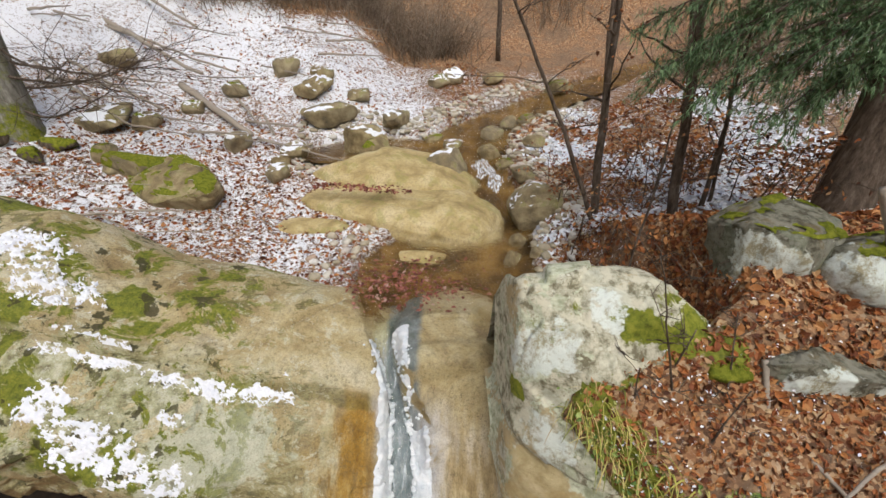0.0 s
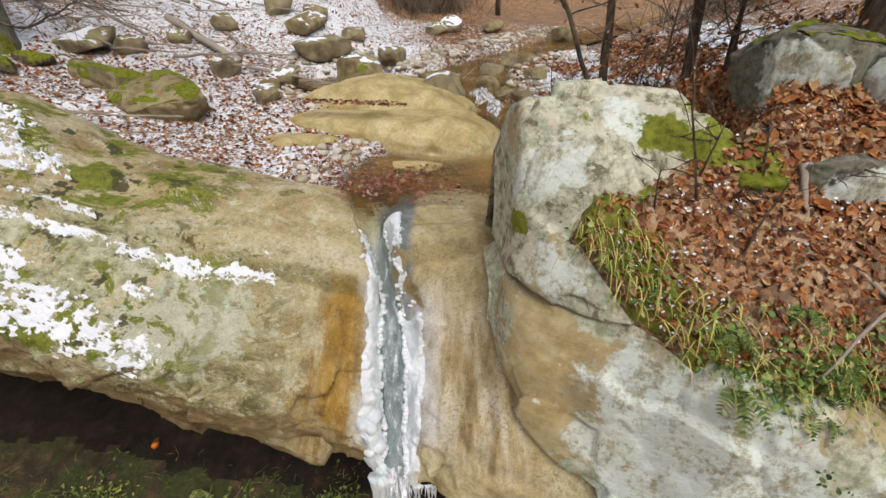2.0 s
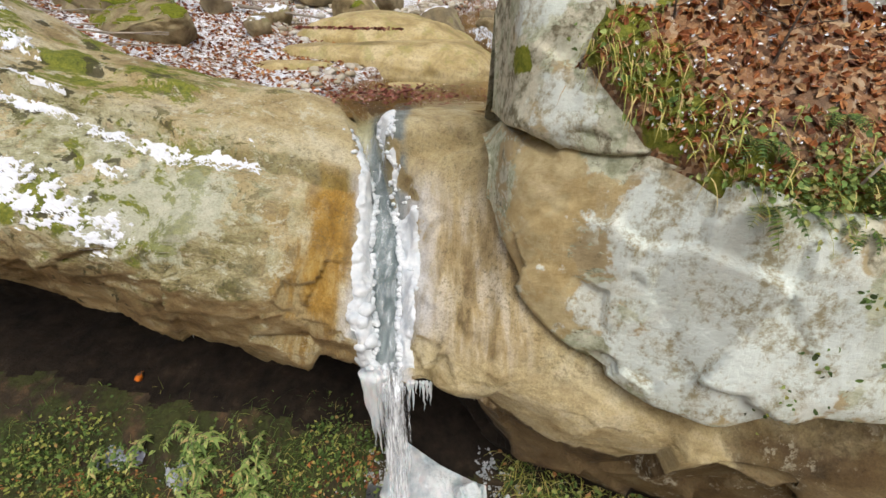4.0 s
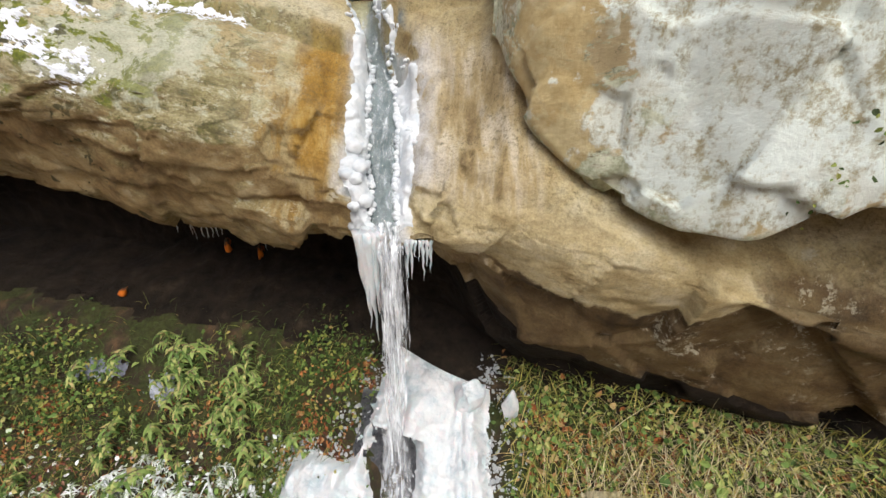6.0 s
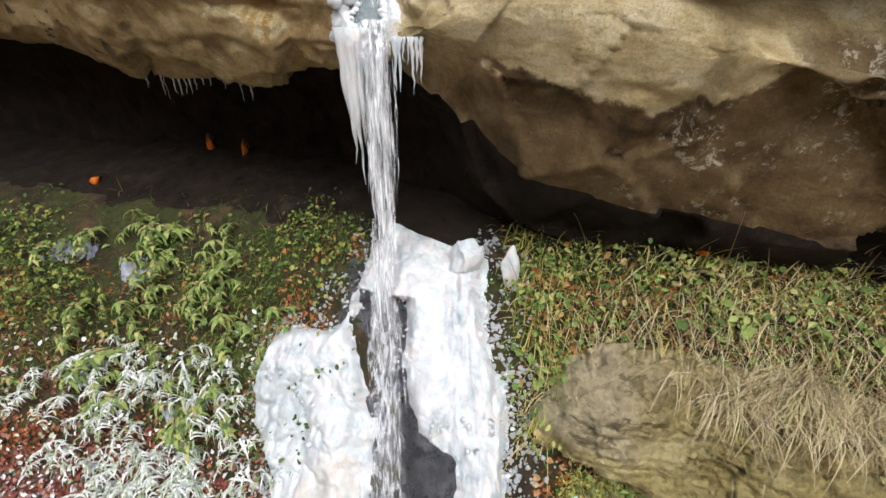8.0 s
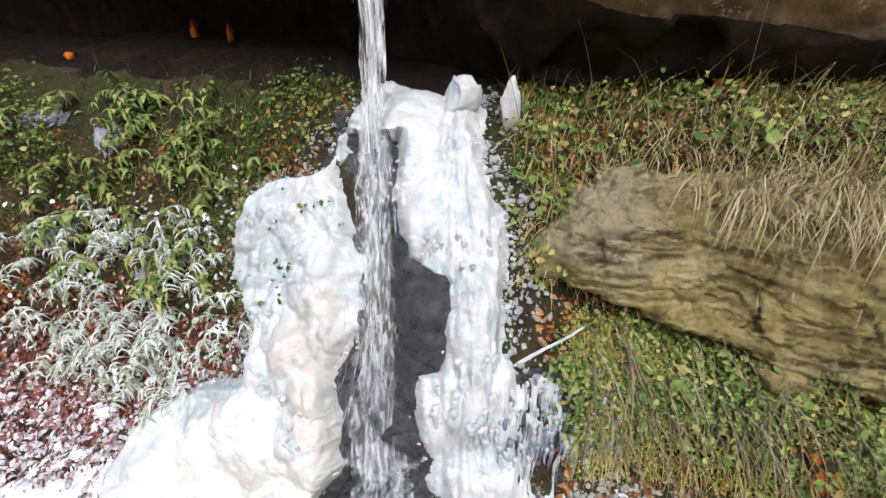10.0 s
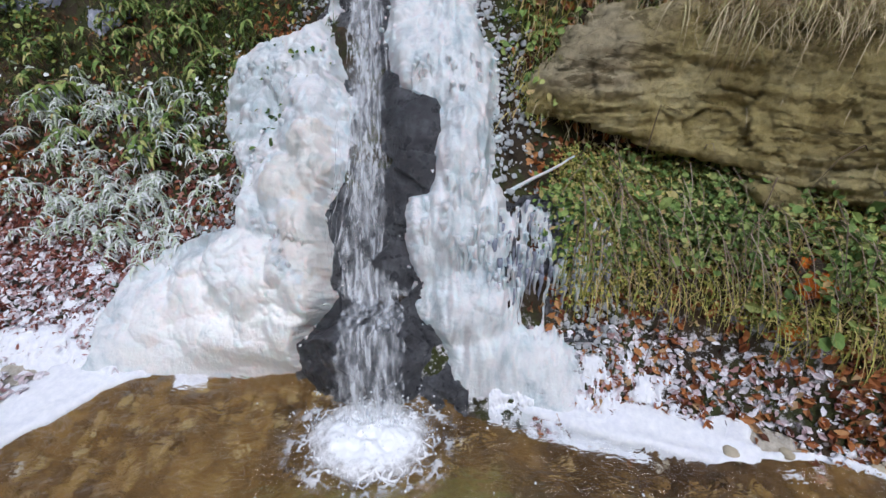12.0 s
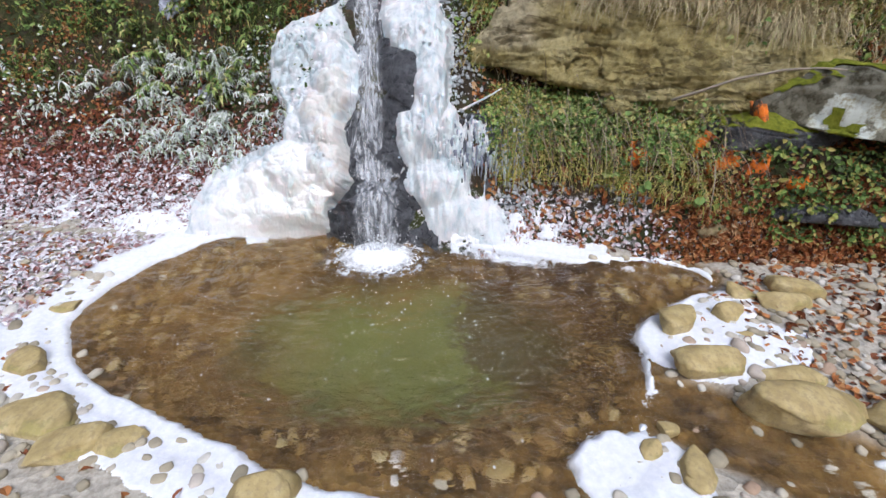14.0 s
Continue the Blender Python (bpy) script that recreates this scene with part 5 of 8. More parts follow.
# rings that spread from the falling water, broken by a light chop
ring = np.hypot(wx + 0.14, wy + 0.66)
wpos = np.stack([wx, wy, wx * 0], -1)
wz = 0.006 * np.sin(ring * 42 + 2.5 * vnoise(wpos, 2.0, 3, seed=86)) * np.exp(-ring / 1.1) + 0.012 * vnoise(wpos * np.array([1, 2.0, 1]), 6, 3, seed=85)
wz = wz * step(0.0, -0.2, wg)
pool = thing("pool_water", grid_mesh("pool_water", np.stack([wx, wy, wz], -1), keep=wkeep), POOL, "clear brown-green plunge pool", "water", kind="structure")
pool.visible_shadow = False


# ---- ways to strew and grow things ----
def sprinkle(pts, count, rng, weight=None):
    """Random places on a grid skin by area: (places, normals)."""
    a = pts[1:, :-1] - pts[:-1, :-1]
    b = pts[:-1, 1:] - pts[:-1, :-1]
    n = np.cross(b, a)
    area = np.linalg.norm(n, axis=-1)
    mid = (pts[1:, 1:] + pts[:-1, :-1]) / 2
    w = area * (weight(mid) if weight else 1)
    w = w.ravel() / w.sum()
    k = rng.choice(len(w), count, p=w)
    i, j = np.unravel_index(k, area.shape)
    u, v = rng.rand(count, 1), rng.rand(count, 1)
    return pts[i, j] + u * a[i, j] + v * b[i, j], n[i, j] / np.maximum(area[i, j][:, None], 1e-9)


def up_side(n):
    return np.where(n[:, 2:3] < 0, -n, n)


def leaf_shapes(rng, count=6):
    out = []
    for _ in range(count):
        curl, fold = rng.uniform(-0.25, 0.4), rng.uniform(0.05, 0.35)
        v = np.array([(0, -0.5, 0), (0, 0, 0.02), (0, 0.5, curl), (-0.3, -0.12, fold), (-0.2, 0.24, fold * 0.9 + curl * 0.4), (0.3, -0.12, fold * 0.8), (0.2, 0.24, fold + curl * 0.4)])
        out.append((v, [[0, 1, 3], [1, 2, 4], [1, 4, 3], [0, 5, 1], [1, 6, 2], [1, 5, 6]]))
    return out


LEAVES = leaf_shapes(np.random.RandomState(3), 8)


def leaf_bed(name, label, pts, count, seed, weight, size=(0.045, 0.085), material=None, lift=0.008, tilt=0.5):
    rng = np.random.RandomState(seed)
    p, n = sprinkle(pts, count, rng, weight)
    n = up_side(n) + rng.normal(0, tilt, n.shape)
    places = [(rng.randint(8), frame_on(p[i] + np.array([0, 0, lift]), n[i], rng.rand() * 6.28, rng.uniform(*size))) for i in range(count)]
    return thing(name, scatter_mesh(name, LEAVES, places), material or LEAF, label, "leaves", kind="stuff")


def blade(base, way, length, droop, width, bits=4):
    """A ribbon that bends over under its weight."""
    px, py, pz = base
    dx, dy, dz = way
    q = math.sqrt(dx * dx + dy * dy + dz * dz)
    dx, dy, dz = dx / q, dy / q, dz / q
    sx, sy, sz = dy - 0.1 * dz, 0.2 * dz - dx, 0.1 * dx - 0.2 * dy
    q = math.sqrt(sx * sx + sy * sy + sz * sz) or 1
    sx, sy, sz = sx / q, sy / q, sz / q
    v = []
    for k in range(bits + 1):
        w = width * (1 - (k / bits) ** 1.6) * 0.5 + 0.0006
        v += [(px - sx * w, py - sy * w, pz - sz * w), (px + sx * w, py + sy * w, pz + sz * w)]
        h = length / bits
        px, py, pz = px + dx * h, py + dy * h, pz + dz * h
        dz -= droop / bits
        q = math.sqrt(dx * dx + dy * dy + dz * dz)
        dx, dy, dz = dx / q, dy / q, dz / q
    return v, [[2 * k, 2 * k + 1, 2 * k + 3, 2 * k + 2] for k in range(bits)]


def grass(name, label, pts, count, seed, weight, length, droop, width, material, lean=(0, -0.5, 0.6), spread=0.6):
    rng = np.random.RandomState(seed)
    p, n = sprinkle(pts, count, rng, weight)
    chunks = []
    for i in range(count):
        way = np.array(lean) + rng.normal(0, spread, 3)
        chunks.append(blade(p[i], way, rng.uniform(*length), rng.uniform(*droop), rng.uniform(*width)))
    v, f = merge(chunks)
    return thing(name, soup(name, v, f), material, label, "grass", kind="stuff")


def noisy_cap(me, name, share, lift, seed, low=0.45):
    """A cap of snow or moss over the upward faces of a stone mesh."""
    v = np.array([p.co[:] for p in me.vertices])
    n = np.array([p.normal[:] for p in me.vertices])
    size = np.ptp(v, axis=0).max()
    amount = step(low, low + 0.3, n[:, 2]) + 1.5 * vnoise(v / size, 6, 5, 0.65, seed=seed) + (share - 0.5) * 2 - 0.5
    faces = [list(p.vertices) for p in me.polygons if amount[list(p.vertices)].min() > 0]
    if len(faces) < 4:
        return None
    used = sorted({i for f in faces for i in f})
    back = {k: i for i, k in enumerate(used)}
    v = v + n * (lift * np.clip(amount * 2.5, -0.3, 1))[:, None]
    return soup(name, v[used], [[back[i] for i in f] for f in faces], True)


def stone(name, place, size, turn, seed, material, label, group="", snow=0.0, moss=0.0, level=4, category="stone", boxy=0.5, cuts=9, rough=0.06):
    me = stone_mesh(name, size, seed, level, cuts, rough, boxy)
    ob = thing(name, me, material, label, category, group)
    ob.matrix_world = pose(*place, *turn)
    for share, kind, mat, lift in ((snow * 0.75, "snow_cap", SNOW, 0.01), (moss, "moss_cap", MOSSY, 0.012)):
        if share:
            cap = noisy_cap(me, kind, share, lift, seed + 3)
            if cap:
                part(kind, cap, mat, ob, "thin broken snow" if kind == "snow_cap" else "bright green moss")
    return ob


def mossy():
    s = Shader("moss")
    s.relief(s.noise(90, 5, 0.8), 0.9, 0.012)
    return s.done(moss_colour(s), 0.95, 0.1)


def orange_stone():
    s = Shader("iron_stained_rock")
    dark = s.ramp(s.noise(6, 6, 0.7), (0.3, (0.03, 0.022, 0.014)), (0.7, (0.13, 0.1, 0.06)))
    base = s.mix(s.between(s.noise(7, 7, 0.75), 0.46, 0.54), dark, s.ramp(s.noise(12, 4), (0.3, (0.6, 0.11, 0.008)), (0.65, (0.85, 0.24, 0.02))))
    s.relief(s.noise(15, 7, 0.7), 0.8, 0.02)
    return s.done(base, 0.75, 0.3)


MOSSY, IRON = mossy(), orange_stone()

# ---- plunge pool: dark dome, ice shelf, foam ----
stone("rock_dome", (-0.11, -0.14, 0.06), (1.1, 0.8, 0.94), (0, 0, 10), 12, WET, "wet black rounded rock under the falling water", level=6, boxy=0.2, cuts=14, rough=0.11)


def ice_shelf():
    x, y = np.meshgrid(np.arange(-3.2, 3.6, 0.016), np.arange(-3.6, 0.35, 0.016))
    g, o = shore_gap(x, y), outlet_gap(x, y)
    a = np.degrees(np.arctan2(y + 1.4, x)) % 360
    width = lane((0, 0.0), (12, 0.0), (17, 0.12), (24, 0.45), (60, 0.6), (100, 0.5), (135, 0.45), (160, 0.34), (185, 0.42), (200, 0.38), (215, 0.36), (240, 0.38), (262, 0.34), (300, 0.0), (360, 0.0))(a)
    p = np.stack([x, y, x * 0], -1)
    rag = 0.035 * vnoise(p, 9, 4, seed=91) + 0.03 * vnoise(p, 3, 3, seed=92)
    band = np.minimum(g + rag + 0.0, width - g + 2.2 * rag)

    def patch(cx, cy, rx, ry):
        return (1 - np.hypot((x - cx) / rx, (y - cy) / ry)) * min(rx, ry) + 1.6 * rag

    isles = np.maximum.reduce([patch(2.0, -1.78, 0.36, 0.33), patch(2.32, -1.45, 0.3, 0.2), patch(1.25, -2.62, 0.3, 0.26), patch(2.5, -2.75, 0.24, 0.2), patch(2.35, -1.85, 0.35, 0.22)])
    isles = np.minimum(isles, o + 0.06 + rag)
    made = []
    for name, m in (("ice_shelf", band), ("ice_patch", isles)):
        made.append(lay(name, m, p, g, x, y))
    return made


def lay(name, m, p, g, x, y):
    z = 0.034 * step(-0.004, 0.03, m) - 0.012 + 0.006 * vnoise(p, 16, 3, seed=93) + 0.012 * np.maximum(vnoise(p, 4, 3, seed=94), 0)
    z = np.maximum(z, np.where(g > 0.02, floor_z(x, y) + 0.012, -1))
    z = z - 0.07 * step(0.004, -0.02, m)
    keep = ((m[:-1, :-1] > -0.022) & (m[1:, 1:] > -0.022))
    return grid_mesh(name, np.stack([x, y, z], -1), keep=keep)


for me, label in zip(ice_shelf(), ("white frosted ice rim round the plunge pool", "white ice patches between the outlet stones")):
    thing(me.name, me, SNOW, label, "ice", kind="structure")


# ---- frozen waterfall on the bank ----
ICE_LEFT = lane((0, -2.0), (0.2, -2.0), (0.42, -1.78), (0.55, -1.5), (0.68, -1.15), (0.85, -1.1), (0.98, -1.15), (1.1, -1.3), (1.3, -1.36), (1.5, -1.25), (1.64, -1.05), (1.72, -0.75), (1.9, -0.6), (2.1, -0.46), (2.25, -0.25))
ICE_RIGHT = lane((0, 1.0), (0.22, 1.05), (0.32, 1.02), (0.45, 1.1), (0.6, 1.12), (0.8, 1.06), (0.92, 0.9), (1.0, 0.66), (1.1, 0.56), (1.4, 0.56), (1.8, 0.5), (2.0, 0.42), (2.1, 0.5), (2.25, 0.4))
GAP_LEFT = lane((0.0, -0.54), (0.2, -0.52), (0.41, -0.38), (0.7, -0.37), (0.84, -0.4), (1.12, -0.3), (1.4, -0.28), (1.47, -0.36), (1.57, -0.37), (1.82, -0.5), (1.93, -0.45))
GAP_RIGHT = lane((0.2, 0.22), (0.45, 0.0), (0.61, 0.02), (0.84, -0.04), (1.0, -0.03), (1.04, 0.09), (1.25, 0.1), (1.4, 0.12), (1.47, 0.0), (1.5, -0.07), (1.63, -0.15), (1.87, -0.18))
# swollen lumps of ice: x, z, half width, half height, how far they stand out
LUMPS = [(-0.61, 1.27, 0.21, 0.26, 0.3), (-0.52, 1.06, 0.17, 0.16, 0.26), (-0.72, 0.9, 0.25, 0.2, 0.32), (-0.55, 0.78, 0.16, 0.16, 0.26), (-0.6, 0.46, 0.27, 0.26, 0.42), (-0.95, 0.42, 0.36, 0.26, 0.42), (-1.25, 0.3, 0.36, 0.24, 0.34), (-0.66, 0.2, 0.34, 0.24, 0.42), (-1.02, 0.16, 0.4, 0.2, 0.36), (-1.6, 0.24, 0.34, 0.2, 0.22),
         (-0.98, 1.46, 0.34, 0.22, 0.22), (-1.12, 1.3, 0.26, 0.16, 0.2), (-0.72, 1.62, 0.24, 0.2, 0.18), (-0.5, 1.5, 0.14, 0.2, 0.22), (-0.5, 1.98, 0.16, 0.16, 0.2), (-0.95, 0.78, 0.2, 0.14, 0.16), (-1.3, 0.6, 0.22, 0.12, 0.14),
         (-0.02, 1.98, 0.3, 0.22, 0.26), (0.25, 1.95, 0.24, 0.2, 0.24), (0.1, 1.66, 0.24, 0.22, 0.24), (0.34, 1.62, 0.22, 0.3, 0.2), (0.34, 1.2, 0.17, 0.4, 0.26), (0.26, 0.92, 0.15, 0.3, 0.24), (0.1, 0.82, 0.13, 0.26, 0.2), (0.46, 0.92, 0.15, 0.16, 0.16), (0.42, 0.42, 0.3, 0.24, 0.24), (0.5, 0.16, 0.32, 0.2, 0.26), (0.75, 0.16, 0.28, 0.14, 0.16), (0.75, 0.72, 0.12, 0.07, 0.1), (0.64, 0.56, 0.12, 0.07, 0.1)]


def cauli(p, scale, seed):
    """Rounded knobs, like a cauliflower: 1 on a knob's crown, 0 in the creases."""
    q = p * scale
    i = np.floor(q).astype(int)
    best = np.full(q.shape[:-1], 9.0)
    for dx in (-1, 0, 1):
        for dy in (-1, 0, 1):
            for dz in (-1, 0, 1):
                c = i + np.array([dx, dy, dz])
                k = (c + seed * 17) % GRID_N
                r = np.stack([_lattice[k[..., 0], k[..., 1], k[..., 2]], _lattice[k[..., 1], k[..., 2], k[..., 0]], _lattice[k[..., 2], k[..., 0], k[..., 1]]], -1)
                off = q - (c + r)
                best = np.minimum(best, (off * off).sum(-1))
    return np.clip(1 - 1.15 * best, 0, 1)


def frozen_fall():
    xs = np.linspace(-2.4, 1.4, 440)
    base = loft(xs, bank_tracks(), 620)[: 620 * 5 // 6]
    n = grid_normals(base) * 0.35 + np.array([0.0, -0.8, 0.55]) * 0.65
    n = n / np.linalg.norm(n, axis=-1, keepdims=True)
    x, z = base[..., 0], base[..., 2]
    rag = 0.09 * vnoise(base, 3.2, 5, 0.6, seed=101)
    m = np.minimum(x - ICE_LEFT(z), ICE_RIGHT(z) - x) + rag
    gap = np.maximum(GAP_LEFT(z) - x, x - GAP_RIGHT(z)) + rag * 0.5
    gap = np.where((z > -0.05) & (z < 1.95), gap, 0.3)
    m = np.minimum(m, gap)
    m = np.minimum(m, 2.24 - z + 0.5 * rag) + 0.03 * vnoise(base, 13, 4, 0.65, seed=112)
    body = step(0, 0.12, m)
    # swollen lumps that run into one another
    wx = x + 0.06 * vnoise(base, 4.5, 3, seed=113)
    wz = z + 0.06 * vnoise(base, 4.5, 3, seed=114)
    soft = 0.014
    total = np.exp(np.full(x.shape, 0.06) / soft)
    for cx, cz, rx, rz, h in LUMPS:
        d = ((wx - cx) / rx) ** 2 + ((wz - cz) / rz) ** 2
        total = total + np.exp(np.clip(h * (1 - 0.85 * d), -1, 1) / soft)
    t = 0.58 * soft * np.log(total) * body
    left = step(0.15, -0.3, x)
    knob = base * np.array([1, 1, 0.8]) + 0.05 * vnoise(base, 6, 2, seed=107)[..., None]
    t = t + body * (0.35 + 0.65 * left) * (0.07 * cauli(knob, 5, 3) + 0.05 * cauli(knob, 9, 4) + 0.018 * cauli(knob, 22, 5))
    t = t + body * (0.014 * vnoise(base, 9, 4, seed=105))
    runs = base * np.array([1, 0.3, 0.1])
    rib = 1 - np.abs(vnoise(runs, 16, 3, seed=108)) * 2.2
    curtain = step(0.5, 0.62, x) * step(0.25, 0.35, z)
    right = step(0.05, 0.25, x)
    t = t + body * ((0.035 + 0.02 * curtain) * np.clip(rib, -0.6, 1) * (0.12 + 0.88 * right))
    t = t - 0.05 * curtain * body
    slit = vnoise(runs, 34, 2, seed=109) + 0.25 * vnoise(base, 5, 2, seed=111)
    m = np.where((curtain > 0.5) & (slit > 0.62), -1, m)
    keep = (m[:-1, :-1] > -0.01) & (m[1:, 1:] > -0.01)
    t = t * lane((-0.1, 0.0), (0.0, 0.2), (0.12, 0.45), (0.35, 0.85), (0.6, 1.0))(z)
    t = t + body * step(0.1, -0.2, x) * 0.08 * np.exp(-((z - 0.1) / 0.12) ** 2)
    pts = base + n * (t - 0.015)[..., None]
    return grid_mesh("ice_mass", pts, keep=keep, flip=True), pts, m


def icicle_mesh(name, length, r, seed, bend=0.04):
    rng = np.random.RandomState(seed)
    k = np.linspace(0, 1, 9)
    pts = np.stack([bend * length * k**2 * rng.uniform(-1, 1) + 0.004 * rng.normal(size=9), bend * length * k**2 * rng.uniform(-1, 1), -length * k], -1)
    rad = r * ((1 - k) ** 0.8 * (1 + 0.22 * rng.normal(size=9)) + 0.03)
    return tube(pts, np.maximum(rad, 0.0015), 7)


ice_me, ICE_PTS, ICE_M = frozen_fall()
frozen = tagged(new("frozen_waterfall"), "lumpy white and cream waterfall ice on the bank", "ice")
part("ice_mass", ice_me, ICE, frozen)
rng = np.random.RandomState(110)


def ice_at(x, z):
    k = np.argmin((ICE_PTS[..., 0] - x) ** 2 + (ICE_PTS[..., 2] - z) ** 2 + np.where(ICE_M < 0.02, 0.5, 0))
    return ICE_PTS.reshape(-1, 3)[k]


for x0, x1, z0, z1, count, lo, hi in ((0.3, 0.62, 0.72, 0.95, 16, 0.15, 0.4), (0.1, 0.45, 0.8, 1.3, 12, 0.15, 0.45), (-1.2, -0.7, 1.3, 1.6, 18, 0.06, 0.2), (-1.3, -0.85, 1.0, 1.15, 16, 0.06, 0.18), (-1.0, -0.55, 0.72, 0.85, 14, 0.06, 0.14), (0.05, 0.5, 1.55, 1.7, 18, 0.06, 0.16), (0.15, 0.5, 0.9, 1.2, 14, 0.2, 0.4)):
    for _ in range(count):
        q = ice_at(rng.uniform(x0, x1), rng.uniform(z0, z1))
        v, f = icicle_mesh("icicle", rng.uniform(lo, hi), rng.uniform(0.008, 0.02), rng.randint(9999))
        part("icicle", soup("icicle", v + q + np.array([0, -0.015, 0.02]), f, True), ICE, frozen)

for _ in range(170):
    x, z = rng.uniform(0.46, 1.16), rng.uniform(0.55, 0.98)
    k = np.argmin((BANK[..., 0] - x) ** 2 + (BANK[..., 2] - z) ** 2)
    v, f = icicle_mesh("icicle", rng.uniform(0.14, 0.42), rng.uniform(0.006, 0.013), rng.randint(9999), 0.01)
    part("icicle", soup("icicle", v + BANK.reshape(-1, 3)[k] + np.array([0, -rng.uniform(0.05, 0.1), 0.03]), f, True), ICE if rng.rand() < 0.6 else GREYICE, frozen)

# ice that stands on the back of the mound
stone("ice_chunk", (0.3, 1.5, 2.22), (0.28, 0.24, 0.3), (10, 12, 30), 21, ICE, "milky ice block on the shelf by the fall", "ice chunks", level=5, category="ice", boxy=0.7, cuts=14, rough=0.16)
stone("ice_chunk", (0.62, 1.42, 2.16), (0.15, 0.13, 0.42), (6, -8, 0), 22, ICE, "pointed ice stump on the shelf by the fall", "ice chunks", level=4, category="ice", boxy=0.8, cuts=14, rough=0.15)


# ---- ice and water in the chute ----
def chute_sheet(lo, hi, y0, y1, lift, seed, wavy=0.0, edge=0.03):
    """A sheet over the chute between two lanes of x by y: its places and the cells to keep."""
    c = (cliff_x > -1.0) & (cliff_x < 0.3)
    p, n = CLIFF[20:190][:, c], CLIFF_N[20:190][:, c]
    fine_rows = np.linspace(0, p.shape[0] - 1.001, 460)
    fine_cols = np.linspace(0, p.shape[1] - 1.001, 200)
    i, j = fine_rows.astype(int)[:, None], fine_cols.astype(int)[None]
    u, v = (fine_rows - i[:, 0])[:, None, None], (fine_cols - j[0])[None, :, None]

    def blend(a):
        return a[i, j] * (1 - u) * (1 - v) + a[i + 1, j] * u * (1 - v) + a[i, j + 1] * (1 - u) * v + a[i + 1, j + 1] * u * v

    p, n = blend(p), blend(n)
    x, y = p[..., 0], p[..., 1]
    rag = edge * vnoise(p, 9, 4, seed=seed)
    m = np.minimum.reduce([x - lo(y) + rag, hi(y) - x + rag, y - y0, y1 - y])
    keep = (m[:-1, :-1] > 0) & (m[1:, 1:] > 0)
    h = lift * step(0, 0.04, m) + wavy * np.maximum(vnoise(p, 14, 3, seed=seed + 1), -0.2) * step(0, 0.04, m) - 0.004
    return p + n * h[..., None], keep


def chute_left(y):
    return CHUTE_MID(y) - CHUTE_HALF(y)


def chute_right(y):
    return CHUTE_MID(y) + CHUTE_HALF(y)


ICE_OUTER_LEFT = lane((1.5, -0.46), (1.62, -0.53), (1.75, -0.6), (2.0, -0.6), (2.33, -0.58), (2.6, -0.6), (2.87, -0.66), (3.15, -0.74))
ICE_OUTER_RIGHT = lane((1.5, -0.13), (1.75, -0.13), (2.0, -0.09), (2.33, -0.13), (2.5, -0.27), (2.6, -0.29), (2.87, -0.31), (3.2, -0.33))
chute_ice = tagged(new("chute_ice"), "knobbly white ice along both sides of the rock chute", "ice")
for lo, hi, seed in ((ICE_OUTER_LEFT, chute_left, 121), (chute_right, ICE_OUTER_RIGHT, 131)):
    pts, keep = chute_sheet(lo, hi, 1.52, 3.14, 0.028, seed, 0.03, 0.05)
    part("ice_sheet", grid_mesh("ice_sheet", pts, keep=keep, flip=True), RIME, chute_ice)
chute_skin = CLIFF[20:190][:, (cliff_x > -1.0) & (cliff_x < 0.3)].reshape(-1, 3)


def ice_bead(xx, yy, r, seed):
    q = chute_skin[np.argmin((chute_skin[:, 0] - xx) ** 2 + (chute_skin[:, 1] - yy) ** 2)]
    v, f = ico(3)
    v = v * r * np.array([1.1, 1.2, 0.9]) * (1 + 0.22 * vnoise(v, 1.6, 2, seed=seed)[:, None])
    return v + q + np.array([0, 0, r * 0.45]), f


for edge_at, dirn, seed in ((chute_left, -1, 141), (chute_right, 1, 151)):
    rng = np.random.RandomState(seed)
    chunks = []
    for yy in np.arange(1.54, 3.1, 0.017):
        chunks.append(ice_bead(float(edge_at(yy)) + rng.normal(0, 0.008), yy + rng.normal(0, 0.006), rng.uniform(0.012, 0.026), rng.randint(999)))
    for k in range(150):
        yy = rng.uniform(1.54, 3.05)
        chunks.append(ice_bead(float(edge_at(yy)) + dirn * abs(rng.normal(0, 0.05)), yy, rng.uniform(0.006, 0.018), rng.randint(999)))
    if dirn < 0:
        for yy, dx, r in ((1.58, -0.01, 0.035), (1.66, -0.03, 0.05), (1.72, -0.08, 0.045), (1.8, -0.05, 0.055), (1.88, -0.08, 0.05), (1.95, -0.04, 0.04), (1.74, -0.14, 0.04), (1.63, -0.1, 0.04), (2.05, -0.06, 0.035)):
            chunks.append(ice_bead(float(edge_at(yy)) + dx, yy, r, int(yy * 100)))
    v, f = merge(chunks)
    tagged(part("ice_rim", soup("ice_rim", v, f, True), RIME, chute_ice), kind="stuff")

pts, keep = chute_sheet(lambda y: chute_left(y) - 0.02, lambda y: chute_right(y) + 0.02, 1.5, 3.4, 0.016, 161, 0.012, 0.01)
chute_water = thing("chute_water", grid_mesh("chute_water", pts, keep=keep, flip=True), BROOK_RUN, "thin grey-green water sliding down the chute", "water", kind="structure")
chute_water.visible_shadow = False
pts, keep = chute_sheet(chute_left, chute_right, 1.5, 3.2, 0.026, 165, 0.012, 0.05)
thing("water_film", grid_mesh("water_film", pts, keep=keep, flip=True), RIFFLE, "white-streaked film of water sliding down the chute", "water")

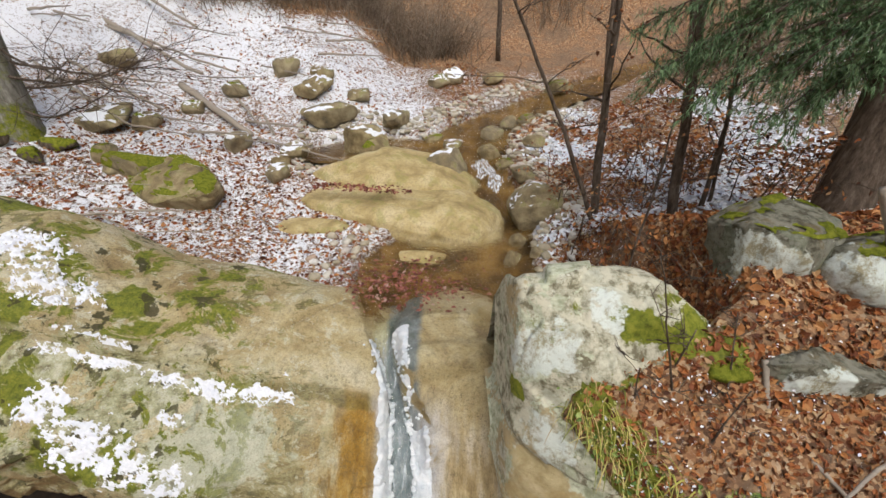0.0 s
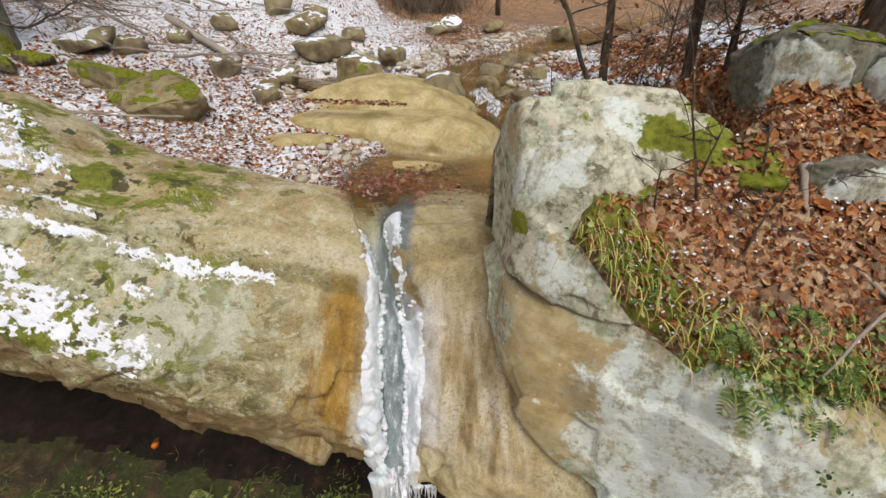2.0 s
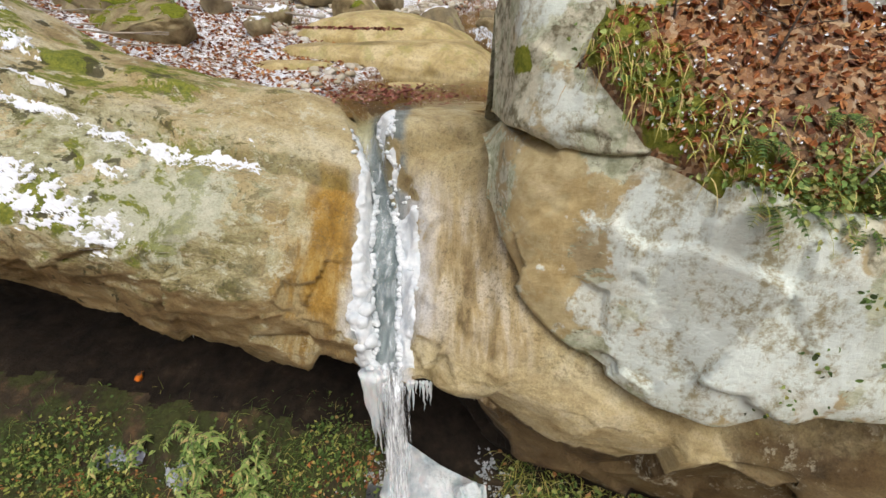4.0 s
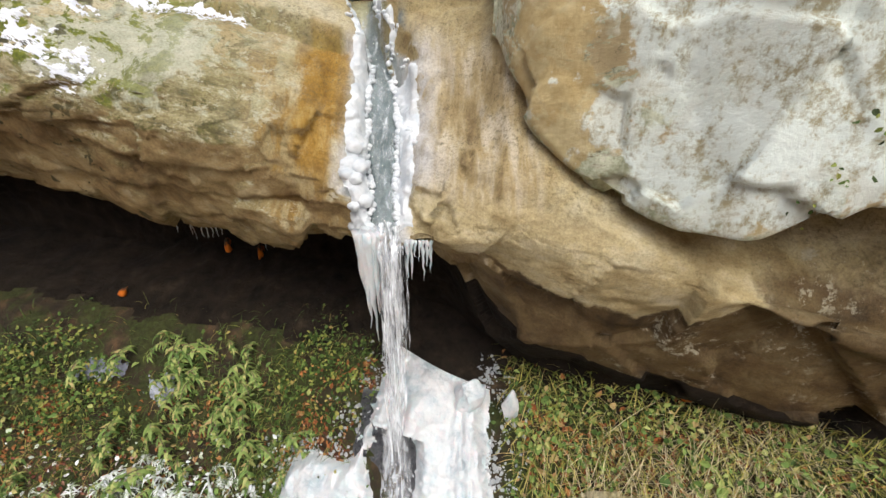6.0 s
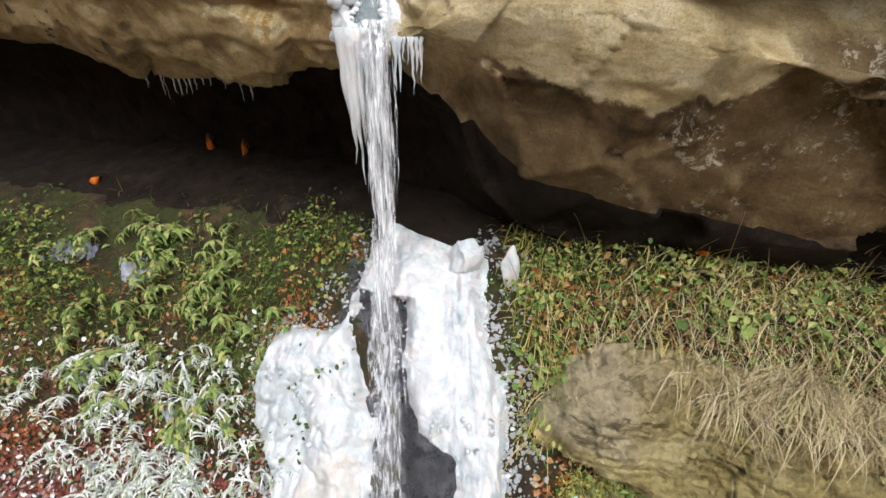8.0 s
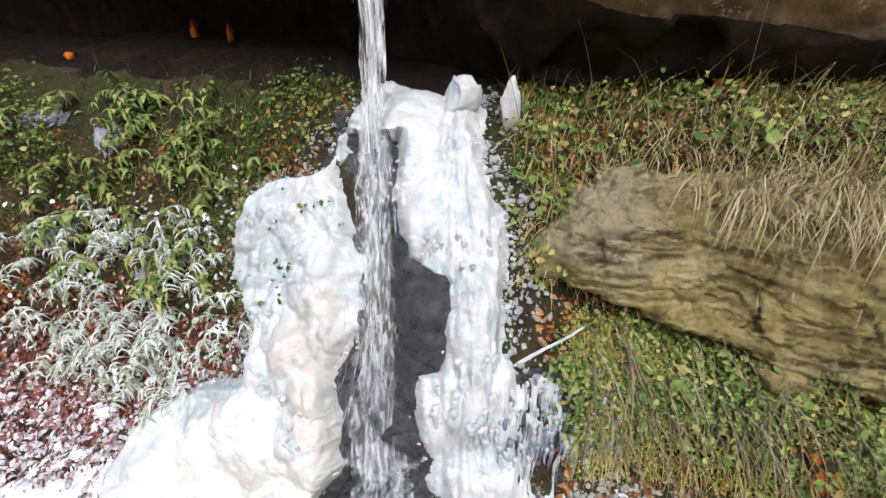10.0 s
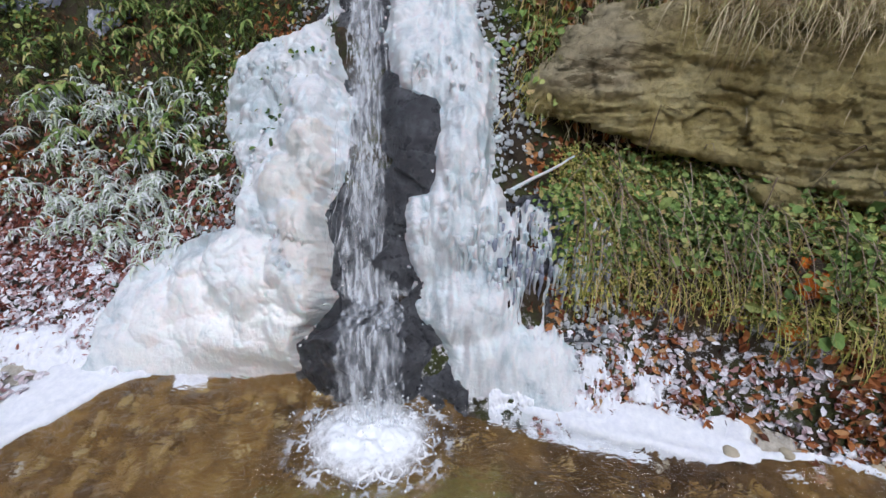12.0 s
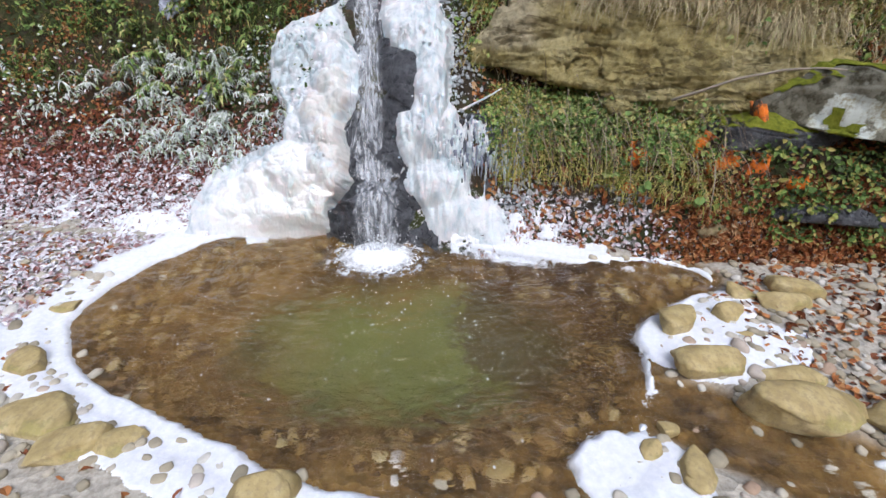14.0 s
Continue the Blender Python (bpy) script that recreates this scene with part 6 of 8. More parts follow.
# icicles at the lip
lip = tagged(new("lip_icicles"), "cluster of long milky icicles hanging from the chute lip", "icicles")
rng = np.random.RandomState(171)
for k in range(30):
    u = rng.rand()
    x = -0.48 + 0.17 * u
    length = (0.95 - 1.1 * abs(u - 0.4)) * rng.uniform(0.55, 1.05)
    v, f = icicle_mesh("icicle", max(length, 0.18), rng.uniform(0.014, 0.026) if k > 9 else rng.uniform(0.03, 0.045), 200 + k, 0.02)
    part("icicle", soup("icicle", v + np.array([x, 1.52 + rng.uniform(-0.03, 0.06), 3.74]), f, True), ICE, lip)
for k in range(7):
    v, f = icicle_mesh("icicle", rng.uniform(0.1, 0.32), rng.uniform(0.006, 0.016), 260 + k, 0.02)
    part("icicle", soup("icicle", v + np.array([-0.16 + 0.025 * k, 1.47, 3.7]), f, True), ICE, lip)
row = tagged(new("overhang_icicles"), "row of thin clear icicles under the overhang", "icicles")
for k in range(18):
    x = rng.uniform(-2.3, -1.35)
    col = np.argmin(np.abs(CLIFF[0, :, 0] - x))
    edge_pt = CLIFF[185:225, col][np.argmin(CLIFF[185:225, col, 2])]
    v, f = icicle_mesh("icicle", rng.uniform(0.06, 0.26), rng.uniform(0.004, 0.009), 300 + k, 0.02)
    part("icicle", soup("icicle", v + edge_pt + np.array([0, 0, 0.02]), f, True), ICE, row)


# ---- falling water ----
def strands(path, width, count, seed, thick=(0.003, 0.009), bits=26):
    """Threads of water along a path of (x, y, z), spread over a width."""
    rng = np.random.RandomState(seed)
    path = np.array(path, float)
    along = np.linspace(0, 1, len(path))
    chunks = []
    for _ in range(count):
        a = rng.uniform(-0.05, 0.75)
        b = min(a + rng.uniform(0.12, 0.5), 1)
        a = max(a, 0)
        k = np.linspace(a, b, bits)
        p = np.stack([np.interp(k, along, path[:, i]) for i in range(3)], -1)
        off = rng.normal(0, 0.33)
        w = np.interp(k, along, np.linspace(width[0], width[1], len(path)))
        p[:, 0] += off * w + 0.006 * np.sin(k * rng.uniform(20, 60) + rng.rand() * 6)
        p[:, 1] += rng.normal(0, 0.25) * w * 0.5
        r = rng.uniform(*thick) * np.sin(np.linspace(0.15, math.pi - 0.1, bits))
        chunks.append(tube(p, r, 5))
    return merge(chunks)


def veil(path, width, seed, rows=150, cols=44, depth=0.03, tubular=0.0):
    """A wavering sheet of water along a path, ragged at its sides."""
    path = np.array(path, float)
    along = np.linspace(0, 1, len(path))
    k = np.linspace(0, 1, rows)[:, None]
    u = np.linspace(-1, 1, cols)[None]
    p = np.stack([np.interp(k[:, 0], along, path[:, i]) for i in range(3)], -1)[:, None, :] + np.zeros((rows, cols, 3))
    w = np.interp(k, along, np.linspace(width[0], width[1], len(path)))
    q = np.stack([u + 0 * k, 6 * k + 0 * u, 0 * k + 0 * u + seed], -1)
    w = w * (1 + 0.35 * vnoise(q * np.array([0, 1, 1]), 2, 3, seed=seed))
    p[..., 0] += u * w * 0.5
    p[..., 1] += -tubular * w * np.sqrt(np.clip(1 - u * u, 0, 1)) + depth * vnoise(q * np.array([4, 1, 1]), 1.2, 3, seed=seed + 1)
    ragged = 1 - np.abs(u) + 0.45 * vnoise(q * np.array([5, 1.2, 1]), 1.5, 4, seed=seed + 2)
    return grid_mesh("veil", p, keep=(ragged > 0.03)[:-1, :-1])


fall = tagged(new("waterfall"), "thin white stream falling from the chute over ice", "waterfall")
upper_path = [(-0.28, 1.58, 3.78), (-0.27, 1.44, 3.6), (-0.26, 1.37, 3.1), (-0.27, 1.3, 2.6), (-0.3, 1.15, 1.95)]
for k, (w0, w1, tub) in enumerate(((0.17, 0.12, 0.5), (0.2, 0.15, 0.1), (0.14, 0.1, -0.3))):
    part("stream_sheet", veil(upper_path, (w0, w1), 181 + 7 * k, tubular=tub), FALL, fall)
v, f = strands(upper_path, (0.16, 0.14), 50, 182, (0.0015, 0.004))
tagged(part("stream_threads", soup("stream_threads", v, f, True), FALL, fall), kind="stuff")
lower_path = [(-0.3, 1.22, 2.1), (-0.26, 0.92, 1.78), (-0.18, 0.48, 1.4), (-0.16, 0.18, 1.05), (-0.2, 0.0, 0.75), (-0.17, -0.2, 0.52)]
for k, (w0, w1, back) in enumerate(((0.12, 0.2, 0.0), (0.18, 0.32, 0.04), (0.24, 0.42, 0.07))):
    part("stream_sheet", veil([(x, y + back, z) for x, y, z in lower_path], (w0, w1), 211 + 7 * k), THIN, fall)
v, f = strands(lower_path, (0.26, 0.44), 36, 183, (0.001, 0.0025))
tagged(part("stream_threads", soup("stream_threads", v, f, True), FALL, fall), kind="stuff")
dome_path = [(-0.16, -0.12, 0.53), (-0.16, -0.4, 0.47), (-0.15, -0.58, 0.25), (-0.14, -0.66, 0.0)]
for k, (w0, w1, back) in enumerate(((0.2, 0.3, 0.0), (0.32, 0.42, 0.03))):
    part("stream_sheet", veil([(x, y + back, z) for x, y, z in dome_path], (w0, w1), 231 + 7 * k, rows=50), THIN, fall)


def foam():
    x, y = np.meshgrid(np.linspace(-0.95, 0.7, 300), np.linspace(-1.35, -0.25, 220))
    r = np.hypot((x + 0.14) / 1.15, (y + 0.64) / 0.85)
    p = np.stack([x, y, x * 0], -1)
    m = 0.5 - r
    z = 0.012 + 0.09 * np.clip(1 - (r / 0.3) ** 2, 0, 1) * (0.6 + 0.6 * vnoise(p, 14, 3, seed=192)) + 0.012 * vnoise(p, 20, 2, seed=193)
    return grid_mesh("foam", np.stack([x, y, z], -1), keep=(m[:-1, :-1] > 0))


part("foam", foam(), SPLASH, fall, "white splash foam on the pool")
rng = np.random.RandomState(195)
drops = []
for k in range(420):
    r = rng.uniform(0.002, 0.007)
    a, d = rng.rand() * 6.28, abs(rng.normal(0, 0.2))
    v, f = ico(1)
    drops.append((v * r + np.array([-0.14 + d * math.cos(a), -0.6 + d * math.sin(a) * 0.7, abs(rng.normal(0.02, 0.09))]), f))
v, f = merge(drops)
tagged(part("spray", soup("spray", v, f, True), FOAM, fall), kind="stuff")



def gap_rock():
    xs = np.linspace(-0.75, 1.25, 200)
    base = loft(xs, bank_tracks(), 420)[: 420 * 5 // 6]
    n = grid_normals(base)
    x, z = base[..., 0], base[..., 2]
    keep = (((x > GAP_LEFT(z) - 0.16) & (x < GAP_RIGHT(z) + 0.16) & (z < 2.05)) | ((x > 0.4) & (x < 1.12 + 0.06 * vnoise(base, 5, 3, seed=197)) & (z > 0.25) & (z < 0.98)))[:-1, :-1]
    h = 0.03 + 0.05 * vnoise(base, 3, 4, seed=196) + 1.2 * facets(base, 5, 6) + 0.09 * np.exp(-((x - 0.08) / 0.12) ** 2 - ((z - 1.28) / 0.22) ** 2)
    return grid_mesh("fall_rock", base + n * h[..., None], keep=keep, flip=True)


thing("fall_rock", gap_rock(), WET, "wet black broken rock behind the falling water", "rock")

# ---- mudstone block over the right bank ----
mud_x = np.concatenate([np.linspace(0.72, 0.95, 24)[:-1], np.linspace(0.95, 3.6, 210)])
MUD_PTS = loft(mud_x, [
    (lane((0.72, 0.9), (3.6, 0.6)), lane((0.72, 1.6), (1.2, 1.95), (3.6, 1.8))),
    (lane((0.72, 0.62), (1.1, 0.56), (1.6, 0.56), (2.1, 0.4), (3.6, 0.0)), lane((0.72, 1.5), (0.9, 1.72), (1.3, 1.88), (2, 1.94), (3.6, 1.8))),
    (lane((0.72, 0.56), (1.08, 0.41), (1.55, 0.41), (2.1, 0.15), (3.6, -0.3)), lane((0.72, 1.47), (0.9, 1.61), (1.1, 1.7), (2, 1.68), (3.6, 1.5))),
    (lane((0.72, 0.55), (1.1, 0.38), (1.47, 0.34), (1.73, 0.26), (2.0, 0.03), (3.6, -0.4)), lane((0.72, 1.43), (1.1, 1.42), (2, 1.38), (3.6, 1.2))),
    (lane((0.72, 0.58), (1.1, 0.42), (2, 0.05), (3.6, -0.38)), lane((0.72, 1.4), (1.1, 1.34), (1.5, 1.27), (2, 1.15), (2.6, 1.02), (3.6, 0.98))),
    (lane((0.72, 0.8), (2, 0.5), (3.6, 0.2)), lane((0.72, 1.38), (1.5, 1.24), (3.6, 1.0))),
], 140)
mn = grid_normals(MUD_PTS)
MUD_PTS = MUD_PTS + mn * (0.03 * vnoise(MUD_PTS, 2, 4, seed=201) + 0.035 * vnoise(MUD_PTS, 6, 5, 0.6, seed=202) + 0.06 * np.clip(vnoise(MUD_PTS * np.array([0.7, 0.7, 4.0]), 2.0, 4, 0.6, seed=203), -0.4, 0.5) + 0.9 * facets(MUD_PTS, 4, 3) + 0.9 * facets(MUD_PTS, 11, 4))[..., None]
chip = np.round(MUD_PTS[..., 2] * 13 + 2.2 * vnoise(MUD_PTS, 1.6, 4, seed=204)) / 13 - MUD_PTS[..., 2]
MUD_PTS = MUD_PTS + mn * (0.35 * chip * step(0.8, 1.1, MUD_PTS[..., 0]))[..., None]
thing("mudstone_block", grid_mesh("mudstone_block", MUD_PTS, flip=True), MUD, "olive-brown crumbling mudstone block jutting from the bank", "rock")

# ---- rocks at the right foot of the bank ----
stone("rock", (3.75, -0.45, 1.2), (1.9, 0.9, 0.6), (4, 3, -14), 31, DULL, "dark mossy rock ledge above the pool bank", "bank rocks", moss=0.62, level=5, category="rock", boxy=0.8, cuts=14, rough=0.12)
stone("rock", (3.55, -0.72, 0.42), (1.0, 0.5, 0.22), (3, 2, -8), 32, WET, "flat dark wet slab at the bank foot", "bank rocks", level=4, category="rock")
stone("rock", (3.05, -0.42, 0.98), (1.1, 0.5, 0.34), (6, 4, -14), 34, WET, "dark dripping rock ledge streaked with moss", "bank rocks", moss=0.42, level=5, category="rock", boxy=0.9, cuts=14, rough=0.12)
stone("rock", (2.85, -0.62, 0.3), (0.8, 0.4, 0.3), (3, -4, -10), 35, COBBLE, "brown rock with rusty seepage at the bank foot", "bank rocks", level=5, category="rock", boxy=0.9, cuts=14, rough=0.12)
stone("rock", (2.0, 0.08, 1.08), (0.4, 0.3, 0.17), (0, 14, 20), 33, MUD, "small brown stone under the mudstone block", "bank rocks", level=3, category="rock")
for k, (x, y, z, w, h) in enumerate([(2.88, -0.46, 1.14, 0.1, 0.28), (2.64, -0.5, 0.72, 0.34, 0.6), (2.1, -0.3, 0.76, 0.2, 0.3), (2.92, -0.58, 0.78, 0.16, 0.26), (2.05, -0.34, 0.5, 0.12, 0.14), (3.2, -0.66, 0.66, 0.2, 0.2)]):
    stone("stained_rock", (x, y + 0.0, z), (w * 1.2, 0.16, h), (-14, 9 * k - 20, -16), 40 + k, IRON, "rock stained vivid iron orange in the bank", "orange rocks", level=4, category="rock", boxy=0.9, cuts=24, rough=0.38)

# ---- stones round the pool ----
for k, (x, y, z, w, h) in enumerate([(-2.45, 3.42, 2.48, 0.07, 0.26), (-2.04, 3.32, 2.46, 0.06, 0.24), (-3.31, 2.75, 2.32, 0.08, 0.09), (1.99, 1.4, 2.37, 0.2, 0.08)]):
    stone("stained_rock", (x, y, z), (w, 0.14, h), (-8, 6, 0), 47 + k, IRON, "small iron-red stone deep in the hollow", "orange rocks", level=3, category="rock", boxy=0.8, cuts=12, rough=0.15)

# ---- stones at the water ----
for k, (x, y, sx, sy, sz, turn, moss) in enumerate([
        (1.95, -1.6, 0.3, 0.22, 0.2, 15, 0.35), (1.93, -2.0, 0.42, 0.2, 0.2, -3, 0), (2.24, -2.34, 0.6, 0.32, 0.26, -10, 0.25), (2.34, -1.55, 0.24, 0.17, 0.17, 35, 0.25), (2.58, -1.3, 0.22, 0.18, 0.15, 10, 0.35),
        (2.78, -1.45, 0.36, 0.22, 0.2, 5, 0.3), (3.0, -1.3, 0.36, 0.24, 0.24, -20, 0.0), (2.38, -2.12, 0.4, 0.2, 0.14, 8, 0.0), (1.36, -2.5, 0.12, 0.1, 0.08, 0, 0.0), (1.52, -2.62, 0.24, 0.16, 0.12, 40, 0.0), (1.5, -2.38, 0.1, 0.09, 0.08, 0, 0.0),
        (-0.48, -2.68, 0.36, 0.25, 0.18, 10, 0.0), (-2.1, -1.83, 0.26, 0.2, 0.13, -20, 0.2), (-1.72, -2.2, 0.46, 0.28, 0.13, -12, 0.0), (-1.45, -2.4, 0.32, 0.2, 0.15, 15, 0.0), (-1.25, -2.36, 0.24, 0.2, 0.12, 0, 0.0), (-2.3, -1.28, 0.22, 0.14, 0.07, 5, 0.2), (2.68, -2.4, 0.3, 0.22, 0.16, 30, 0.0), (2.3, -1.78, 0.18, 0.13, 0.1, 0, 0.0)]):
    stone("boulder", (x, y, sz * 0.28), (sx, sy, sz), (0, 0, turn), 400 + k, SLAB, "yellow-brown river stone at the icy pool edge", "pool stones", level=4, boxy=1.15, rough=0.08)


def pebble_shapes(seed, count=8):
    out = []
    v, f = ico(2)
    for k in range(count):
        p = np.sign(v) * np.abs(v) ** 0.75 * (1 + 0.3 * vnoise(v, 1.3, 2, seed=seed + k)[:, None])
        out.append((p * np.array([0.5, 0.38, 0.24]), f))
    return out


PEBBLES = pebble_shapes(500)


def dry(m):
    return (brook_gap(m[..., 0], m[..., 1])[0] > 0.06) * 1.0


rng = np.random.RandomState(501)
places = []
while len(places) < 2600:
    x, y = rng.uniform(-4.2, 4.2), rng.uniform(-4.2, 0.0)
    g = min(float(shore_gap(np.array(x), np.array(y))), float(outlet_gap(np.array(x), np.array(y))))
    if g < 0.05 and rng.rand() > (0.12 if g > -0.25 else 0.0):
        continue
    if y > -0.75 and -2.6 < x < 2.6:
        continue
    size = rng.uniform(0.03, 0.085) * (1.5 if rng.rand() < 0.08 else 1)
    places.append((rng.randint(8), frame_on((x, y, float(floor_z(np.array(x), np.array(y))) + size * 0.08), (rng.normal(0, 0.2), rng.normal(0, 0.2), 1), rng.rand() * 6.28, size)))
wet_places = []
while len(wet_places) < 750:
    x, y = rng.uniform(-2.3, 2.6), rng.uniform(-3.2, -0.3)
    g = float(shore_gap(np.array(x), np.array(y)))
    d = math.hypot((x - 0.05) / 1.5, (y + 1.42) / 0.9)
    if g > -0.12 or d < 0.75 or rng.rand() > (d - 0.7) * 1.6:
        continue
    size = rng.uniform(0.03, 0.1) * (1.6 if rng.rand() < 0.06 else 1)
    wet_places.append((rng.randint(8), frame_on((x, y, float(floor_z(np.array(x), np.array(y))) + size * 0.03), (rng.normal(0, 0.2), rng.normal(0, 0.2), 1), rng.rand() * 6.28, size)))
thing("bed_stones", scatter_mesh("bed_stones", PEBBLES, wet_places, True), WETSTONE, "brown stones on the bed of the plunge pool", "pebbles", kind="stuff")
flecks = []
while len(flecks) < 110:
    x, y = rng.normal(0.05, 0.75), -0.9 - abs(rng.normal(0, 0.75))
    if shore_gap(np.array(x), np.array(y)) < -0.1:
        flecks.append((rng.randint(8), frame_on((x, y, 0.006), (0, 0, 1), rng.normal(0, 0.3), rng.uniform(0.006, 0.016))))
thing("bubbles", scatter_mesh("bubbles", PEBBLES, flecks, True), FOAM, "white flecks of foam drifting on the pool", "foam", kind="stuff")
thing("pebbles", scatter_mesh("pebbles", PEBBLES, places, True), PEBBLE, "pale gravel and flat pebbles round the pool", "pebbles", kind="stuff")

# ---- the brook above ----
bx, by = np.meshgrid(np.linspace(-2.6, 7.5, 260), np.linspace(2.8, 13.5, 260))
bd, bz = brook_gap(bx, by)
thing("brook_bed", grid_mesh("brook_bed", np.stack([bx, by, bz - 0.05 - 0.1 * step(0.1, -0.3, bd) + 0.03 * vnoise(np.stack([bx, by, bz], -1), 6, 3, seed=602)], -1), keep=((bd < 0.12) & (by > 3.3))[:-1, :-1]), BROOK_BED, "ochre silt and stone bed of the brook", "ground", kind="structure")
brook = thing("brook_water", grid_mesh("brook_water", np.stack([bx, by, bz + 0.01 * vnoise(np.stack([bx, by, bz], -1), 5, 2, seed=601)], -1), keep=((bd < 0.18) & (by > 3.15))[:-1, :-1]), BROOK_W, "shallow clear brown brook running between stones", "water", kind="structure")
brook.visible_shadow = False
rng = np.random.RandomState(605)
for k, (x, y, z, w, l) in enumerate([(-0.38, 6.6, 5.58, 0.12, 0.25), (0.66, 6.45, 5.53, 0.2, 0.26), (0.82, 6.1, 5.42, 0.14, 0.22)]):
    gx, gy = np.meshgrid(np.linspace(-1, 1, 30), np.linspace(-1, 1, 30))
    pp = np.stack([x + gx * w, y + gy * l, z + 0.08 * gy + 0.03 * vnoise(np.stack([gx * 3, gy * 3, gx * 0 + k], -1), 1.5, 3)], -1)
    hole = np.hypot(gx, gy) + 0.5 * vnoise(pp, 7, 3, seed=k) < 0.85
    thing("rapid", grid_mesh("rapid", pp, keep=hole[:-1, :-1]), FALL, "small white rapid between brook stones", "water", "rapids")

stone("rock_slab", (-0.7, 5.62, 4.98), (3.3, 1.4, 1.3), (3, 3, -19), 51, SLAB, "long smooth tan sandstone slab beside the brook pool", level=6, boxy=0.6, cuts=3, rough=0.05, category="rock")
stone("rock_slab", (-0.9, 6.45, 5.12), (3.0, 1.5, 1.35), (3, 4, -21), 57, SLAB, "broad domed sandstone slab behind the brook pool", level=6, boxy=0.6, cuts=3, rough=0.05, category="rock")
stone("rock_slab", (-1.75, 4.98, 5.18), (1.4, 0.5, 0.26), (2, 0, -6), 52, SLAB, "low tan sandstone flange at the pool edge", level=5, boxy=0.4, cuts=5, rough=0.05, category="rock")
stone("rock_slab", (-0.28, 4.42, 5.1), (0.7, 0.3, 0.12), (0, 0, -10), 53, SLAB, "flat golden stone lying in the shallow pool", level=4, category="rock")
stone("boulder", (-3.62, 5.42, 5.62), (1.6, 1.0, 0.8), (14, 8, -22), 58, COBBLE, "brown angular boulder with snow and moss on top", "brook boulders", snow=0.4, moss=0.35, level=5, boxy=0.9, cuts=16, rough=0.09)
stone("boulder", (-4.2, 5.75, 5.8), (1.1, 0.5, 0.4), (0, 18, 30), 55, COBBLE, "mossy green ledge of rock in the snow", "brook boulders", moss=0.75, level=5)
BOULDERS = [(-4.95, 5.95, 0.4, 0.25), (-4.6, 5.6, 0.35, 0.22), (-5.5, 6.9, 1.1, 0.35), (-4.9, 7.0, 0.5, 0.3), (-3.35, 6.75, 0.55, 0.36), (-2.45, 6.7, 0.45, 0.3), (-2.5, 6.0, 0.4, 0.3), (-2.55, 6.35, 0.3, 0.25), (-3.2, 9.2, 0.6, 0.42), (-2.5, 9.2, 0.5, 0.36), (-2.55, 8.7, 0.8, 0.4), (-2.15, 8.0, 1.15, 0.45),
            (-0.95, 8.2, 0.8, 0.4), (-1.4, 7.3, 0.8, 0.6), (-1.1, 6.75, 0.6, 0.55), (-0.72, 6.55, 0.45, 0.35), (0.05, 6.35, 0.75, 0.55), (0.95, 7.9, 0.5, 0.3), (0.8, 7.1, 0.45, 0.3), (1.3, 8.4, 0.5, 0.3), (1.7, 8.5, 0.55, 0.3), (-0.1, 10.5, 0.5, 0.35), (0.25, 10.8, 0.6, 0.4), (1.2, 10.6, 0.6, 0.3), (2.7, 10.2, 0.7, 0.4),
            (0.85, 4.35, 0.3, 0.24), (0.98, 4.75, 0.25, 0.2), (1.15, 4.4, 0.22, 0.16), (1.25, 6.2, 0.4, 0.25), (1.05, 6.7, 0.35, 0.22), (0.2, 7.5, 0.4, 0.25), (-0.2, 7.9, 0.45, 0.25), (1.6, 7.3, 0.4, 0.22), (-1.7, 8.9, 0.5, 0.3), (-3.9, 8.3, 0.5, 0.3), (-4.4, 7.6, 0.4, 0.25), (-6.0, 8.4, 0.6, 0.4)]
stone("boulder", (1.2, 5.3, 5.42), (0.85, 0.6, 0.62), (4, -4, 12), 56, COBBLE, "brown boxy boulder with a little snow beside the slab", "brook boulders", snow=0.35, level=5, boxy=0.95, cuts=12, rough=0.08)
rng = np.random.RandomState(61)
for k, (x, y, w, h) in enumerate(BOULDERS):
    z = float(upper_z(np.array(x), np.array(y)))
    d, lv = brook_gap(np.array(x), np.array(y))
    z = max(z, float(lv) - 0.08) if d < 0 else z
    snowy = 0.45 if x < 0.5 and y > 5 and rng.rand() < 0.75 else 0
    stone("boulder", (x, y, z + h * 0.28), (w, w * rng.uniform(0.6, 0.9), h), (rng.uniform(-8, 8), rng.uniform(-8, 8), rng.uniform(0, 90)), 620 + k, COBBLE,
          "brook boulder capped with thin snow" if snowy else "brown weathered brook boulder", "brook boulders", snow=snowy, moss=0.3 if rng.rand() < 0.35 else 0, level=4, boxy=rng.uniform(0.4, 0.8))
tries = np.stack([rng.uniform(-2.6, 3.0, 24000), rng.uniform(3.9, 11, 24000)], -1)
tries = tries[np.abs(brook_gap(tries[:, 0], tries[:, 1])[0] - 0.25) < 0.5]
tries = tries[~((tries[:, 0] < 0.6) & (tries[:, 1] < 6.3) & (rng.rand(len(tries)) < 0.7))][:1500]
places = []
for (x, y), z in zip(tries, upper_z(tries[:, 0], tries[:, 1])):
    size = rng.uniform(0.05, 0.16)
    places.append((rng.randint(8), frame_on((x, y, z + size * 0.12), (rng.normal(0, 0.2), rng.normal(0, 0.2), 1), rng.rand() * 6.28, size)))
thing("brook_pebbles", scatter_mesh("brook_pebbles", PEBBLES, places, True), PEBBLE, "pale flat cobbles along the brook", "pebbles", kind="stuff")
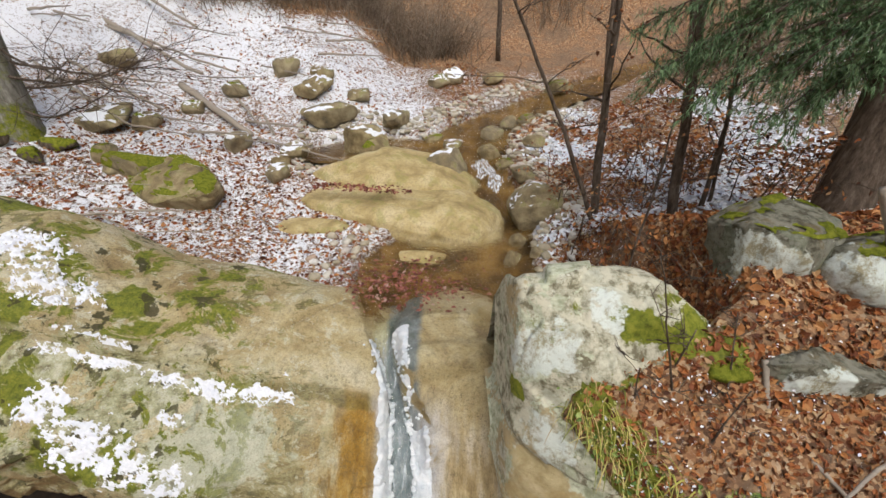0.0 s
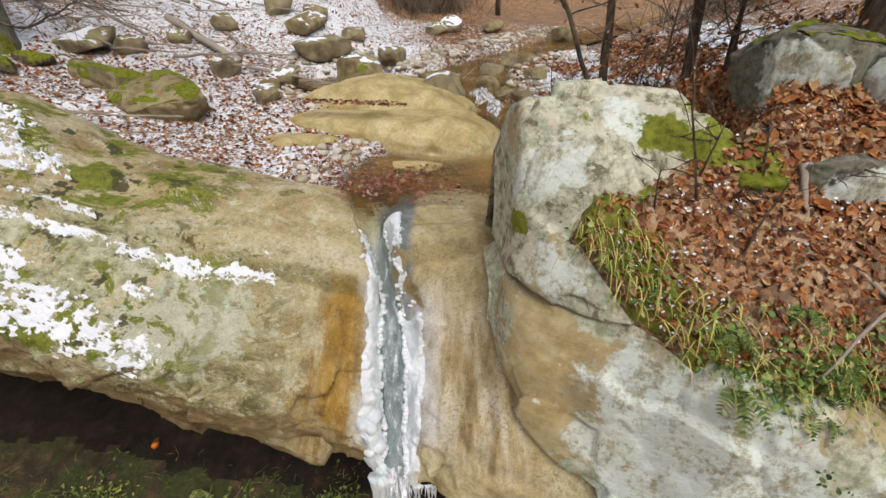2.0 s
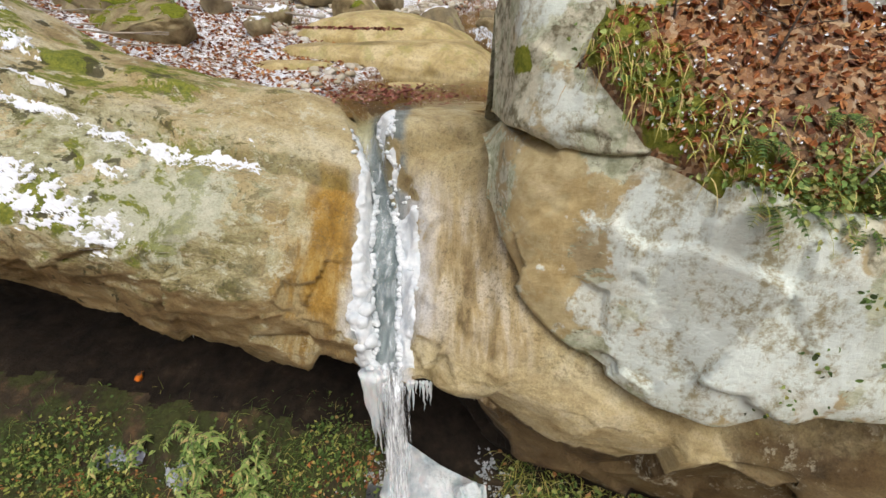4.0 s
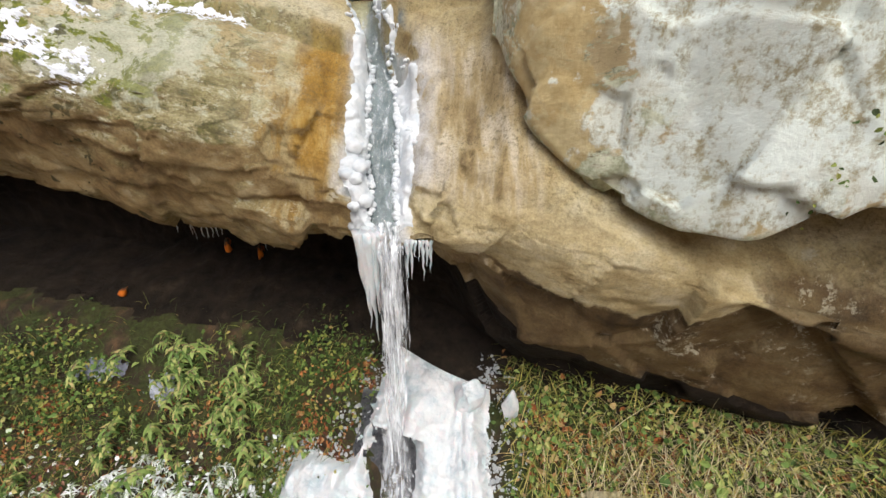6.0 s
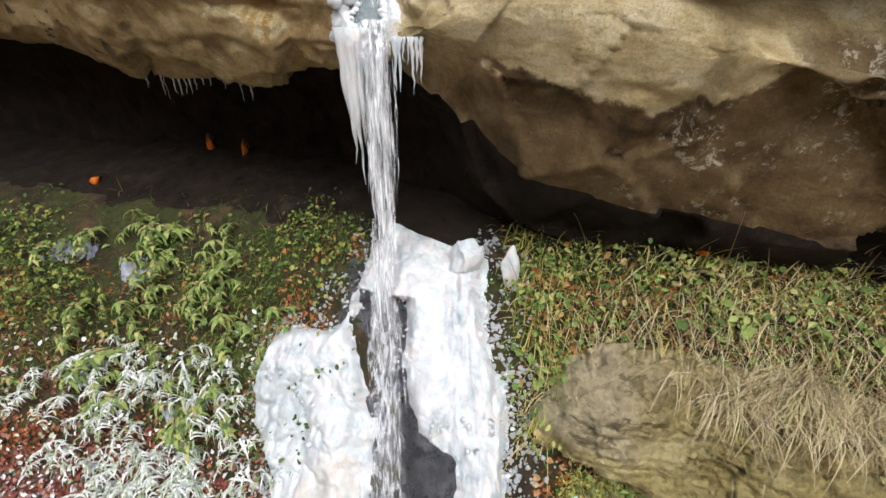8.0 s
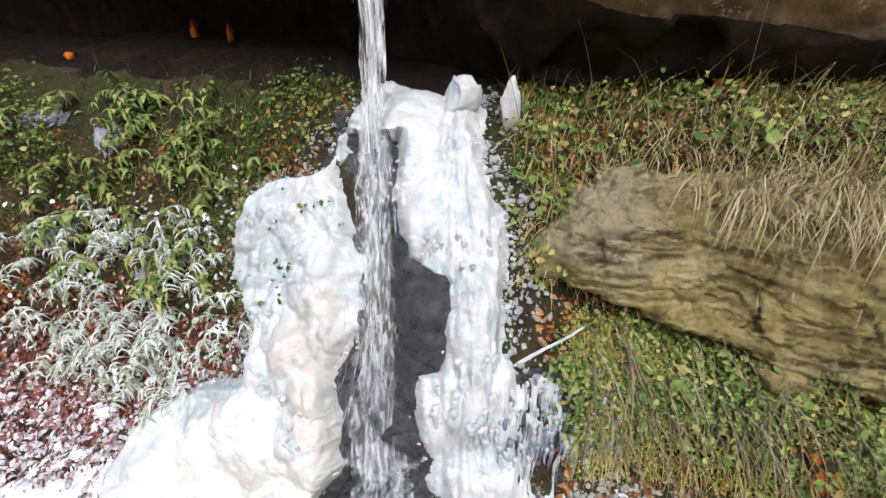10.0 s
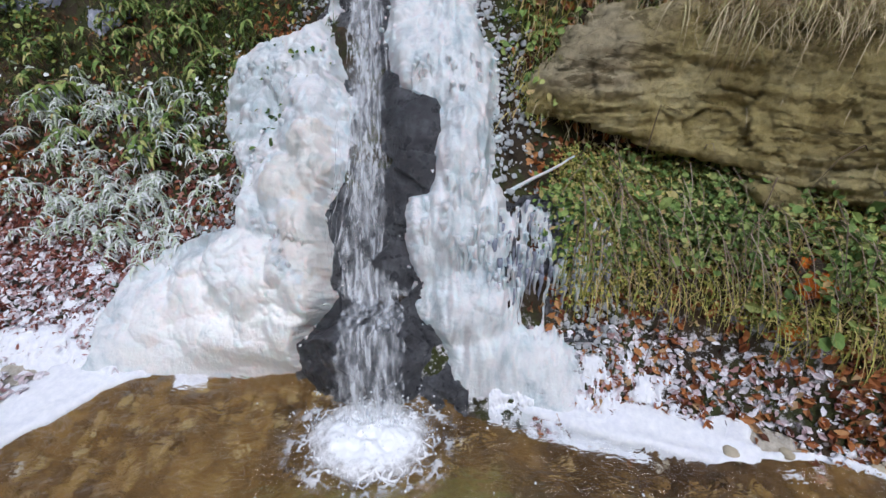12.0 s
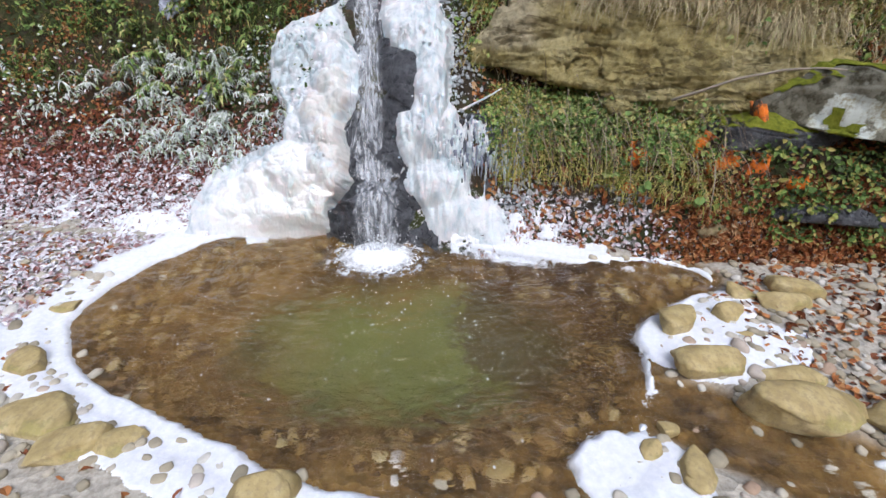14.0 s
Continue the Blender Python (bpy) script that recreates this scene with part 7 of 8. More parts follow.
stone("boulder", (2.2, 2.5, 6.42), (0.72, 0.7, 0.72), (0, 5, 20), 71, DULL, "brown-grey boulder with mint lichen on the leafy slope", "slope boulders", moss=0.3, level=5, boxy=0.8, rough=0.09)
stone("boulder", (2.75, 2.15, 6.42), (0.75, 0.5, 0.5), (0, 0, -10), 72, DULL, "low lichened boulder among dead leaves", "slope boulders", moss=0.3, level=5)
stone("boulder", (2.35, 1.78, 5.92), (1.3, 0.46, 0.5), (6, 4, 6), 76, DULL, "buried lichened rock edge with moss", "slope boulders", moss=0.12, level=5, boxy=0.9, cuts=18, rough=0.12)
stone("boulder", (1.7, 1.76, 5.99), (0.34, 0.2, 0.14), (20, 0, 10), 74, COBBLE, "small rock under a bright green moss cushion", "slope boulders", moss=0.95, level=4)

# ---- snow lying on the left slab ----
SNOW_SPOTS = [(-3.0, 2.62, 0.32), (-2.75, 2.6, 0.22), (-2.35, 2.56, 0.2), (-2.0, 2.55, 0.2), (-1.6, 2.56, 0.16), (-1.4, 2.58, 0.1), (-3.35, 2.9, 0.4), (-3.1, 2.15, 0.25), (-2.75, 1.95, 0.35), (-2.45, 1.88, 0.3), (-2.15, 1.84, 0.22), (-2.9, 1.85, 0.25), (-3.7, 3.2, 0.4), (-2.2, 2.2, 0.12), (-4.2, 3.0, 0.5)]


def snow_sheet():
    c = CLIFF[0, :, 0] < -0.9
    p, n = CLIFF[25:150][:, c], CLIFF_N[25:150][:, c]
    r, k = p.shape[:2]
    fr, fc = np.linspace(0, r - 1.001, 460), np.linspace(0, k - 1.001, 620)
    i, j = fr.astype(int)[:, None], fc.astype(int)[None]
    u, v = (fr - i[:, 0])[:, None, None], (fc - j[0])[None, :, None]

    def blend(a):
        return a[i, j] * (1 - u) * (1 - v) + a[i + 1, j] * u * (1 - v) + a[i, j + 1] * (1 - u) * v + a[i + 1, j + 1] * u * v

    p, n = blend(p), blend(n)
    m = np.full(p.shape[:2], -0.5)
    for cx, cy, s in SNOW_SPOTS:
        ledge = 2.5 < cy < 2.65
        cy, ry = (cy - 0.09, 0.1) if ledge else (cy, s * 0.6)
        m = np.maximum(m, 1 - np.hypot((p[..., 0] - cx) / (s * 1.3 if ledge else s), (p[..., 1] - cy) / ry))
    m = np.clip(m, -0.5, 0.45) + 0.3 * vnoise(p, 4, 4, 0.6, seed=701) + 1.0 * vnoise(p, 22, 5, 0.7, seed=702) - 0.3
    m = np.minimum(m, (n[..., 2] - 0.15) * 3)
    m = np.minimum(m, (np.abs(grid_normals(p)[..., 2]) - 0.35) * 3)
    keep = (m[:-1, :-1] > 0) & (m[1:, 1:] > 0)
    q = p + n * (0.016 * step(0, 0.5, m) + 0.004)[..., None]
    return grid_mesh("snow_patch", q, keep=keep, flip=True)


thing("snow_patch", snow_sheet(), SNOW, "thin broken snow lying on the slab", "snow", kind="stuff")

# ---- dead leaves ----
near_slope = UPPER_GROUND[1:160][:, (ux > 0.66) & (ux < 4.5)]
leaf_bed("slope_leaves", "russet dead beech leaves thick on the slope", near_slope, 18000, 711, lambda m: ((m[..., 1] < 3.2) & (m[..., 2] < 6.9)) * 1.0 + 0.12, (0.026, 0.054), tilt=0.6)
left_ground = UPPER_GROUND[1:200][:, (ux > -6) & (ux < 0.9)]
leaf_bed("valley_leaves", "dead leaves poking through thin snow", left_ground, 8000, 712, lambda m: dry(m) * (m[..., 1] < 12.2) * (1 - 0.75 * step(6, 8, m[..., 1]) * (m[..., 0] < 0)), (0.035, 0.075), tilt=0.4)
right_ground = UPPER_GROUND[20:200][:, (ux > 1.2) & (ux < 5)]
leaf_bed("wood_leaves", "red-brown leaves and snow crumbs under the saplings", right_ground, 6500, 713, lambda m: dry(m) * (m[..., 1] < 9), (0.05, 0.1), tilt=0.5)
leaf_bed("snow_crumbs", "crumbs of snow lying on dead leaves", near_slope, 2600, 714, lambda m: np.clip(vnoise(m, 2.6, 3, seed=715) - 0.1, 0, 1) + 0.02, (0.01, 0.028), SNOW, 0.02, 0.3)
leaf_bed("wood_snow", "crumbs of snow lying on the wood floor", right_ground, 5200, 716, lambda m: np.clip(vnoise(m, 1.1, 3, seed=717) - 0.1, 0, 1) * (m[..., 1] < 9) * (m[..., 1] > 3.5) * dry(m), (0.04, 0.11), SNOW, 0.02, 0.25)
bank_left_soil = BANK[50:135][:, (bank_x > -4.8) & (bank_x < -0.5)]
low_left = BANK[:90][:, (bank_x > -4.5) & (bank_x < -1.0)]
leaf_bed("bank_leaves", "red-brown leaves matted on the bank", low_left, 6500, 718, lambda m: np.exp(-((m[..., 2] - 0.5) / 0.3) ** 2) + 0.12, (0.03, 0.065), WETLEAF, 0.008, 0.5)
leaf_bed("bank_leaves", "scattered brown leaves among the bank herbs", bank_left_soil, 2600, 727, lambda m: (m[..., 1] < 1.95) * (0.05 + np.clip(vnoise(m, 2.4, 3, seed=728), 0, 1)), (0.03, 0.06), LEAF, 0.01, 0.6)
leaf_bed("frosted_leaves", "frosted leaves on the spray-wet bank", low_left, 5200, 719, lambda m: np.exp(-((m[..., 2] - 0.15) / 0.25) ** 2) + 0.03, (0.03, 0.065), FROSTY, 0.012, 0.5)
low_right = BANK[:140][:, (bank_x > 0.7) & (bank_x < 5)]
leaf_bed("bank_leaves", "rust-coloured leaves caught on the right bank", low_right, 6500, 720, lambda m: 0.45 + 1.0 * (m[..., 0] > 2.2) * (m[..., 2] < 0.5), (0.04, 0.08), tilt=0.7)
leaf_bed("frosted_leaves", "frosted leaves at the foot of the right bank", low_right, 800, 721, lambda m: (m[..., 2] < 0.34) * (m[..., 0] < 2.4) + 0.0, (0.03, 0.06), FROSTY, 0.012, 0.5)
flat_x, flat_y = np.meshgrid(np.linspace(-4.5, 4.5, 180), np.linspace(-4, -0.3, 80))
FLAT = np.stack([flat_x, flat_y, floor_z(flat_x, flat_y)], -1)


def dry_land(m):
    g = np.minimum(shore_gap(m[..., 0], m[..., 1]), outlet_gap(m[..., 0], m[..., 1]))
    return (g > 0.25) * (0.25 + 1.6 * (m[..., 0] > 2.4) + 0.6 * (m[..., 0] < -2.4) * (m[..., 1] > -1.4))


leaf_bed("shore_leaves", "dead leaves strewn over the gravel", FLAT, 2800, 722, dry_land, (0.04, 0.08), tilt=0.5)
leaf_bed("frosted_leaves", "frosted leaves beside the ice rim", FLAT, 3200, 723, lambda m: (shore_gap(m[..., 0], m[..., 1]) > 0.3) * (m[..., 0] < -1.5) * (m[..., 1] > -1.5) + 0.0, (0.03, 0.07), FROSTY, 0.015, 0.4)
shelf = BANK[90:][:, (bank_x > 0.6) & (bank_x < 4)]
leaf_bed("shelf_leaves", "orange leaves on the grassy shelf", shelf, 420, 724, None, (0.04, 0.08), tilt=0.5)
pool_x, pool_y = np.meshgrid(np.linspace(-1.2, 0.6, 40), np.linspace(3.3, 4.4, 30))
leaf_bed("pool_leaves", "wet red leaves drifted at the brook pool outlet", np.stack([pool_x, pool_y, 0 * pool_x + 5.15], -1), 420, 725, lambda m: np.exp(-((m[..., 0] + 0.5) / 0.55) ** 2 - ((m[..., 1] - 3.75) / 0.4) ** 2), (0.03, 0.07), WETLEAF, 0.004, 0.15)
leaf_bed("pool_leaves", "red leaves lying along the slab step", np.stack([pool_x * 0.8 - 0.9, 0.22 * pool_y + 4.5 - 0.1 * pool_x, 0 * pool_x + 5.62], -1), 160, 726, None, (0.05, 0.08), WETLEAF, 0.02, 0.3)


# ---- low green plants ----
def round_leaves():
    out = []
    for k in range(4):
        a = np.linspace(0, 2 * math.pi, 7)[:-1] + 0.2 * k
        rim = np.stack([0.5 * np.cos(a), 0.42 * np.sin(a), 0.08 * np.cos(2 * a)], -1)
        v = np.concatenate([[(0, 0, -0.05)], rim])
        out.append((v, [[0, 1 + i, 1 + (i + 1) % 6] for i in range(6)]))
    return out


ROUND = round_leaves()


def ground_cover(name, label, pts, clumps, seed, weight, size, material, spread=0.07, per=14, rise=0.05):
    rng = np.random.RandomState(seed)
    p, n = sprinkle(pts, clumps, rng, weight)
    n = up_side(n)
    shapes = ROUND[:2] + LEAVES + LEAVES[:2]
    places = []
    for i in range(clumps):
        for _ in range(rng.randint(per // 2, per)):
            q = p[i] + rng.normal(0, spread, 3) * np.array([1, 1, 0.6]) + n[i] * rng.uniform(0, rise)
            places.append((rng.randint(12), frame_on(q, n[i] + rng.normal(0, 0.5, 3) + np.array([0, -0.2, 0.4]), rng.rand() * 6.28, rng.uniform(*size))))
    return thing(name, scatter_mesh(name, shapes, places), material, label, "plants", kind="stuff")


bank_left = BANK[40:140][:, (bank_x > -5) & (bank_x < -0.5)]
ground_cover("bank_herbs", "small green herbs covering the shaded bank", bank_left, 380, 731, lambda m: np.clip(vnoise(m, 2.0, 3, seed=732), 0.015, 2) * step(0.9, 1.2, m[..., 2]) * (0.03 + step(2.7, 1.7, m[..., 1])) * (m[..., 1] < 2.8), (0.02, 0.055), GREEN)
grass("bank_grass", "fine green-brown grass on the shaded bank", bank_left, 7000, 733, lambda m: step(0.7, 1.3, m[..., 2]) * (0.04 + step(2.6, 1.7, m[..., 1])) * (m[..., 1] < 2.7) * (0.15 + np.clip(vnoise(m, 2.2, 3, seed=730) + 0.2, 0, 1)), (0.06, 0.17), (0.5, 2.0), (0.003, 0.006), GREEN, (0, -0.35, 0.7), 0.5)
under_mud = BANK[26:84][:, (bank_x > 0.75) & (bank_x < 2.7)]
ground_cover("shelf_herbs", "green herbs on the shelf above the mudstone", shelf, 420, 734, lambda m: (m[..., 1] < 1.7) * 1.0, (0.02, 0.065), LIME)
grass("shelf_grass", "fresh green blades along the back of the shelf", shelf, 3500, 759, lambda m: (m[..., 1] < 1.9) * (0.1 + np.clip(vnoise(m, 2.0, 3, seed=760) + 0.2, 0, 1)), (0.06, 0.2), (0.4, 2.0), (0.004, 0.008), GREEN, (0, -0.3, 0.8), 0.5)
grass("shelf_grass", "short green grass on the shelf under the overhang", shelf, 6000, 735, lambda m: (m[..., 1] < 2.0) * 1.0, (0.08, 0.28), (0.6, 2.4), (0.004, 0.009), SEDGE, (0, -0.4, 0.7), 0.6)
ground_cover("frosted_herbs", "frosted pale green herbs on the spray-wet bank", bank_left, 130, 746, lambda m: (m[..., 2] > 0.5) * step(1.7, 1.2, m[..., 2]) * (0.1 + np.clip(vnoise(m, 2.4, 3, seed=731), 0, 1)), (0.02, 0.06), FROST)
ground_cover("broad_leaves", "broad pale green leaves lying on the shelf", shelf, 46, 747, lambda m: (m[..., 1] < 1.6) * 1.0, (0.04, 0.09), LIME, 0.1, 7, 0.08)
ground_cover("broad_leaves", "broad limp green leaves on the bank", bank_left, 40, 749, lambda m: (m[..., 2] > 1.0) * (m[..., 1] < 2.1) * 1.0, (0.04, 0.08), LIME, 0.1, 8, 0.08)
ground_cover("broad_leaves", "bright green leaves trailing on the low bank", under_mud, 26, 750, lambda m: (m[..., 0] > 1.2) * (m[..., 2] > 0.5), (0.05, 0.11), LIME, 0.08, 7, 0.1)
far_right = BANK[10:70][:, (bank_x > 2.4) & (bank_x < 4.6)]
ground_cover("bank_herbs", "bright green herbs at the foot of the rock ledge", far_right, 150, 765, lambda m: (m[..., 2] > 0.25) * (m[..., 2] < 0.9) * (0.05 + np.clip(vnoise(m, 1.6, 3, seed=766) + 0.3 * (m[..., 0] > 3.1), 0, 1)), (0.025, 0.06), GREEN, 0.08, 22, 0.1)
leaf_bed("bank_leaves", "rust-brown leaf litter below the stained rocks", far_right, 3200, 767, lambda m: (m[..., 2] < 0.7) * 1.0, (0.035, 0.07), tilt=0.6)
ground_cover("bank_moss", "yellow-green moss cushions on the low bank", under_mud, 900, 755, lambda m: step(0.42, 0.6, m[..., 2]) * (m[..., 0] > 0.95) * (m[..., 2] < 1.3) * (0.06 + np.clip(vnoise(m, 2.2, 3, seed=756) + 0.5 * step(1.7, 1.2, m[..., 0]), 0, 1)), (0.01, 0.024), SEDGE, 0.05, 26, 0.05)
mud_rim = MUD_PTS[12:40]
grass("hanging_grass", "pale dry grass hanging over the mudstone rim", mud_rim, 6500, 736, lambda m: step(1.4, 2.4, m[..., 0]) * (0.02 + np.clip(vnoise(m, 2.6, 3, seed=737), 0, 1) ** 1.5), (0.08, 0.42), (0.6, 3.6), (0.002, 0.005), STRAW, (0.0, -0.6, 0.35), 1.0)
ground_cover("bank_herbs", "bright green ivy-like herbs under the mudstone", under_mud, 520, 738, lambda m: step(0.55, 1.0, m[..., 2]) * (m[..., 2] < 1.35) * (m[..., 0] > 0.85) * (0.05 + np.clip(vnoise(m, 2.6, 3, seed=748), 0, 1)), (0.02, 0.05), LIME, 0.06, 22, 0.1)
grass("hanging_grass", "yellow-green grass trailing down the low bank", under_mud, 2600, 739, lambda m: (m[..., 2] > 0.5) * (m[..., 0] > 0.95) * (0.3 + np.clip(vnoise(m, 2.0, 2, seed=740), 0, 1)), (0.08, 0.3), (1.2, 4.0), (0.003, 0.007), SEDGE, (0, -0.7, 0.3), 0.7)
grass("shelf_straw", "pale flattened straw on the shelf edge", shelf, 3200, 753, lambda m: (m[..., 1] < 1.25) * (m[..., 0] > 0.8) * (0.1 + np.clip(vnoise(m, 2.2, 3, seed=754) + 0.15, 0, 1)), (0.12, 0.4), (1.0, 3.0), (0.002, 0.006), STRAW, (0.1, -0.7, 0.45), 0.6)
grass("dry_stalks", "bare brown stalks trailing over the low bank", under_mud, 260, 741, lambda m: (m[..., 2] > 0.7) * (m[..., 0] > 1.0) * 1.0, (0.3, 0.8), (1.4, 3.0), (0.004, 0.009), TWIG, (0.1, -0.9, 0.5), 0.4)
grass("dry_stalks", "straggling dry stems on the shelf", shelf, 160, 742, lambda m: (m[..., 1] < 1.6) * 1.0, (0.2, 0.7), (0.2, 1.6), (0.003, 0.007), STRAW, (0.0, -0.3, 0.9), 0.35)
slope_rim = UPPER_GROUND[1:34][:, (ux > 0.72) & (ux < 3.2)]
grass("slope_grass", "green grass and moss along the leafy slope rim", slope_rim, 650, 743, lambda m: step(0.34, 0.05, m[..., 1] - front(m[..., 0])) * (0.2 + np.clip(vnoise(m, 2.2, 2, seed=744), 0, 1)), (0.08, 0.24), (1.0, 3.0), (0.004, 0.009), SEDGE, (-0.1, -0.8, 0.4), 0.45)
ground_cover("rim_herbs", "bright green moss and small herbs on the slope rim", slope_rim, 260, 757, lambda m: step(0.3, 0.04, m[..., 1] - front(m[..., 0])) * (0.1 + np.clip(vnoise(m, 2.5, 2, seed=758), 0, 1)), (0.015, 0.04), LIME, 0.06, 16, 0.04)
block_front = LOWER[55:110][:, (lower_x > 1.25) & (lower_x < 3)]
ground_cover("rock_herbs", "yellow-green sprigs growing from the lichened rock", block_front, 26, 745, lambda m: (m[..., 0] > 1.5) * 1.0, (0.016, 0.034), GREEN, 0.05, 14, 0.08)


# ---- ferns and bent plants ----
def fern_mesh(seed):
    rng = np.random.RandomState(seed)
    chunks = []
    for k in range(7):
        a = rng.uniform(-1.2, 1.2) - math.pi / 2
        way = np.array([math.cos(a), math.sin(a), rng.uniform(0.4, 1.0)])
        length = rng.uniform(0.16, 0.3)
        p, d = np.zeros(3), way / np.linalg.norm(way)
        spine = [p]
        for _ in range(12):
            p = p + d * length / 12
            d = d + np.array([0, 0, -0.16])
            d /= np.linalg.norm(d)
            spine.append(p)
        spine = np.array(spine)
        chunks.append(tube(spine, np.linspace(0.0025, 0.0008, 13), 3))
        side = np.cross(way, (0, 0, 1.0))
        side /= np.linalg.norm(side)
        for i in range(2, 12):
            w = 0.05 * math.sin(math.pi * i / 12.5)
            for sgn in (-1, 1):
                chunks.append(blade(spine[i], side * sgn + 0.5 * (spine[i] - spine[i - 1]) / np.linalg.norm(spine[i] - spine[i - 1]), w, 0.5, 0.016, 2))
    return merge(chunks)


def droop_plant(seed, wide=1.0):
    """A frost-bent herb: arched stalks with limp lance leaves."""
    rng = np.random.RandomState(seed)
    stalks, leaves = [], []
    for k in range(rng.randint(2, 4)):
        a = rng.uniform(0, 6.28)
        p, d = np.zeros(3), np.array([0.5 * math.cos(a), 0.5 * math.sin(a) - 0.5, 1.0])
        d /= np.linalg.norm(d)
        pts = [p]
        for _ in range(12):
            p = p + d * rng.uniform(0.022, 0.034)
            d = d + np.array([0.02 * math.cos(a), -0.04, -0.19])
            d /= np.linalg.norm(d)
            pts.append(p)
        pts = np.array(pts)
        stalks.append(tube(pts, np.linspace(0.006, 0.003, 13), 4))
        for i in range(3, 13):
            for _ in range(2):
                b = rng.uniform(0, 6.28)
                leaves.append(blade(pts[i], (math.cos(b) * 0.8, math.sin(b) * 0.8, -0.1), rng.uniform(0.06, 0.14), rng.uniform(1.5, 3.5), rng.uniform(0.018, 0.034) * wide, 4))
    return merge(stalks), merge(leaves)


fern = thing("fern", soup("fern", *fern_mesh(751)), GREEN, "small green fern on the mossy rim", "fern", "ferns")
rng = np.random.RandomState(752)
p, n = sprinkle(slope_rim, 26, rng, lambda m: step(0.4, 0.05, m[..., 1] - front(m[..., 0])) * (m[..., 0] > 1.0))
fern.matrix_world = pose(*p[0], 0, 0, 10)
for k in range(1, 26):
    copy_thing(fern, pose(*p[k], rng.uniform(-10, 25), rng.uniform(-15, 15), rng.uniform(-50, 50)) @ Matrix.Scale(rng.uniform(0.4, 0.8), 4))

for kind, mat, count, zlo, zhi, label, seed in (("green", LIME, 66, 1.0, 2.1, "limp green herb with drooping lance leaves", 761), ("frost", FROST, 110, 0.45, 1.35, "frost-white herb with hanging leaves", 771)):
    protos = []
    for k in range(4):
        (sv, sf), (lv, lf) = droop_plant(seed + k, 1.0 if kind == "green" else 0.55)
        plant = thing("bent_herb", soup("stalk", sv, sf, True), TWIG if kind == "green" else FROST, label, "plant", "bank herbs")
        part("leaves", soup("leaves", lv, lf), mat, plant)
        protos.append(plant)
    rng = np.random.RandomState(seed + 9)
    p, n = sprinkle(bank_left, count, rng, lambda m: (m[..., 2] > zlo) * (m[..., 2] < zhi) * (m[..., 0] < ICE_LEFT(m[..., 2]) + 0.05) * (0.2 + np.exp(-((m[..., 0] + 2.2) / 0.9) ** 2)))
    for k in range(count):
        m = pose(*p[k], rng.uniform(-10, 10), rng.uniform(-10, 10), rng.uniform(-70, 70)) @ Matrix.Scale(rng.uniform(0.6, 1.2), 4)
        if k < 4:
            protos[k].matrix_world = m
        else:
            copy_thing(protos[k % 4], m)


# ---- trees, saplings, shrubs and dead wood above ----
def limb(start, end, r0, r1, seed, sag=0.0, bits=14, wob=0.03):
    rng = np.random.RandomState(seed)
    k = np.linspace(0, 1, bits)[:, None]
    s, e = np.array(start, float), np.array(end, float)
    size = np.linalg.norm(e - s)
    p = s + (e - s) * k
    j = np.cumsum(rng.normal(0, wob * size / bits * 2.2, (bits, 3)), 0)
    p = p + (j - k * j[-1]) + np.array([0, 0, -sag]) * np.sin(k * math.pi)
    return p, np.linspace(r0, r1, bits)


def sapling(base, top, r, seed, twigs=9, leafy=0, label="slender bare sapling among dead leaves", group="saplings", reach=1.0):
    rng = np.random.RandomState(seed)
    p, rad = limb(base, top, r, r * 0.45, seed)
    tree = tagged(new("sapling"), label, "tree", group)
    v, f = tube(p, rad, 9)
    part("trunk", soup("trunk", v, f, True), BARK, tree)
    pts = []
    for k in range(twigs):
        i = rng.randint(4, 13)
        a = rng.uniform(0, 6.28)
        size = rng.uniform(0.35, 1.1) * reach
        q, qr = limb(p[i], p[i] + size * np.array([math.cos(a), math.sin(a) * 0.7, rng.uniform(0.1, 0.8)]), rad[i] * 0.4, 0.0025, seed * 31 + k, bits=9, wob=0.07)
        v, f = tube(q, qr, 5)
        chunk = [(v, f)]
        for _ in range(3):
            j = rng.randint(3, 8)
            b = rng.uniform(0, 6.28)
            q2, r2 = limb(q[j], q[j] + size * 0.4 * np.array([math.cos(b), math.sin(b), rng.uniform(-0.1, 0.7)]), 0.004, 0.0012, seed * 77 + k, bits=6, wob=0.08)
            chunk.append(tube(q2, r2, 3))
            pts.extend(q2[2:])
        pts.extend(q[3:])
        v, f = merge(chunk)
        part("branch", soup("branch", v, f, True), BARK, tree)
    if leafy:
        pts = np.array(pts)
        places = [(rng.randint(8), frame_on(pts[rng.randint(len(pts))] + rng.normal(0, 0.02, 3), rng.normal(0, 1, 3), rng.rand() * 6.28, rng.uniform(0.03, 0.06))) for _ in range(leafy)]
        tagged(part("withered_leaves", scatter_mesh("withered_leaves", LEAVES, places), LEAF, tree), kind="stuff")
    return tree


def on_ground(x, y, dz=-0.05):
    return (x, y, float(upper_z(np.array(x), np.array(y))) + dz)


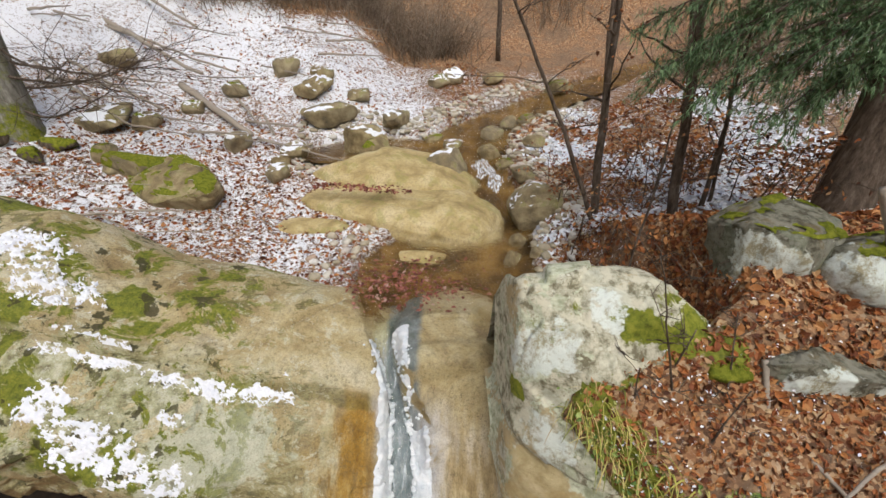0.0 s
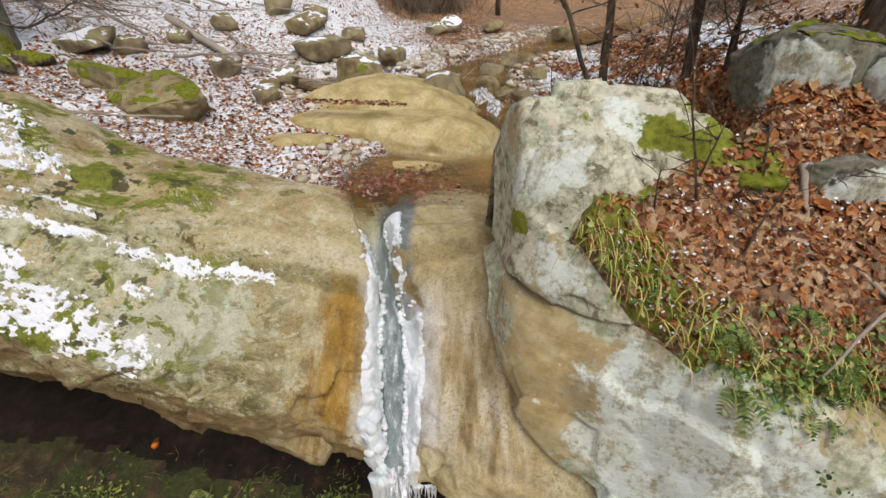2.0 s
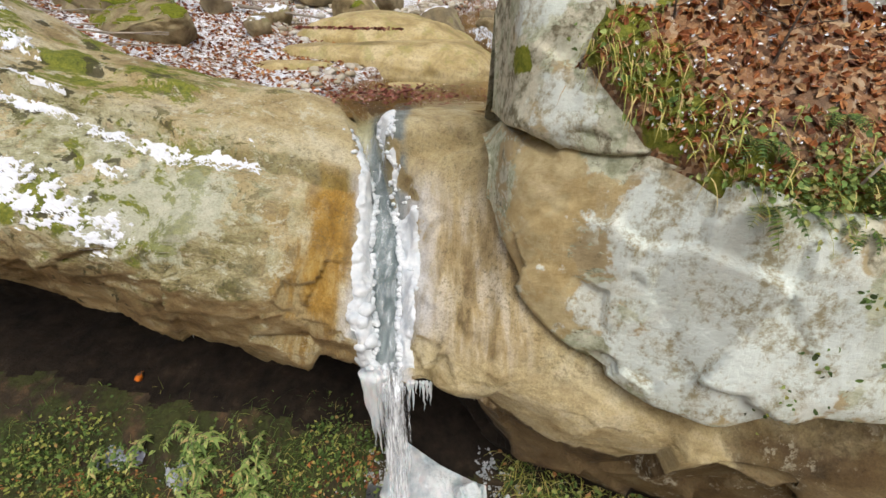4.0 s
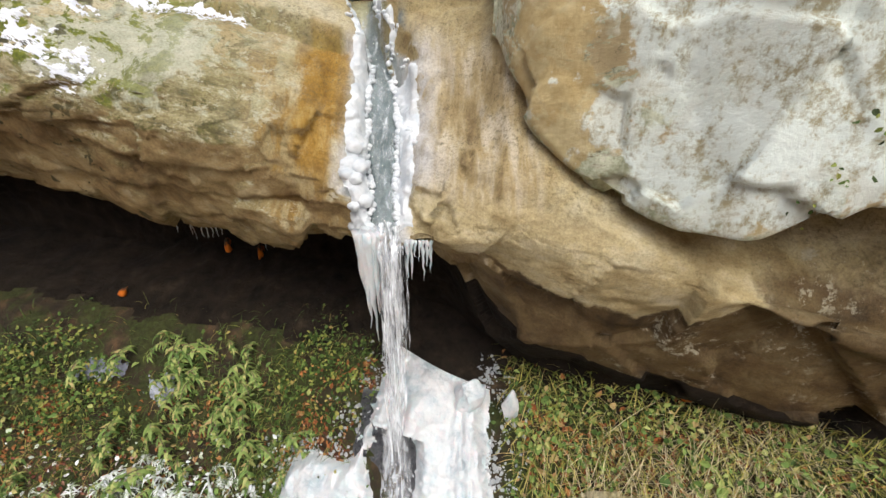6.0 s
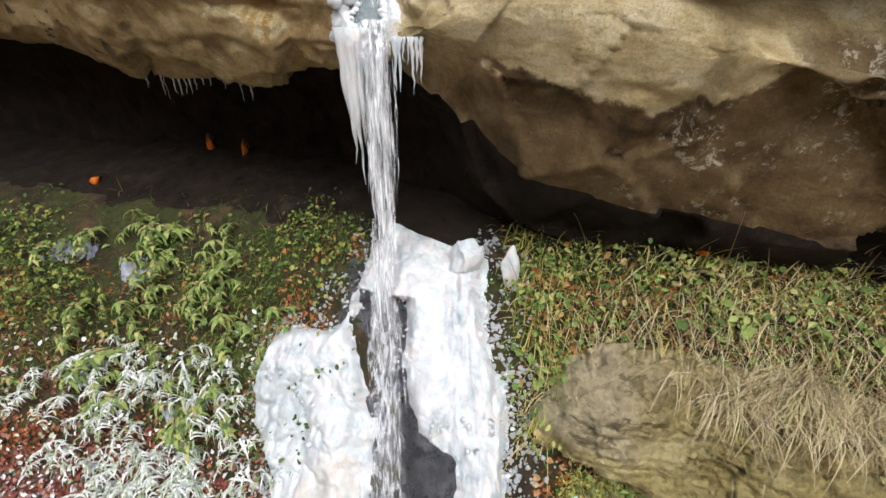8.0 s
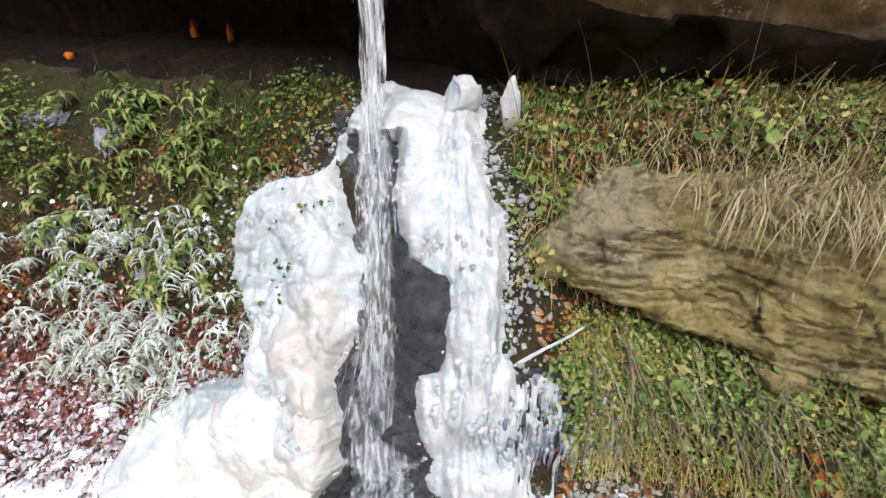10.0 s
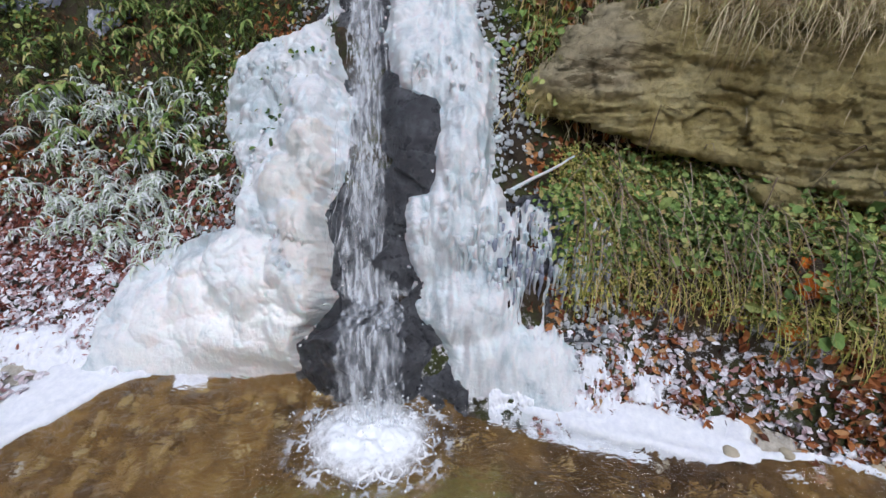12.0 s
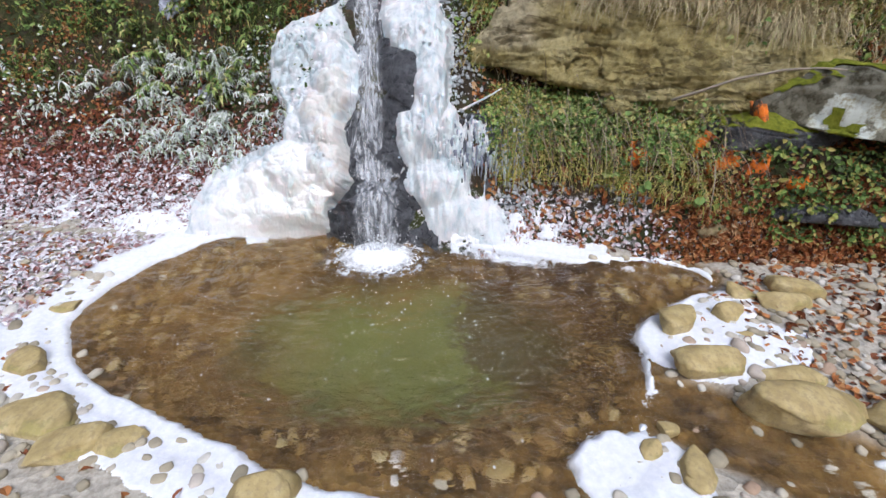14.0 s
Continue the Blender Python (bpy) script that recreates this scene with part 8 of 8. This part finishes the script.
sapling(on_ground(1.9, 4.6), (1.66, 5.0, 9.9), 0.05, 801, 8, 60)
sapling(on_ground(2.42, 4.05), (2.1, 4.5, 9.9), 0.055, 802, 8, 40)
sapling(on_ground(2.92, 4.3), (2.9, 4.5, 7.9), 0.028, 803, 9, 80)
sapling(on_ground(3.05, 4.4), (2.98, 4.7, 7.7), 0.022, 804, 6, 80)
sapling(on_ground(1.75, 4.3), (0.45, 4.8, 8.4), 0.028, 805, 7, 40)
sapling(on_ground(1.6, 3.1), (1.75, 3.2, 7.1), 0.014, 806, 8, 60)
sapling(on_ground(4.2, 7.5), (3.4, 8.4, 12), 0.07, 808, 8)
sapling(on_ground(3.4, 9.0), (2.6, 9.8, 12), 0.06, 809, 8)
sapling(on_ground(1.5, 12.5), (1.2, 12.9, 15), 0.07, 810, 8)
rng = np.random.RandomState(811)
for k in range(26):
    x, y = rng.uniform(1.35, 3.6), rng.uniform(3.0, 5.6)
    b = on_ground(x, y)
    sapling(b, (b[0] + rng.normal(0, 0.12), b[1] + rng.normal(0, 0.12), b[2] + rng.uniform(0.4, 1.0)), 0.008, 820 + k, 6, 45, "knee-high beech seedling holding withered red leaves", "seedlings", 0.5)
# shoots on the mossy shoulder
for k, (x, y, z, tx, ty, tz) in enumerate([(1.32, 1.66, 5.92, 1.1, 1.8, 6.75), (1.12, 1.62, 5.8, 1.1, 1.66, 6.1), (1.36, 1.75, 6.0, 1.4, 1.75, 6.3), (1.62, 1.6, 5.9, 1.72, 1.9, 6.3), (1.5, 1.45, 5.7, 1.62, 1.5, 6.1)]):
    sapling((x, y, z), (tx, ty, tz), 0.007, 860 + k, 5, 0, "thin brown shoot growing on the mossy boulder", "shoots", 0.3)


def dead_wood(a, b, r0, r1, seed, label, group="dead wood", sag=0.0, material=None, name="dead_branch"):
    p, rad = limb(a, b, r0, r1, seed, sag)
    v, f = tube(p, rad, 8)
    return thing(name, soup(name, v, f, True), material or DRIFT, label, "branch", group)


dead_wood((-4.9, 8.3, 6.5), (-3.2, 6.95, 5.95), 0.07, 0.05, 871, "pale fallen log lying on the snow", name="fallen_log")
for k, (a, b, r) in enumerate((((-8.6, 10.6, 8.3), (-4.3, 8.0, 6.75), 0.06), ((-7.6, 9.4, 7.7), (-3.9, 8.5, 6.7), 0.035), ((-8.2, 8.7, 7.6), (-4.7, 7.2, 6.3), 0.045), ((-6.9, 7.6, 7.0), (-4.9, 6.6, 6.2), 0.03), ((-9.0, 11.5, 9.0), (-5.0, 9.6, 7.4), 0.05))):
    dead_wood(a, b, r, r * 0.5, 1860 + k, "pale fallen trunk lying across the snowy hillside", name="fallen_log")
dead_wood((-3.45, 8.1, 6.1), (-2.95, 7.3, 5.85), 0.035, 0.02, 872, "short pale log end by the brook")
dead_wood((-2.8, 6.4, 5.65), (-2.2, 6.75, 5.85), 0.02, 0.012, 873, "bare stick beside the brook")
dead_wood((2.5, 2.2, 6.95), (2.75, 2.0, 6.3), 0.03, 0.022, 874, "pale broken stick leaning on a boulder")
dead_wood((1.84, 1.72, 6.1), (1.86, 1.48, 5.72), 0.018, 0.014, 875, "pale stick lying on the leaves")
dead_wood((1.9, 1.5, 5.8), (2.2, 1.2, 5.55), 0.016, 0.01, 876, "brown stick half buried in leaves")
dead_wood((2.4, 1.35, 5.75), (1.7, 1.0, 5.35), 0.012, 0.006, 877, "thin arching twig over the leaves", sag=-0.1)
dead_wood((0.5, 0.16, 0.98), (0.98, 0.3, 1.2), 0.014, 0.006, 878, "icy stick frozen into the fall", material=ICE)
dead_wood((2.3, -0.2, 1.2), (3.2, -0.7, 1.5), 0.012, 0.006, 879, "bare twig jutting over the bank", sag=-0.08)
for k in range(30):
    x, y = rng.uniform(-7.5, -2.6), rng.uniform(6.5, 11.5)
    b = on_ground(x, y, 0.08)
    dead_wood(b, (b[0] + rng.uniform(0.6, 1.7), b[1] - rng.uniform(0.2, 0.9), b[2] + rng.uniform(-0.25, 0.15)), rng.uniform(0.012, 0.03), 0.008, 1880 + k, "grey fallen branch lying on snowy ground")
for k in range(12):
    x, y = rng.uniform(-5.6, -3.6), rng.uniform(3.6, 5.2)
    b = on_ground(x, y, 0.1)
    dead_wood(b, (b[0] + rng.uniform(0.5, 1.3), b[1] - rng.uniform(-0.2, 0.5), b[2] + rng.uniform(-0.1, 0.1)), rng.uniform(0.008, 0.02), 0.005, 900 + k, "brown twig lying on snowy leaves")


def old_tree(base, top, r0, r1, seed, label, branches, moss=0.0):
    rng = np.random.RandomState(seed)
    p, rad = limb(base, top, r0, r1, seed, bits=24, wob=0.02)
    rad = rad * (1 + 0.9 * np.exp(-np.linspace(0, 9, 24)))
    tree = tagged(new("old_tree"), label, "tree")
    v, f = tube(p, rad, 18)
    v = v + 0.018 * vnoise(v, 9, 3, seed=seed)[:, None]
    part("trunk", soup("trunk", v, f, True), GREYBARK, tree)
    for k, (i, way, size) in enumerate(branches):
        e = p[i] + np.array(way) * size
        q, qr = limb(p[i], e, 0.022, 0.004, seed + 5 * k + 1, sag=0.1 * size, bits=14, wob=0.05)
        chunk = [tube(q, qr, 6)]
        for j in range(3, 14):
            for _ in range(2):
                w = np.array(way) + rng.normal(0, 0.7, 3)
                q2, r2 = limb(q[j], q[j] + w * size * 0.3, 0.006, 0.0015, seed + 100 * k + j, bits=7, wob=0.08)
                chunk.append(tube(q2, r2, 3))
        v, f = merge(chunk)
        part("branch", soup("branch", v, f, True), BARK, tree)
    return tree


old_tree((-6.2, 6.0, 5.9), (-5.95, 6.6, 11), 0.24, 0.18, 911, "grey old trunk with mossy roots and bare boughs", [(3, (0.9, -0.2, 0.15), 2.2), (5, (0.95, -0.1, 0.1), 2.6), (6, (0.9, 0.3, -0.05), 2.4), (7, (0.8, -0.4, -0.1), 2.2), (4, (0.8, 0.5, 0.2), 2.0)])
for k, (x, y) in enumerate([(-5.7, 5.6), (-5.6, 6.0), (-6.1, 5.5)]):
    stone("mossy_root", (x, y, float(upper_z(np.array(x), np.array(y))) + 0.05), (0.5, 0.24, 0.22), (0, 8, -30 + 40 * k), 915 + k, BARK, "moss-grown tree root in snow", "roots", moss=0.7, level=4, category="root")


def pine(seed):
    rng = np.random.RandomState(seed)
    tree = tagged(new("pine_tree"), "leaning pine with dark green drooping boughs", "tree")
    p, rad = limb((3.25, 3.1, 6.2), (4.1, 4.1, 10.8), 0.2, 0.13, seed, bits=22, wob=0.01)
    v, f = tube(p, rad, 16)
    part("trunk", soup("trunk", v, f, True), BARK, tree)
    ends = [((1.65, 3.5, 7.35), 9), ((1.95, 3.7, 7.45), 9), ((2.3, 3.4, 7.3), 7), ((2.9, 3.3, 7.3), 6), ((1.8, 4.2, 7.7), 11), ((1.85, 3.1, 7.3), 8), ((2.2, 2.85, 7.2), 7), ((2.6, 3.1, 7.15), 6), ((1.7, 3.3, 7.5), 9), ((2.0, 3.3, 7.55), 9), ((1.75, 3.6, 7.75), 11), ((2.3, 3.0, 7.4), 8), ((2.15, 3.9, 7.9), 10), ((2.7, 3.5, 7.5), 7), ((2.6, 4.2, 7.8), 9), ((3.1, 3.6, 7.25), 6), ((1.95, 4.4, 8.2), 12), ((3.4, 4.4, 7.6), 8), ((3.0, 4.9, 8.0), 10), ((2.3, 5.0, 8.3), 12), ((2.5, 2.6, 7.75), 9)]
    for k, (e, i) in enumerate(ends):
        q, qr = limb(p[i], e, 0.02, 0.004, seed + k, sag=-0.12, bits=14, wob=0.04)
        wood, needles = [tube(q, qr, 5)], []
        for j in range(3, 14):
            for _ in range(5):
                w = (q[min(j + 1, 13)] - q[j - 1])
                w = w / np.linalg.norm(w) + rng.normal(0, 0.6, 3) + np.array([0, 0, -0.25])
                size = rng.uniform(0.14, 0.34)
                q2, r2 = limb(q[j], q[j] + w / np.linalg.norm(w) * size, 0.004, 0.0012, seed + 50 * k + j, bits=8, wob=0.03)
                wood.append(tube(q2, r2, 3))
                for _ in range(36):
                    s = q2[rng.randint(1, 8)]
                    d = w / np.linalg.norm(w) + rng.normal(0, 0.7, 3)
                    needles.append(blade(s, d, rng.uniform(0.04, 0.08), 0.6, 0.006, 2))
        v, f = merge(wood)
        bough = part("bough", soup("bough", v, f, True), BARK, tree)
        v, f = merge(needles)
        tagged(part("needles", soup("needles", v, f), NEEDLE, bough), kind="stuff")
    return tree


pine(921)


def thicket(x, y, width, height, count, seed, label):
    rng = np.random.RandomState(seed)
    chunks = []
    stems = np.stack([x + rng.normal(0, width * 0.4, count * 3), y + rng.normal(0, 0.5, count * 3)], -1)
    feet = upper_z(stems[:, 0], stems[:, 1]) - 0.05
    for (bx, by), bz in zip(stems, feet):
        b = (bx, by, bz)
        e = (bx + rng.normal(0, 0.5), by + rng.normal(0, 0.4) - 0.2, b[2] + 1.25 * height * rng.uniform(0.3, 1.1))
        q, r = limb(b, e, 0.009, 0.002, rng.randint(9999), sag=-0.1, bits=8, wob=0.08)
        chunks.append(tube(q, r, 3))
        for _ in range(4):
            j = rng.randint(2, 8)
            q2, r2 = limb(q[j], q[j] + rng.normal(0, 0.25, 3), 0.004, 0.0015, rng.randint(9999), bits=5, wob=0.08)
            chunks.append(tube(q2, r2, 3))
    v, f = merge(chunks)
    return thing("thicket", soup("thicket", v, f), TWIG, label, "shrub", "thickets")


for k, (x, y, w, h, c) in enumerate([(-4.2, 12.6, 1.6, 1.1, 150), (-2.2, 13.0, 1.6, 1.2, 170), (-0.4, 13.2, 1.4, 1.1, 150), (-6.0, 12.0, 1.6, 1.2, 120), (-3.0, 14.5, 2.2, 1.6, 140), (3.5, 15.6, 2.2, 1.2, 60), (-8.2, 10.5, 1.8, 1.5, 120), (5.8, 9.5, 1.4, 1.0, 80)]):
    thicket(x, y, w, h, c, 931 + k, "tangled leafless brown shrubs at the wood edge")
# ---- crumbled ice round the fall, ice sheets on the bank ----
rng = np.random.RandomState(961)
edge_w = np.exp(-((ICE_M[:-1, :-1] - 0.02) / 0.04) ** 2) * (ICE_M[:-1, :-1] > -0.01) * (ICE_PTS[:-1, :-1, 2] > 0.02)
p, n = sprinkle(ICE_PTS, 700, rng, lambda m: edge_w)
places = [(rng.randint(8), frame_on(p[i] + rng.normal(0, 0.02, 3) * np.array([1, 0.3, 1]), rng.normal(0, 1, 3), rng.rand() * 6.28, 0.01 + 0.03 * rng.rand() ** 2)) for i in range(700)]
thing("ice_crumbs", scatter_mesh("ice_crumbs", PEBBLES, places, True), ICE, "crumbled ice along the edge of the fall", "ice", kind="stuff")


def beside_ice(m):
    """How much frozen spray lies on the bank beside the fall."""
    out = np.maximum(ICE_LEFT(m[..., 2]) - m[..., 0], m[..., 0] - ICE_RIGHT(m[..., 2]))
    return np.where(out > -0.08, np.exp(-((out - 0.02) / 0.16) ** 2), 0) * (m[..., 2] > 0.1) * (m[..., 2] < 2.2) * np.clip(vnoise(m, 5, 3, seed=962) + 0.35, 0, 1)


near_fall = BANK[:, (bank_x > -2.6) & (bank_x < 1.6)]
p, n = sprinkle(near_fall, 2200, rng, beside_ice)
n = up_side(n)
places = []
for i in range(2200):
    m4 = frame_on(p[i] + n[i] * rng.uniform(0.0, 0.02), n[i] + rng.normal(0, 0.3, 3), rng.rand() * 6.28, 0.01 + 0.035 * rng.rand() ** 2)
    m4[:3, 2] *= 0.5
    places.append((rng.randint(8), m4))
thing("spray_ice", scatter_mesh("spray_ice", PEBBLES, places, True), SPRAY, "glassy frozen spray crusted on the bank beside the fall", "ice", kind="stuff")


def bank_ice(cx, cz, w, h, seed):
    """A thin sheet of ice that hugs the uneven bank."""
    xs = np.linspace(cx - 1.3 * w, cx + 1.3 * w, 140)
    base = loft(xs, bank_tracks(), 900)
    n = grid_normals(base)
    z = base[..., 2]
    m = 1 - np.hypot((base[..., 0] - cx) / w, (z - cz) / h) + 1.1 * vnoise(base * np.array([1, 0.6, 0.6]), 4.5, 5, 0.65, seed=seed)
    keep = ((m > 0.62) & (base[..., 1] < 2.6))[:-1, :-1]
    bump = 0.07 * vnoise(base, 2.0, 4, seed=71) + 0.035 * vnoise(base, 7, 4, seed=72)
    return grid_mesh("ice_sheet", base + n * (bump + 0.006 + 0.02 * step(0.6, 0.9, m))[..., None], keep=keep, flip=True)


for k, (cx, cz, w, h) in enumerate([(-2.6, 1.8, 0.45, 0.26), (-3.3, 1.92, 0.4, 0.16), (-2.0, 0.98, 0.2, 0.16)]):
    thing("ice_sheet", bank_ice(cx, cz, w, h, 970 + k), GREYICE, "thin bluish ice sheet frozen on the bank", "ice", "bank ice")


def frost_crust(name, x0, x1, top, bias, seed, left):
    """Frozen spray that whitens the foot of the bank, open where leaves and earth show."""
    xs = np.linspace(x0, x1, 420)
    base = loft(xs, bank_tracks(), 400)[:180]
    n = grid_normals(base)
    x, z = base[..., 0], base[..., 2]
    far = np.clip((x - left) / (x1 - left) if x1 > 0 else (left - x) / (left - x0), 0, 1)
    m = bias - 1.1 * np.clip(z / top, 0, 2) - 0.5 * far + 0.75 * vnoise(base, 3, 3, seed=seed) + 1.0 * vnoise(base, 15, 5, 0.75, seed=seed + 1)
    keep = (m[:-1, :-1] > 0) & (m[1:, 1:] > 0)
    bump = 0.07 * vnoise(base, 2.0, 4, seed=71) + 0.035 * vnoise(base, 7, 4, seed=72)
    return grid_mesh(name, base + n * (bump + 0.008 + 0.025 * step(0, 0.5, m))[..., None], keep=keep, flip=True)


thing("frost_crust", frost_crust("frost_crust", 0.5, 2.5, 0.36, 0.45, 981, 0.5), SNOW, "white frozen spray over the foot of the bank", "ice", kind="stuff")
thing("frost_crust", frost_crust("frost_crust", -4.2, -1.2, 0.6, 0.5, 985, -1.2), SNOW, "white frost over matted leaves on the bank", "ice", kind="stuff")
